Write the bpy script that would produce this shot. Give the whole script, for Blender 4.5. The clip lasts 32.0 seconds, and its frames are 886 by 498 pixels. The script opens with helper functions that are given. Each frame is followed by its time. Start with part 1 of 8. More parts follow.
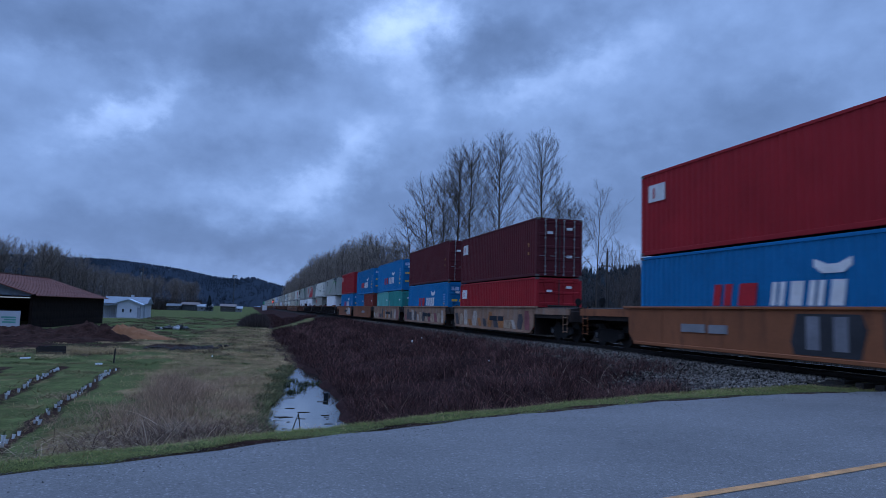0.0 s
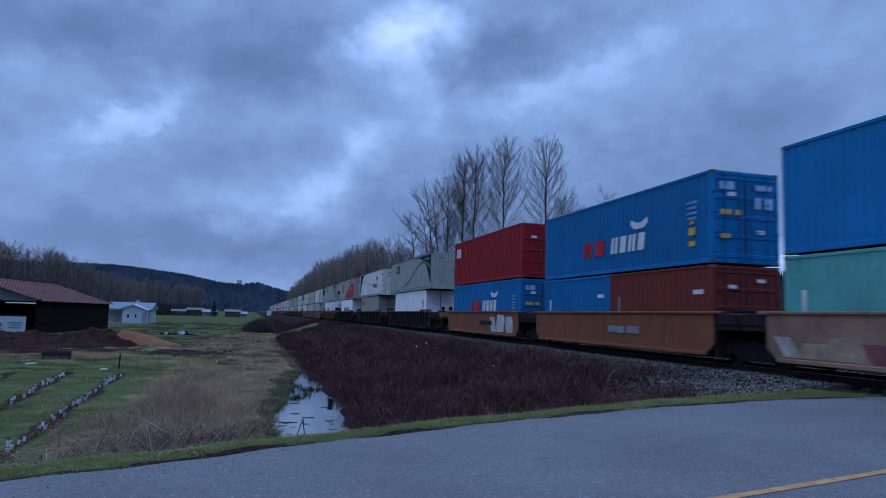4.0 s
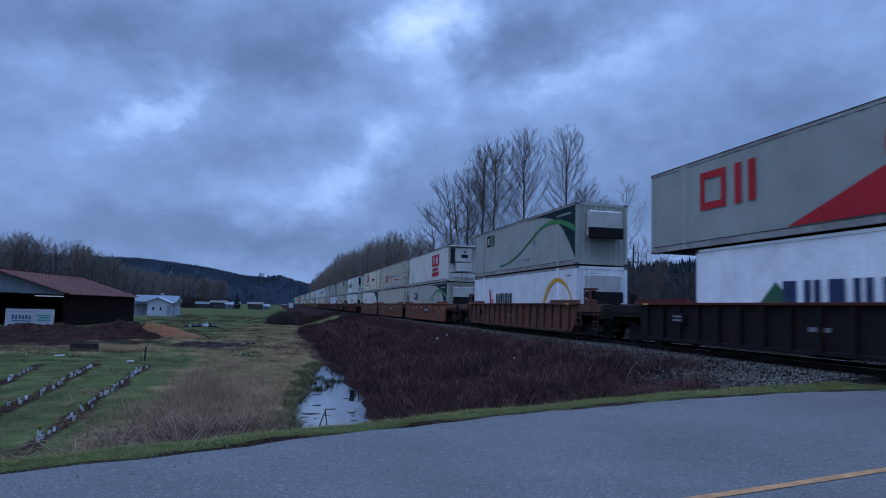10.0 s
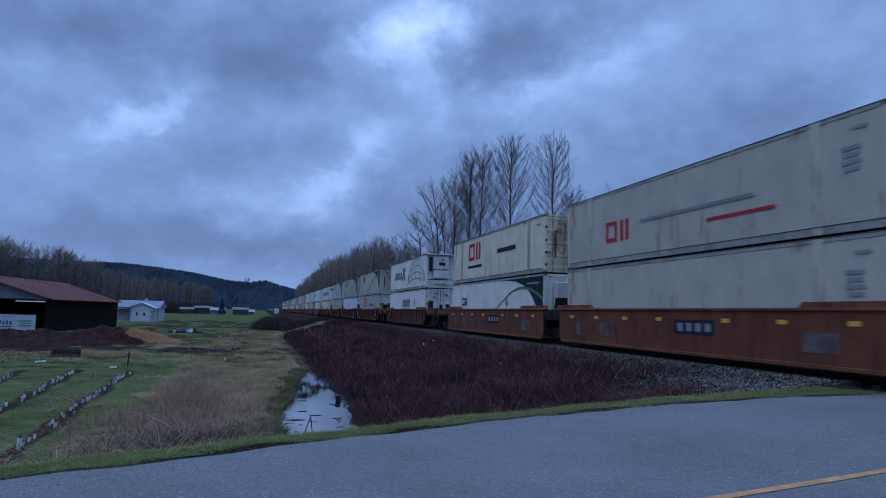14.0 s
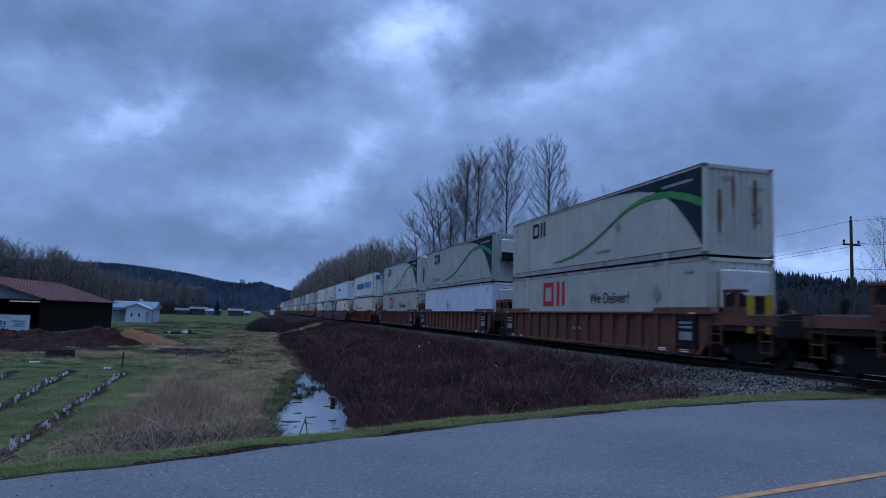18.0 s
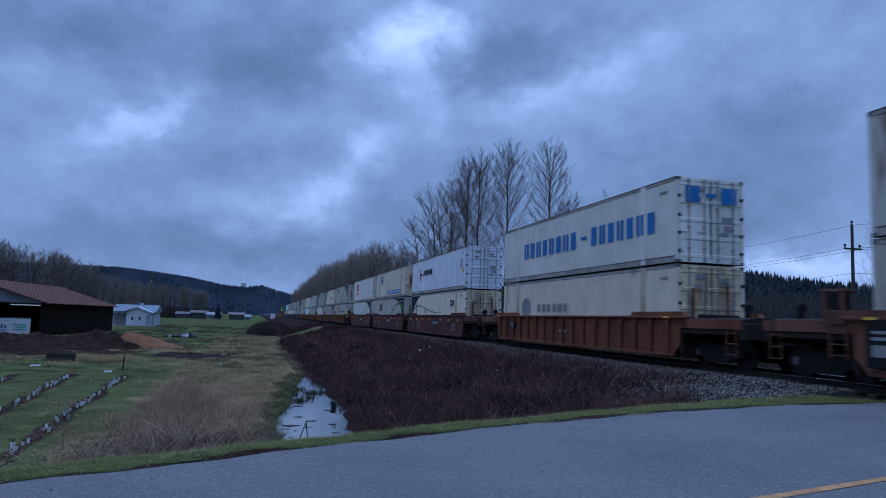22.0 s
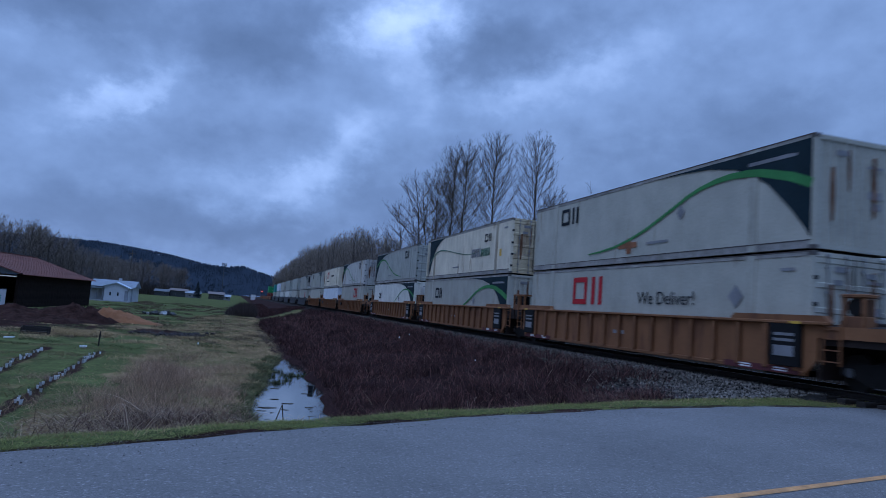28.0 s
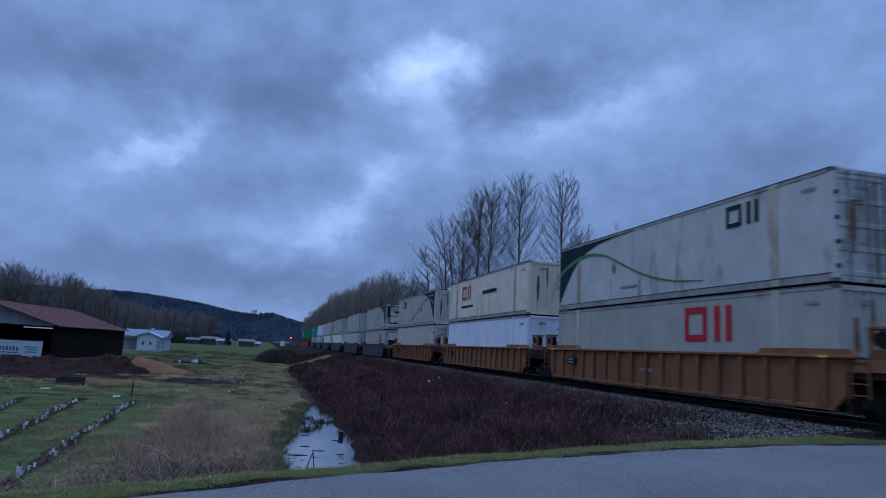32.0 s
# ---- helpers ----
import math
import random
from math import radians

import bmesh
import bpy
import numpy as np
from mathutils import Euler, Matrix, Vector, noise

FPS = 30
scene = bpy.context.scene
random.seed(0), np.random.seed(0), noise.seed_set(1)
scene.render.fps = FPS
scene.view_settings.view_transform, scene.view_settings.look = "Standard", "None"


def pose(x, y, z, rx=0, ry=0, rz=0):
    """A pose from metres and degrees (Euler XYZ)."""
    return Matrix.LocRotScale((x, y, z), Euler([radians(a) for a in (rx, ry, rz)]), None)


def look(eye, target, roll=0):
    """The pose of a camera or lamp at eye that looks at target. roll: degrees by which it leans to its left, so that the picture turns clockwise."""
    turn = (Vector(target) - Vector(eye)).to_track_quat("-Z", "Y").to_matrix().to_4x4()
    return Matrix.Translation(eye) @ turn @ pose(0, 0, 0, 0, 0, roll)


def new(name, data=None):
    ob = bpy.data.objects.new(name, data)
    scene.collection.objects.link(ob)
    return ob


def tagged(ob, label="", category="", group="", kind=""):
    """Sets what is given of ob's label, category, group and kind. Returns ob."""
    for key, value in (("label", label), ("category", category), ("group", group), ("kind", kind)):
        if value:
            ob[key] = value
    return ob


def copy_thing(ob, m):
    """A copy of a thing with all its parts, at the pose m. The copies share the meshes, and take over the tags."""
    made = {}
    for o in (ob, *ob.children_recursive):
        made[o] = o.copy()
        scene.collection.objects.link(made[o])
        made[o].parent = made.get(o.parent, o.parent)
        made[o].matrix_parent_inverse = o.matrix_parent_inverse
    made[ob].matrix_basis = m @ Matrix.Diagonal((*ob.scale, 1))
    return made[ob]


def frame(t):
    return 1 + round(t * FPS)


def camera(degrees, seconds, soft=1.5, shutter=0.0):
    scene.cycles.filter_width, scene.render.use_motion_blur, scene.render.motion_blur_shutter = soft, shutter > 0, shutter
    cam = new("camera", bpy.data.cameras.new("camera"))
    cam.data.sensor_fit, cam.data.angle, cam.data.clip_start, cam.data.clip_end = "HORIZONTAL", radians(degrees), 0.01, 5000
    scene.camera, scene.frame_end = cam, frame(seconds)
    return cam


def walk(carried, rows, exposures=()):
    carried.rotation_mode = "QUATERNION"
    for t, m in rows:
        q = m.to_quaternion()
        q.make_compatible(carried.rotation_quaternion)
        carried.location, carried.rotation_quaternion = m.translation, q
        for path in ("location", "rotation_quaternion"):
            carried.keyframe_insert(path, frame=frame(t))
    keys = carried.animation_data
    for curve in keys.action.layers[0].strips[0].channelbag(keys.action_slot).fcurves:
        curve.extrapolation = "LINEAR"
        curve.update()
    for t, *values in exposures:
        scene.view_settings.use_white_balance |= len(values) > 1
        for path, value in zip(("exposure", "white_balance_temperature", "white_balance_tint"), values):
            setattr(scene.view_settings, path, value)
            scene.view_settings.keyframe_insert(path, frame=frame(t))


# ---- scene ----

# camera: carried, standing at the edge of the road, turning a little
LENS = 67.1
EYE = (0.0, 0.0, 1.6)
PATH = [
    (0, -16.04, 5.36, -1.7), (0.5, -16.09, 5.41, -1.83), (1, -16.1, 5.51, -1.86), (1.5, -16.02, 5.6, -1.75),
    (2, -15.92, 5.68, -1.59), (2.5, -15.85, 5.76, -1.53), (3, -15.83, 5.8, -1.57), (3.5, -15.74, 5.83, -1.61),
    (5.5, -15.56, 5.51, -1.68), (6, -15.51, 5.55, -1.65), (6.5, -15.44, 5.46, -1.77), (7, -15.46, 5.21, -2.12),
    (7.5, -15.41, 4.98, -2.38), (8, -15.13, 4.88, -2.54), (8.5, -14.82, 4.87, -2.52), (9, -14.43, 5.02, -2.39),
    (9.5, -14.07, 5.14, -1.79), (10, -13.91, 5.06, -1.52), (10.5, -13.78, 5.22, -1.74), (11, -13.8, 5.35, -1.65),
    (11.5, -13.89, 5.47, -1.52), (12, -14.1, 5.51, -1.49), (12.5, -14.54, 5.38, -1.49), (13, -14.83, 5.36, -1.59),
    (13.5, -14.99, 5.49, -1.63), (14, -15.07, 5.56, -1.54), (14.5, -15.07, 5.65, -1.66), (16.5, -15.17, 5.94, -1.86),
    (17, -15.23, 5.94, -1.8), (17.5, -15.32, 5.86, -1.74), (18, -15.43, 5.76, -1.82), (18.5, -15.51, 5.67, -1.92),
    (19, -15.52, 5.66, -1.9), (19.5, -15.52, 5.73, -1.87), (20, -15.4, 5.9, -1.95), (20.5, -15.34, 5.97, -1.98),
    (21, -15.33, 5.98, -2), (21.5, -15.31, 6.03, -1.94), (22, -15.37, 6.09, -1.88), (22.5, -15.43, 6.13, -1.8),
    (23, -15.43, 6.18, -1.8), (23.5, -15.38, 6.17, -1.9), (24, -15.18, 6.03, -1.71), (24.5, -14.9, 6, -1.44),
    (25, -14.49, 5.94, -1.2), (25.5, -13.63, 5.99, -1.46), (27.5, -17.08, 4.79, -3.44), (28, -17.01, 5.23, -4.28),
    (28.5, -16.97, 5.24, -4.74), (29, -16.71, 5.32, -4.15), (29.5, -16.48, 5.7, -3.85), (30, -16.19, 6.31, -3.72),
    (30.5, -15.87, 6.86, -3.53), (31, -15.48, 7.35, -3.27), (31.5, -15, 7.97, -3.11), (32, -14.53, 8.65, -2.99),
]

cam = camera(LENS, 32.0, soft=0.7, shutter=0.33)
walk(cam, [(t, pose(*EYE, 90 + p, r, w)) for t, w, p, r in PATH], exposures=[(0.0, 0.02), (14.0, 0.0), (18.0, -0.04), (24.0, -0.02), (30.0, -0.03), (32.0, -0.08)])

# ---- sky and light: overcast dusk ----
SKY_GAIN = 1.6
ZENITH = 4.6


def build_world():
    w = bpy.data.worlds.new("dusk_sky")
    scene.world = w
    w.use_nodes = True
    nt = w.node_tree
    nt.nodes.clear()
    N, L = nt.nodes.new, nt.links.new

    def math_(op, a, b=None):
        n = N("ShaderNodeMath")
        n.operation = op
        for i, v in enumerate((a, b)):
            if v is None:
                continue
            if isinstance(v, (int, float)):
                n.inputs[i].default_value = v
            else:
                L(v, n.inputs[i])
        return n.outputs[0]

    tc = N("ShaderNodeTexCoord")
    sep = N("ShaderNodeSeparateXYZ")
    L(tc.outputs["Generated"], sep.inputs[0])
    az = math_("MULTIPLY", math_("ARCTAN2", sep.outputs[0], sep.outputs[1]), 57.2958)
    el = math_("MULTIPLY", math_("ARCSINE", sep.outputs[2]), 57.2958)
    comb = N("ShaderNodeCombineXYZ")
    L(az, comb.inputs[0])
    L(math_("MULTIPLY", el, 1.35), comb.inputs[1])

    def cloud(scale, detail, rough, z):
        n = N("ShaderNodeTexNoise")
        n.inputs["Scale"].default_value = scale
        n.inputs["Detail"].default_value = detail
        n.inputs["Roughness"].default_value = rough
        m = N("ShaderNodeVectorMath")
        m.operation = "ADD"
        L(comb.outputs[0], m.inputs[0])
        m.inputs[1].default_value = (0, 0, z)
        L(m.outputs[0], n.inputs["Vector"])
        return n.outputs[0]

    # the edges of the cloud patches are torn by noise
    wob_a = math_("MULTIPLY", math_("SUBTRACT", cloud(0.30, 5, 0.6, 3.0), 0.5), 6.0)
    wob_b = math_("MULTIPLY", math_("SUBTRACT", cloud(0.30, 5, 0.6, 40.0), 0.5), 4.0)
    u, v = math_("ADD", az, wob_a), math_("ADD", el, wob_b)
    total = math_("MULTIPLY", math_("SUBTRACT", cloud(0.075, 4, 0.5, 11.0), 0.5), 0.5)
    total = math_("ADD", total, math_("MULTIPLY", math_("SUBTRACT", cloud(0.20, 4, 0.5, 70.0), 0.5), 0.55))
    total = math_("ADD", total, math_("MULTIPLY", math_("SUBTRACT", cloud(0.42, 5, 0.55, 120.0), 0.5), 0.32))
    for a0, e0, ra, re, turn, amp in CLOUDS:
        c, s = math.cos(radians(turn)), math.sin(radians(turn))
        du, dv = math_("SUBTRACT", u, a0), math_("SUBTRACT", v, e0)
        p = math_("MULTIPLY", math_("ADD", math_("MULTIPLY", du, c), math_("MULTIPLY", dv, s)), 1 / (ra * 1.25))
        q = math_("MULTIPLY", math_("SUBTRACT", math_("MULTIPLY", dv, c), math_("MULTIPLY", du, s)), 1 / (re * 1.25))
        g = math_("EXPONENT", math_("MULTIPLY", math_("ADD", math_("MULTIPLY", p, p), math_("MULTIPLY", q, q)), -1.0))
        total = math_("ADD", total, math_("MULTIPLY", g, amp * 0.62))
    ramp = N("ShaderNodeValToRGB")
    stops = [(0.0, (0.056, 0.100, 0.215)), (0.30, (0.094, 0.160, 0.330)), (0.52, (0.142, 0.234, 0.462)), (0.75, (0.240, 0.365, 0.670)), (1.0, (0.40, 0.55, 0.92))]
    cr = ramp.color_ramp
    cr.elements[0].position, cr.elements[0].color = stops[0][0], (*stops[0][1], 1)
    cr.elements[1].position, cr.elements[1].color = stops[-1][0], (*stops[-1][1], 1)
    for pos, col in stops[1:-1]:
        cr.elements.new(pos).color = (*col, 1)
    L(math_("ADD", math_("MULTIPLY", total, 0.55), 0.42), ramp.inputs[0])
    # an overcast sky grows brighter towards the zenith
    lift = N("ShaderNodeMapRange")
    lift.interpolation_type = "SMOOTHSTEP"
    L(el, lift.inputs["Value"])
    for key, val in (("From Min", 27.0), ("From Max", 75.0), ("To Min", 1.0), ("To Max", ZENITH)):
        lift.inputs[key].default_value = val
    sky = N("ShaderNodeTexSky")
    sky.sky_type = "NISHITA"
    sky.sun_disc = False
    sky.sun_elevation, sky.sun_rotation = radians(3), radians(250)
    bg = N("ShaderNodeBackground")
    L(ramp.outputs[0], bg.inputs[0])
    L(math_("MULTIPLY", lift.outputs[0], SKY_GAIN), bg.inputs[1])
    bg2 = N("ShaderNodeBackground")
    L(sky.outputs[0], bg2.inputs[0])
    bg2.inputs[1].default_value = 0.008
    add = N("ShaderNodeAddShader")
    L(bg.outputs[0], add.inputs[0])
    L(bg2.outputs[0], add.inputs[1])
    out = N("ShaderNodeOutputWorld")
    L(add.outputs[0], out.inputs[0])


# cloud patches: azimuth, height, half width, half height, lean (degrees), brightness
CLOUDS = [
    (11.3, 23.6, 3.2, 1.9, 0, 1.05), (8.0, 21.9, 2.4, 1.4, 10, 0.6), (15.0, 24.8, 2.6, 1.3, 0, 0.7), (12.6, 19.8, 1.8, 2.2, 0, 0.4), (14.4, 17.4, 2.2, 1.6, 30, 0.3),
    (-10.6, 14.2, 2.6, 1.1, 25, 0.7), (-7.6, 16.6, 2.8, 1.1, 35, 0.45), (-14.5, 12.0, 3.4, 1.2, 15, 0.35), (-17.5, 17.0, 4.0, 1.0, 8, 0.25),
    (4.4, 10.0, 2.4, 1.4, 15, 0.55), (6.6, 11.9, 2.0, 1.3, 35, 0.4), (8.3, 14.2, 1.7, 1.5, 35, 0.5), (1.0, 8.6, 4.0, 1.3, 5, 0.35), (-5.0, 8.8, 4.0, 1.0, 0, 0.2),
    (18.8, 17.4, 2.6, 1.1, 20, 0.30), (22.5, 18.6, 3.4, 1.2, 18, 0.34), (26.5, 20.0, 3.8, 1.4, 16, 0.38), (31.5, 21.8, 4.4, 1.6, 14, 0.32), (38.0, 24.0, 5.0, 1.6, 12, 0.25), (28.0, 17.0, 5.5, 1.6, 10, 0.22),
    (-13.0, 20.6, 8.0, 1.9, 4, -0.65), (-3.0, 19.0, 4.6, 1.8, 12, -0.6), (2.5, 21.5, 3.0, 2.0, 20, -0.5), (20.5, 22.6, 3.2, 1.8, 0, -0.6), (17.5, 20.4, 2.4, 1.3, 20, -0.35), (27.0, 23.8, 3.5, 1.4, 12, -0.3),
    (-2.0, 12.6, 5.5, 1.6, 10, -0.35), (10.8, 10.8, 2.6, 1.7, 0, -0.3), (15.0, 12.0, 4.0, 2.4, 0, -0.15), (-8.0, 5.4, 10.0, 1.5, 0, -0.45), (4.0, 5.0, 6.0, 1.3, 0, -0.5), (14.0, 8.0, 6.0, 1.8, 0, -0.2),
    (43.5, 4.8, 6.0, 0.9, 0, 1.0), (33.0, 7.5, 10.0, 1.8, 0, -0.45), (40.0, 11.0, 9.0, 3.0, 5, -0.5), (44.0, 16.5, 6.0, 1.5, 15, -0.4), (26.0, 12.6, 5.0, 1.6, 10, -0.25),
]
build_world()
sun = new("sun", bpy.data.lights.new("sun", "SUN"))
sun.data.energy, sun.data.angle, sun.data.color = 0.3, radians(40), (0.85, 0.92, 1.0)
sun.matrix_basis = look((0, 0, 40), (22, 12, 0))

# ---- materials ----
MATS = {}


def mat(name, col, rough=0.7, metal=0.0, var=0.25, scale=1.2, fine=18.0, bump=0.15, dirt=None, dirt_amt=0.0, emit=None, spec=0.4, each=0.0, streak=1.0, bscale=None, coat=0.0):
    """A surface with blotches, grain, an optional second colour (dirt, rust) and fine relief."""
    if name in MATS:
        return MATS[name]
    m = bpy.data.materials.new(name)
    MATS[name] = m
    m.use_nodes = True
    nt = m.node_tree
    N, L = nt.nodes.new, nt.links.new
    b = nt.nodes["Principled BSDF"]
    b.inputs["Roughness"].default_value = rough
    b.inputs["Metallic"].default_value = metal
    b.inputs["Specular IOR Level"].default_value = spec
    if coat:
        b.inputs["Coat Weight"].default_value = coat
    if emit:
        b.inputs["Emission Color"].default_value = (*emit[0], 1)
        b.inputs["Emission Strength"].default_value = emit[1]
    tc = N("ShaderNodeTexCoord")
    mp = N("ShaderNodeMapping")
    mp.inputs["Scale"].default_value = (1, 1, streak)
    L(tc.outputs["Object"], mp.inputs[0])

    def noise_(sc, det, src=mp):
        n = N("ShaderNodeTexNoise")
        n.inputs["Scale"].default_value, n.inputs["Detail"].default_value, n.inputs["Roughness"].default_value = sc, det, 0.62
        L(src.outputs[0], n.inputs["Vector"])
        return n.outputs[0]

    def mix_(mode, fac, a, c):
        n = N("ShaderNodeMix")
        n.data_type, n.blend_type = "RGBA", mode
        for s, v in ((n.inputs[0], fac), (n.inputs[6], a), (n.inputs[7], c)):
            if isinstance(v, (int, float)):
                s.default_value = v
            elif isinstance(v, tuple):
                s.default_value = (*v, 1)
            else:
                L(v, s)
        return n.outputs[2]

    def rng(src, a, c, lo, hi):
        n = N("ShaderNodeMapRange")
        L(src, n.inputs[0])
        for i, v in enumerate((a, c, lo, hi)):
            n.inputs[i + 1].default_value = v
        return n.outputs[0]

    big, small = noise_(scale, 5), noise_(fine, 3)
    f = rng(big, 0.3, 0.7, 1 - var, 1 + var)
    f2 = rng(small, 0.3, 0.7, 1 - var * 0.6, 1 + var * 0.6)
    mul = N("ShaderNodeMath")
    mul.operation = "MULTIPLY"
    L(f, mul.inputs[0])
    L(f2, mul.inputs[1])
    fac = mul.outputs[0]
    if each:
        oi = N("ShaderNodeObjectInfo")
        m3 = N("ShaderNodeMath")
        m3.operation = "MULTIPLY"
        L(fac, m3.inputs[0])
        L(rng(oi.outputs["Random"], 0, 1, 1 - each, 1 + each), m3.inputs[1])
        fac = m3.outputs[0]
    col_ = mix_("MULTIPLY", 1.0, tuple(col), fac)
    if dirt:
        mp2 = N("ShaderNodeMapping")
        mp2.inputs["Scale"].default_value = (1.0, 1.0, 0.22)
        L(tc.outputs["Object"], mp2.inputs[0])
        d = rng(noise_(1.9, 6, mp2), 0.72 - dirt_amt * 0.4, 0.86 - dirt_amt * 0.4, 0.0, 0.85)
        col_ = mix_("MIX", d, col_, tuple(dirt))
    L(col_, b.inputs["Base Color"])
    if bump:
        bp = N("ShaderNodeBump")
        bp.inputs["Strength"].default_value = bump
        bp.inputs["Distance"].default_value = 0.02
        L(small if bscale is None else noise_(bscale, 4), bp.inputs["Height"])
        L(bp.outputs[0], b.inputs["Normal"])
    return m


# ---- building helpers ----
def mesh_of(name, verts, faces, material=None):
    me = bpy.data.meshes.new(name)
    me.from_pydata([tuple(v) for v in verts], [], [tuple(f) for f in faces])
    me.validate()
    if material:
        me.materials.append(material)
    return me


def flat_mesh(name, co, idx, n, material):
    """A mesh from arrays: co (v, 3), idx (f, n)."""
    me = bpy.data.meshes.new(name)
    me.vertices.add(len(co))
    me.vertices.foreach_set("co", np.asarray(co, dtype=np.float32).ravel())
    f = len(idx)
    me.loops.add(f * n)
    me.loops.foreach_set("vertex_index", np.asarray(idx, dtype=np.int32).ravel())
    me.polygons.add(f)
    me.polygons.foreach_set("loop_start", np.arange(0, f * n, n, dtype=np.int32))
    me.materials.append(material)
    me.update(calc_edges=True)
    return me


def bm_box(bm, x0, x1, y0, y1, z0, z1, bev=0.0):
    r = bmesh.ops.create_cube(bm, size=1.0)
    for v in r["verts"]:
        v.co = Vector(((x0 + x1) / 2 + v.co.x * (x1 - x0), (y0 + y1) / 2 + v.co.y * (y1 - y0), (z0 + z1) / 2 + v.co.z * (z1 - z0)))
    if bev:
        es = {e for v in r["verts"] for e in v.link_edges}
        bmesh.ops.bevel(bm, geom=list(es), offset=bev, segments=1, affect="EDGES", profile=0.5)


def bm_cyl(bm, p, q, r, n=8, r2=None):
    p, q = Vector(p), Vector(q)
    d = q - p
    m = Matrix.Translation((p + q) / 2) @ d.to_track_quat("Z", "Y").to_matrix().to_4x4()
    bmesh.ops.create_cone(bm, cap_ends=True, segments=n, radius1=r, radius2=r if r2 is None else r2, depth=d.length, matrix=m)


def bm_prism(bm, pts, axis, a, b):
    """A polygon in two axes, drawn out along the third (axis) from a to b."""
    def at(p, c):
        q = list(p)
        q.insert(axis, c)
        return Vector(q)
    lo, hi = [bm.verts.new(at(p, a)) for p in pts], [bm.verts.new(at(p, b)) for p in pts]
    n = len(pts)
    bm.faces.new(lo)
    bm.faces.new(hi[::-1])
    for i in range(n):
        bm.faces.new((lo[i], hi[i], hi[(i + 1) % n], lo[(i + 1) % n]))


CACHE = {}


def cached(key, fill, material):
    """One mesh for all alike pieces: fill(bm) draws it once."""
    k = (key, material.name)
    if k not in CACHE:
        bm = bmesh.new()
        fill(bm)
        bmesh.ops.recalc_face_normals(bm, faces=bm.faces)
        me = bpy.data.meshes.new(key if isinstance(key, str) else str(key[0]))
        bm.to_mesh(me)
        bm.free()
        me.materials.append(material)
        CACHE[k] = me
    return CACHE[k]


def put(name, mesh, parent=None, at=None, label=""):
    ob = new(name, mesh)
    if parent is not None:
        ob.parent = parent
    if at is not None:
        ob.matrix_basis = at if isinstance(at, Matrix) else Matrix.Translation(at)
    if label:
        tagged(ob, label)
    return ob


def part(name, bm, material, parent, label=""):
    bmesh.ops.recalc_face_normals(bm, faces=bm.faces)
    me = bpy.data.meshes.new(name)
    bm.to_mesh(me)
    bm.free()
    me.materials.append(material)
    return put(name, me, parent, None, label)


def boxes(*bs, bev=0.0):
    bm = bmesh.new()
    for b in bs:
        bm_box(bm, *b, bev=bev)
    return bm


def sstep(a, b, x):
    t = np.clip((np.asarray(x, float) - a) / (b - a), 0, 1)
    return t * t * (3 - 2 * t)


# ---- the plan ----
TRACK_X, RAIL_Z = 14.5, 0.45
EDGE_X = np.array([-400, -60, -30, -15, -8, -2.13, -0.18, 1.2, 3, 5.2, 7.8, 10.6, 12.9, 20, 400.0])
EDGE_Y = np.array([-190, -22, -7.0, 0.8, 4.3, 7.17, 8.16, 8.85, 9.72, 10.43, 10.97, 11.2, 11.25, 11.4, 40.0])


def edge_y(x):
    x = np.asarray(x, float)
    return (np.interp(x - 0.5, EDGE_X, EDGE_Y) + np.interp(x, EDGE_X, EDGE_Y) + np.interp(x + 0.5, EDGE_X, EDGE_Y)) / 3


def road_z(x):
    return 0.2 * sstep(2, 13, x) + 0.22 * sstep(13.4, 14.2, x) - 0.4 * sstep(17, 40, x)


def wavy(x, y, s, seed=0.0):
    """Cheap smooth unevenness, about -1 to 1."""
    return (np.sin(x * 1.7 / s + 1.3 * np.sin(y * 0.9 / s + seed)) + np.sin(y * 1.9 / s + 1.7 * np.sin(x * 1.1 / s + 2 * seed)) + 0.6 * np.sin((x + y) * 3.1 / s + seed)) / 2.6


def ditch_left(y):
    return np.interp(y, [12, 17.9, 21.0, 22.6, 24, 27.3, 30.6, 34.0, 40], [0.55, 0.62, 0.70, 0.85, 1.25, 1.38, 1.65, 2.25, 2.4])


def ditch_right(y):
    return np.interp(y, [12, 18.9, 24.5, 30.6, 34.0, 40], [2.6, 2.66, 2.92, 2.92, 2.75, 2.6])


def bank_foot(y):
    """Where the brambles of the bank begin."""
    return np.interp(y, [12, 18.6, 20.2, 25, 31, 35, 45, 67, 80, 100, 150, 250], [2.5, 2.6, 2.8, 2.95, 2.8, 2.5, 2.3, 1.9, 2.6, 3.0, 3.6, 4.5])


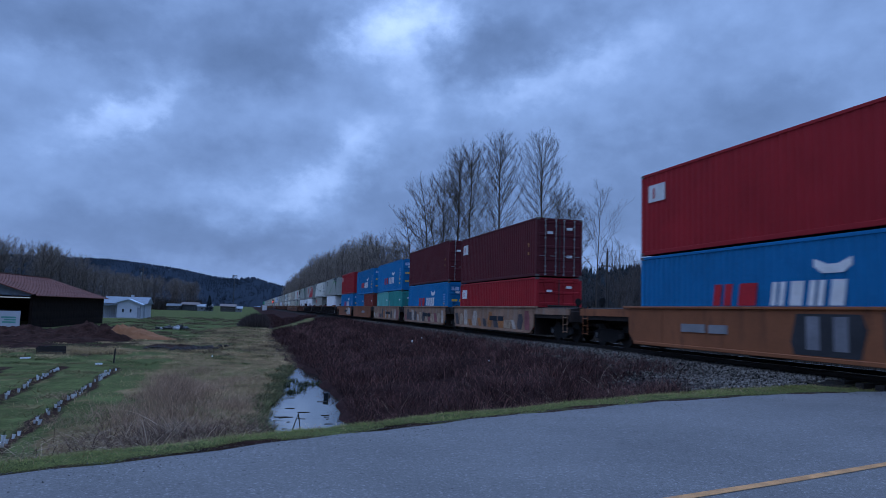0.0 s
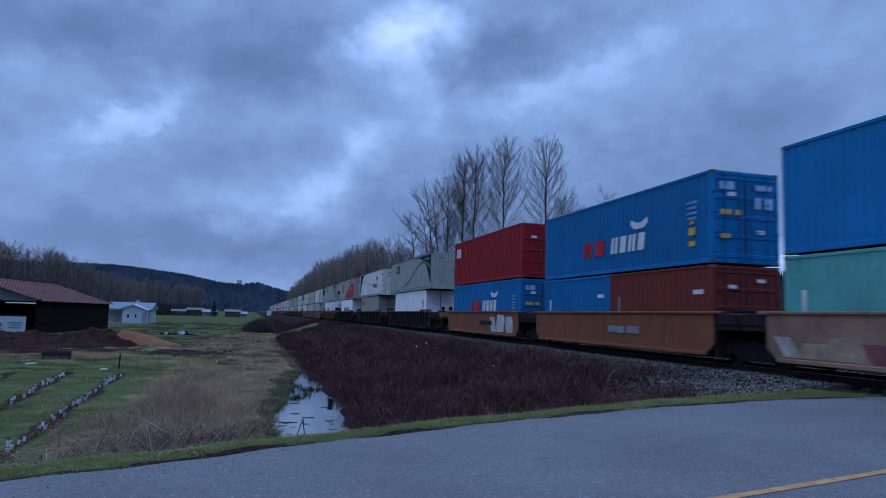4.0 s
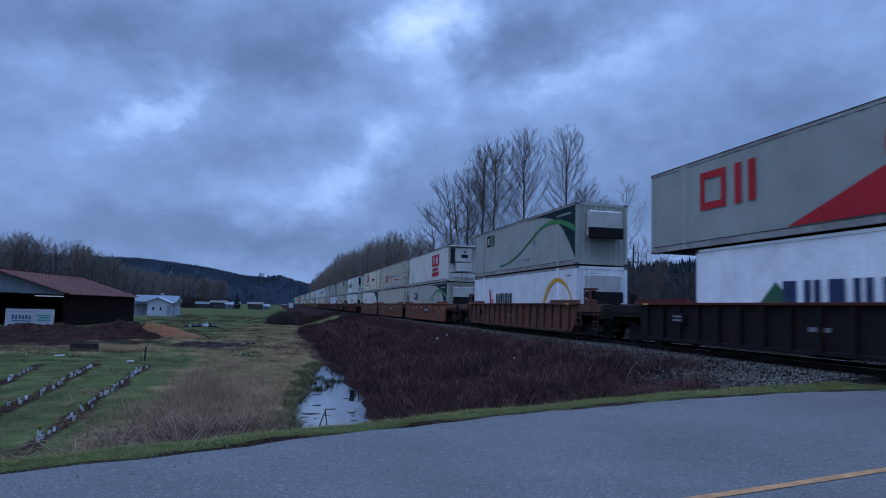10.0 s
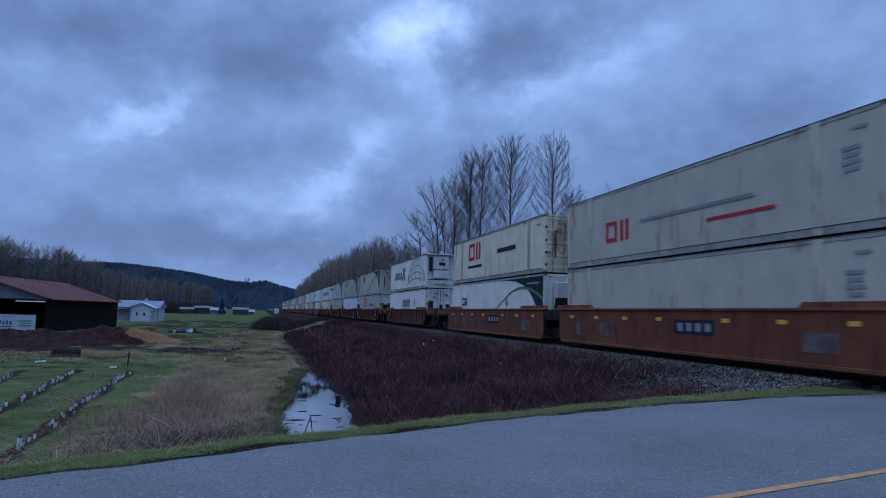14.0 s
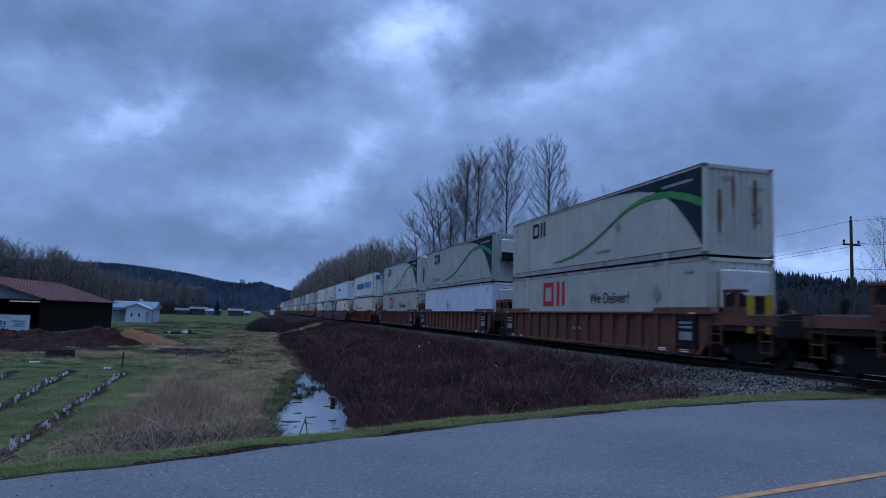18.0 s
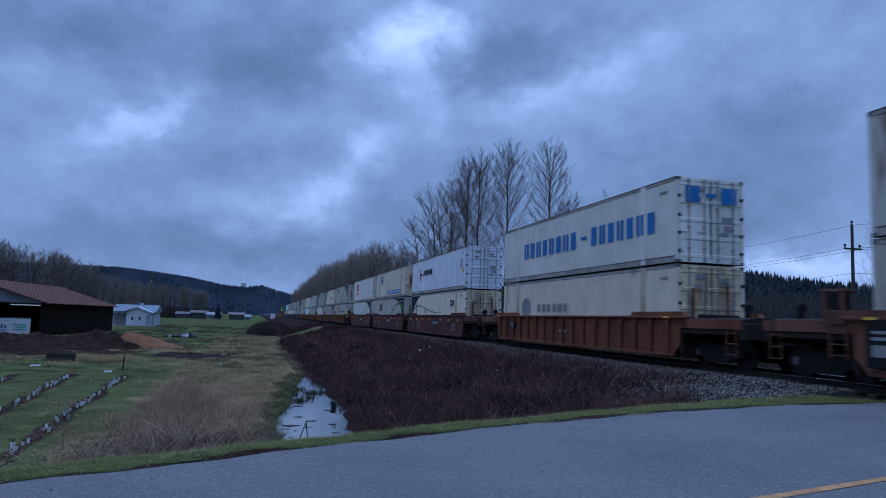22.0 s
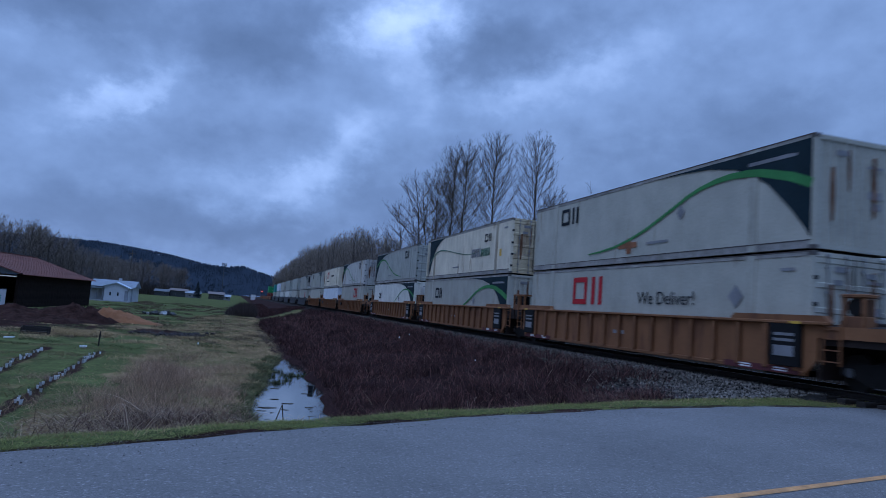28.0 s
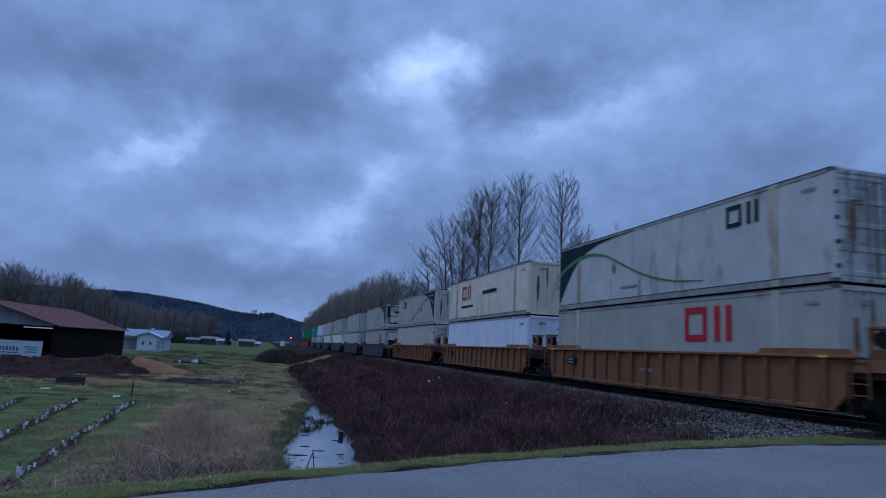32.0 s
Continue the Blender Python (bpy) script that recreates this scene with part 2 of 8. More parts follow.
def ground_z(x, y):
    x, y = np.asarray(x, float), np.asarray(y, float)
    e = y - edge_y(x)
    z = np.full(np.broadcast(x, y).shape, -1.3)
    z = z + 0.05 * wavy(x, y, 2.0) + 0.10 * wavy(x, y, 9.0, 2.0) * sstep(10, 40, np.abs(x))
    jag = 0.10 * np.sin(y * 0.9) + 0.07 * np.sin(y * 2.3)
    cx, wid = (ditch_left(y) + ditch_right(y)) / 2 + jag, (ditch_right(y) - ditch_left(y)) / 2.26
    dep = 0.62 - 0.56 * sstep(30, 36, y)
    z = z - dep * np.exp(-(((x - cx) / wid) ** 4)) * sstep(-0.5, 2.5, e)
    z = z + 0.10 * np.exp(-(((x + 1.2) / 1.6) ** 2))
    bank = 1.36 * sstep(2.4, 12.6, x) ** 0.85 + (0.10 * wavy(x, y, 1.3, 4.0) + 0.06 * wavy(x, y, 0.55, 1.0)) * sstep(3, 5, x) * (1 - sstep(11, 12.3, x))
    z = z + bank
    z = z + 0.16 * sstep(12.0, 13.0, x) - 0.9 * sstep(16.2, 20.0, x)
    hump = 0.12 * np.exp(-(((x + 24) / 14) ** 6) - ((y - 61) / 6.5) ** 2) * (0.75 + 0.25 * wavy(x, y, 4.0, 1.0))
    z = z + hump
    f = sstep(0.55, 3.4 + 0.0 * x, e)
    rz = road_z(x)
    near = rz - 0.03 + 0.02 * wavy(x, y, 0.6) * sstep(0.1, 0.5, e)
    return np.where(e < 0, rz - 0.09, near * (1 - f) + z * f)


def at_ground(x, y, up=0.0):
    return (x, y, float(ground_z(x, y)) + up)


# ---- ground, road, water ----
def axis_steps(lo, hi, step, far, grow=1.16):
    a = list(np.arange(lo, hi + 1e-6, step))
    s = step
    while a[-1] < far:
        s *= grow
        a.append(a[-1] + s)
    s = step
    while a[0] > -far:
        s *= grow
        a.insert(0, a[0] - s)
    return np.array(a)


def ground_material():
    m = mat("earth_and_grass", (0.074, 0.083, 0.030), 1.0, var=0.5, scale=0.7, fine=9.0, bump=0.6, spec=0.03)
    nt = m.node_tree
    N, L = nt.nodes.new, nt.links.new
    b = nt.nodes["Principled BSDF"]
    src = b.inputs["Base Color"].links[0].from_socket
    shade = src.node.inputs[7].links[0].from_socket
    for name, col in (("straw", (0.170, 0.113, 0.058)), ("dirt", (0.031, 0.0150, 0.0118)), ("bank", (0.028, 0.0135, 0.0125)), ("gravel", (0.032, 0.029, 0.028))):
        at = N("ShaderNodeAttribute")
        at.attribute_name = name
        tint = N("ShaderNodeMix")
        tint.data_type, tint.blend_type = "RGBA", "MULTIPLY"
        tint.inputs[0].default_value = 1.0
        tint.inputs[6].default_value = (*col, 1)
        L(shade, tint.inputs[7])
        mix = N("ShaderNodeMix")
        mix.data_type = "RGBA"
        torn = N("ShaderNodeTexNoise")
        torn.inputs["Scale"].default_value, torn.inputs["Detail"].default_value, torn.inputs["Roughness"].default_value = 0.9, 7, 0.68
        tco = N("ShaderNodeTexCoord")
        L(tco.outputs["Object"], torn.inputs["Vector"])
        addn = N("ShaderNodeMath")
        addn.operation = "ADD"
        L(at.outputs["Fac"], addn.inputs[0])
        L(torn.outputs[0], addn.inputs[1])
        cut = N("ShaderNodeMapRange")
        cut.interpolation_type = "SMOOTHSTEP"
        L(addn.outputs[0], cut.inputs[0])
        cut.inputs[1].default_value, cut.inputs[2].default_value = 0.86, 1.16
        L(cut.outputs[0], mix.inputs[0])
        L(src, mix.inputs[6])
        L(tint.outputs[2], mix.inputs[7])
        src = mix.outputs[2]
    L(src, b.inputs["Base Color"])
    return m


def zones(x, y):
    """How far each cover (dead grass, bare earth, bramble litter, gravel) takes the ground over."""
    wob = 0.8 * wavy(x, y, 1.4, 1.0) + 0.5 * wavy(x, y, 0.5, 3.0)
    e = y - edge_y(x)
    straw = sstep(-4.6, -3.0, x + wob) * (1 - sstep(ditch_left(y) - 0.5 + 0.4 * sstep(33, 40, y), ditch_left(y) + 0.3 + 0.3 * sstep(33, 40, y), x + 0.4 * wob)) * sstep(1.2, 2.4, e) * (1 - sstep(80, 110, y)) * (0.55 + 0.45 * sstep(-0.4, 0.4, wavy(x, y, 2.3, 5.0)))
    straw = np.maximum(straw, 0.8 * sstep(38, 45, y) * (1 - sstep(52, 62, y)) * sstep(-18, -14, x) * (1 - sstep(2, 3, x)) * sstep(-0.5, 0.5, wavy(x, y, 3.0, 7.0)))
    straw = np.maximum(straw, sstep(-9, -3, x) * (1 - sstep(1, 2.4, x)) * sstep(40, 60, y) * (1 - 0.7 * sstep(90, 130, y)) * (0.42 + 0.3 * wavy(x, y, 6.0, 4.0)))
    straw = np.maximum(straw, 0.36 * sstep(60, 80, y) * (1 - sstep(140, 200, y)) * (x < 0) * sstep(-0.2, 0.6, wavy(x, y, 11.0, 9.0)))
    straw = np.maximum(straw, 0.45 * sstep(16, 22, y) * (x < -2) * sstep(0.1, 0.8, wavy(x, y, 2.6, 3.0)))
    dirt = np.exp(-(((x + 27 + wob) / 19.5) ** 6) - ((y - 58.0 + 1.5 * wob) / 16.0) ** 6) * 1.3
    dirt = np.maximum(dirt, 0.65 * (1 - sstep(0.12, 0.4, np.abs(e - 0.1 + 0.12 * wavy(x, y, 0.7)))))
    for k in range(len(ROWS)):
        (xa, ya), (xb, yb) = ROWS[k]
        d = np.abs((xb - xa) * (ya - y) - (xa - x) * (yb - ya)) / math.hypot(xb - xa, yb - ya)
        dirt = np.maximum(dirt, 0.8 * (1 - sstep(0.15, 0.4, d)) * (y < 33) * (y > 12))
    bank = np.maximum(sstep(bank_foot(y) - 0.75, bank_foot(y) - 0.15, x + 0.15 * wob) * (1 - sstep(11.5, 12.4, x)), sstep(17, 20, x)) * sstep(0.9, 1.8, e)
    # a straw-coloured way climbs the bank far off
    way = np.exp(-(((y - 84 - 3.2 * (x - 2)) / (5 + 0.6 * np.abs(x - 2))) ** 4)) * sstep(0.5, 1.5, x) * (1 - sstep(9.5, 11, x))
    straw, bank = np.maximum(straw, 0.5 * way), bank * (1 - 0.75 * way)
    gravel = sstep(11.2, 12.3, x + 0.4 * wob) * (1 - sstep(17.5, 19, x)) * sstep(1.25, 1.75, e)
    gravel = np.maximum(gravel, sstep(8.6, 10.5, x + wob) * (1 - sstep(16, 18.5, y)) * sstep(1.8, 2.4, e) * (x < 18))
    return straw, np.clip(dirt, 0, 1), bank, gravel


# rows of potted seedlings in the field: from, to
ROWS = [((-4.55, 15.2), (-5.45, 31.6)), ((-6.6, 20.0), (-7.6, 31.8)), ((-8.9, 26.0), (-9.6, 31.0))]


def build_ground():
    xs, ys = axis_steps(-26, 19, 0.32, 3200), axis_steps(4, 70, 0.32, 3200)
    X, Y = np.meshgrid(xs, ys)
    Z = ground_z(X, Y)
    far = sstep(300, 1200, np.hypot(X, Y))
    Z = Z * (1 - far) + far * -1.3
    n, k = X.shape
    co = np.stack([X.ravel(), Y.ravel(), Z.ravel()], 1)
    i = (np.arange(n - 1)[:, None] * k + np.arange(k - 1)[None, :]).ravel()
    idx = np.stack([i, i + 1, i + k + 1, i + k], 1)
    me = flat_mesh("ground", co, idx, 4, ground_material())
    for name, w in zip(("straw", "dirt", "bank", "gravel"), zones(X.ravel(), Y.ravel())):
        at = me.attributes.new(name, "FLOAT", "POINT")
        at.data.foreach_set("value", np.asarray(w, dtype=np.float32))
    me.polygons.foreach_set("use_smooth", np.ones(len(idx), dtype=bool))
    tagged(new("ground", me), "grassy field with dead straw, bare brown earth and a bramble bank", "ground", kind="structure")


def build_road():
    xs = np.concatenate([np.arange(-60, -6, 1.5), np.arange(-6, 14, 0.25), np.arange(14, 60, 1.5)])
    co, idx = [], []
    rows = 26
    for x in xs:
        ye = float(edge_y(x)) + 0.05 * math.sin(x * 2.1) + 0.03 * math.sin(x * 6.3)
        for j in range(rows):
            y = ye - 10.5 * (j / (rows - 1)) ** 1.3
            crown = 0.05 * (1 - ((ye - y - 4.8) / 4.8) ** 2) if j else -0.03
            co.append((x, y, float(road_z(x)) + crown))
    for i in range(len(xs) - 1):
        for j in range(rows - 1):
            a = i * rows + j
            idx.append((a, a + 1, a + rows + 1, a + rows))
    asphalt = mat("asphalt", (0.129, 0.122, 0.117), 0.78, var=0.16, scale=0.5, fine=24.0, bump=0.7, spec=0.35, bscale=70.0)
    nt = asphalt.node_tree
    bsdf = nt.nodes["Principled BSDF"]
    src = bsdf.inputs["Base Color"].links[0].from_socket
    tco = nt.nodes.new("ShaderNodeTexCoord")
    for sc, lo, hi, a, b in ((52.0, 0.86, 0.99, 1.0, 1.75), (95.0, 0.0, 1.0, 0.78, 1.22), (34.0, 0.0, 0.02, 0.55, 1.0)):
        vo, sp, rg, mx = nt.nodes.new("ShaderNodeTexVoronoi"), nt.nodes.new("ShaderNodeSeparateColor"), nt.nodes.new("ShaderNodeMapRange"), nt.nodes.new("ShaderNodeMix")
        vo.inputs["Scale"].default_value = sc
        nt.links.new(tco.outputs["Object"], vo.inputs["Vector"])
        nt.links.new(vo.outputs["Color"], sp.inputs[0])
        nt.links.new(sp.outputs[0], rg.inputs[0])
        for i, v in enumerate((lo, hi, a, b)):
            rg.inputs[i + 1].default_value = v
        mx.data_type, mx.blend_type = "RGBA", "MULTIPLY"
        mx.inputs[0].default_value = 1.0
        nt.links.new(src, mx.inputs[6])
        nt.links.new(rg.outputs[0], mx.inputs[7])
        src = mx.outputs[2]
    nt.links.new(src, bsdf.inputs["Base Color"])
    me = mesh_of("road", co, idx, asphalt)
    for p in me.polygons:
        p.use_smooth = True
    road = tagged(new("road", me), "worn grey asphalt country road with fine pale chippings", "road", kind="structure")
    # centre line, in worn yellow paint
    bm = bmesh.new()
    pts = [(x, 4.43 + 0.19 * x, float(road_z(x)) + 0.056) for x in np.arange(-14, 14, 0.5)]
    rnd = random.Random(4)
    vs = []
    for x, y, z in pts:
        w = 0.055 + rnd.uniform(-0.006, 0.006)
        ye = float(edge_y(x))
        zz = float(road_z(x)) + 0.05 * (1 - ((ye - y - 4.8) / 4.8) ** 2) + 0.006
        vs.append((bm.verts.new((x, y - w, zz)), bm.verts.new((x, y + w, zz))))
    for a, b in zip(vs, vs[1:]):
        bm.faces.new((a[0], b[0], b[1], a[1]))
    part("centre_line", bm, mat("yellow_paint", (0.43, 0.205, 0.075), 0.7, var=0.3, scale=6.0, fine=60.0, bump=0.3), road, "worn yellow painted centre line")


def build_water():
    m = bpy.data.materials.new("still_water")
    m.use_nodes = True
    nt = m.node_tree
    b = nt.nodes["Principled BSDF"]
    b.inputs["Base Color"].default_value = (0.012, 0.014, 0.012, 1)
    b.inputs["Roughness"].default_value = 0.04
    b.inputs["IOR"].default_value = 1.33
    b.inputs["Specular IOR Level"].default_value = 0.9
    n, bp = nt.nodes.new("ShaderNodeTexNoise"), nt.nodes.new("ShaderNodeBump")
    n.inputs["Scale"].default_value = 3.0
    bp.inputs["Strength"].default_value, bp.inputs["Distance"].default_value = 0.05, 0.01
    nt.links.new(n.outputs[0], bp.inputs["Height"])
    nt.links.new(bp.outputs[0], b.inputs["Normal"])
    ys = np.arange(11.5, 40, 0.5)
    co = [(x, y, -1.42) for y in ys for x in (-0.4, 3.6)]
    idx = [(2 * i, 2 * i + 1, 2 * i + 3, 2 * i + 2) for i in range(len(ys) - 1)]
    tagged(new("water", mesh_of("water", co, idx, m)), "still ditch water mirroring the pale evening sky", "water", kind="structure")


# ---- track ----
def build_track():
    tr = tagged(new("railway_track"), "single railway track of steel rails on timber ties", "railway track", kind="structure")
    # rail and tie colours are darkened further for the shade under the train
    steel = mat("rail_steel", (0.016, 0.012, 0.010), 0.8, metal=0.2, var=0.3, fine=30.0)
    shine = mat("rail_head_steel", (0.5, 0.5, 0.52), 0.25, metal=1.0, var=0.1)
    prof = [(-0.07, -0.17), (0.07, -0.17), (0.07, -0.15), (0.012, -0.13), (0.012, -0.045), (0.036, -0.03), (0.036, -0.004), (-0.036, -0.004), (-0.036, -0.03), (-0.012, -0.045), (-0.012, -0.13), (-0.07, -0.15)]
    for s in (-0.753, 0.753):
        bm = bmesh.new()
        bm_prism(bm, [(TRACK_X + s + a, RAIL_Z + b) for a, b in prof], 1, -60, 1500)
        rail = part("rail", bm, steel, tr)
        part("rail_head", boxes((TRACK_X + s - 0.034, TRACK_X + s + 0.034, -60, 1500, RAIL_Z - 0.004, RAIL_Z)), shine, rail, "polished running surface of the rail")
    wood = mat("creosoted_tie", (0.022, 0.018, 0.016), 1.0, var=0.4, scale=3.0, fine=25.0, each=0.3)
    tie = cached("tie", lambda bm: bm_box(bm, -1.3, 1.3, -0.115, 0.115, -0.17, 0.0, bev=0.012), wood)
    for i in range(100):
        y = 8 + i * 0.5
        put("tie", tie, tr, (TRACK_X, y, RAIL_Z - 0.165))
    # crushed stone: a sloped bed with loose stones on its near shoulder
    prof = [(10.6, -0.45), (11.9, -0.06), (12.7, 0.22), (13.0, 0.27), (16.0, 0.27), (17.6, -0.35)]
    bm = bmesh.new()
    ys = [11.6, 12.6, 14, 17, 24, 40, 80, 160, 400, 1500]
    g = [[bm.verts.new((x, y, z - (0.25 if y < 12 else 0.0))) for x, z in prof] for y in ys]
    for a, b in zip(g, g[1:]):
        for i in range(len(prof) - 1):
            bm.faces.new((a[i], a[i + 1], b[i + 1], b[i]))
    # shade under the cars is put into the bed's near-black colour
    stone = mat("shaded_crushed_stone", (0.024, 0.0215, 0.020), 1.0, var=0.5, scale=6.0, fine=34.0, bump=1.0, spec=0.05)
    bed = part("ballast_bed", bm, stone, None)
    tagged(bed, "crushed stone ballast bed, darkened for the shade under the train", "ballast", kind="structure")
    rng = np.random.RandomState(3)
    n = 60000
    y = 11.9 + 75 * rng.rand(n) ** 2.0
    x = 10.7 + 2.9 * rng.rand(n) ** 0.8
    near = rng.rand(n) < 0.16
    x = np.where(near & (y < 18), 8.9 + 3.0 * rng.rand(n), x)
    keep = (y - edge_y(x)) > 1.7 + 0.5 * rng.rand(n) - 0.35 * sstep(10, 11.5, x)
    x, y = x[keep], y[keep]
    n = len(x)
    zb = np.interp(x, [p[0] for p in prof], [p[1] for p in prof], left=-9)
    z = np.maximum(zb, ground_z(x, y))
    size = 0.014 + 0.036 * rng.rand(n) ** 1.7
    base = np.array([(1, 0, 0), (-1, 0, 0), (0, 1, 0), (0, -1, 0), (0, 0, 1), (0, 0, -1)], float)
    tri = np.array([(0, 2, 4), (2, 1, 4), (1, 3, 4), (3, 0, 4), (2, 0, 5), (1, 2, 5), (3, 1, 5), (0, 3, 5)])
    jit = base[None] * (0.65 + 0.7 * rng.rand(n, 6, 1)) + 0.25 * (rng.rand(n, 6, 3) - 0.5)
    ang = rng.rand(n) * 6.3
    c, s = np.cos(ang)[:, None], np.sin(ang)[:, None]
    rot = np.stack([jit[..., 0] * c - jit[..., 1] * s, jit[..., 0] * s + jit[..., 1] * c, jit[..., 2] * 0.8], 2)
    co = rot * size[:, None, None] + np.stack([x, y, z + size * 0.35], 1)[:, None]
    idx = (tri[None] + 6 * np.arange(n)[:, None, None]).reshape(-1, 3)
    loose = mat("loose_stone", (0.078, 0.069, 0.060), 1.0, var=0.4, scale=9.0, fine=40.0, bump=0.3, spec=0.05)
    island_shade(loose, 0.03, 2.6)
    tagged(new("ballast_stones", flat_mesh("ballast_stones", co.reshape(-1, 3), idx, 3, loose)), "loose grey and pale ballast stones", "stones", kind="stuff")


def island_shade(m, lo, hi):
    """Vary a joined heap piece by piece."""
    nt = m.node_tree
    b = nt.nodes["Principled BSDF"]
    src = b.inputs["Base Color"].links[0].from_socket
    geo, rg, mx = nt.nodes.new("ShaderNodeNewGeometry"), nt.nodes.new("ShaderNodeMapRange"), nt.nodes.new("ShaderNodeMix")
    nt.links.new(geo.outputs["Random Per Island"], rg.inputs[0])
    rg.inputs[3].default_value, rg.inputs[4].default_value = lo, hi
    mx.data_type, mx.blend_type = "RGBA", "MULTIPLY"
    mx.inputs[0].default_value = 1.0
    nt.links.new(src, mx.inputs[6])
    nt.links.new(rg.outputs[0], mx.inputs[7])
    nt.links.new(mx.outputs[2], b.inputs["Base Color"])


build_ground()
build_road()
build_water()
build_track()


# ---- the train ----
# metres the train has gone at each time; it comes towards the road and passes
RUN = [(0, 0.00), (4, 57.86), (8, 116.45), (12, 175.81), (16, 235.94), (20, 296.72), (24, 357.87), (28, 419.06), (32, 479.98)]
MOVERS = []


def steel_paint(name, col, dirt=(0.05, 0.035, 0.028), amt=0.25, rough=0.65, var=0.14):
    return mat(name, col, rough, var=var, scale=0.7, fine=14.0, bump=0.10, dirt=dirt, dirt_amt=amt, each=0.12, spec=0.18)


BLACK = steel_paint("black_steel", (0.010, 0.010, 0.011), amt=0.1, rough=0.8)
GREASE = mat("greasy_iron", (0.010, 0.009, 0.009), 0.8, var=0.4, fine=20.0, spec=0.2)
WHEEL = mat("wheel_steel", (0.014, 0.012, 0.011), 0.7, metal=0.3, var=0.3)
TREAD = mat("bright_tread", (0.16, 0.16, 0.17), 0.45, metal=1.0, var=0.1)
YELLOW = mat("reflective_yellow", (0.62, 0.36, 0.04), 0.5, var=0.15)
WHITE_MARK = mat("white_marking", (0.62, 0.62, 0.62), 0.6, var=0.2, fine=30.0)
GREY_MARK = mat("grey_marking", (0.20, 0.20, 0.21), 0.6, var=0.2, fine=30.0)
DARK_MARK = mat("dark_marking", (0.02, 0.025, 0.032), 0.75, var=0.2, spec=0.1)
CAST = mat("corner_casting_steel", (0.10, 0.09, 0.085), 0.6, metal=0.3, var=0.3)
RAIL_GREY = mat("dirty_grey_rail", (0.27, 0.255, 0.235), 0.75, var=0.35, scale=1.2, dirt=(0.12, 0.075, 0.05), dirt_amt=0.3)
EDGE_GREY = mat("dark_edge_grey", (0.075, 0.062, 0.060), 0.8, var=0.4, scale=2.0)
RUST = mat("streaked_rust", (0.16, 0.070, 0.035), 0.9, var=0.5, scale=4.0, fine=22.0)
ROD = mat("galvanised_rod", (0.24, 0.24, 0.24), 0.45, metal=0.6, var=0.25)
RUBBER = mat("door_gasket", (0.03, 0.03, 0.03), 0.8, var=0.2)


def corrugated(bm, ylen, z0, z1, x, depth, pitch, out=-1):
    """An upright sheet along y with trapezoid folds, its outer faces at x."""
    n = max(2, int(ylen / pitch))
    p = ylen / n
    prof = []
    for i in range(n):
        y = -ylen / 2 + i * p
        prof += [(y, 0), (y + p * 0.36, 0), (y + p * 0.5, depth), (y + p * 0.86, depth)]
    prof.append((ylen / 2, 0))
    lo = [bm.verts.new((x - out * d, y, z0)) for y, d in prof]
    hi = [bm.verts.new((x - out * d, y, z1)) for y, d in prof]
    for i in range(len(prof) - 1):
        bm.faces.new((lo[i], lo[i + 1], hi[i + 1], hi[i]))


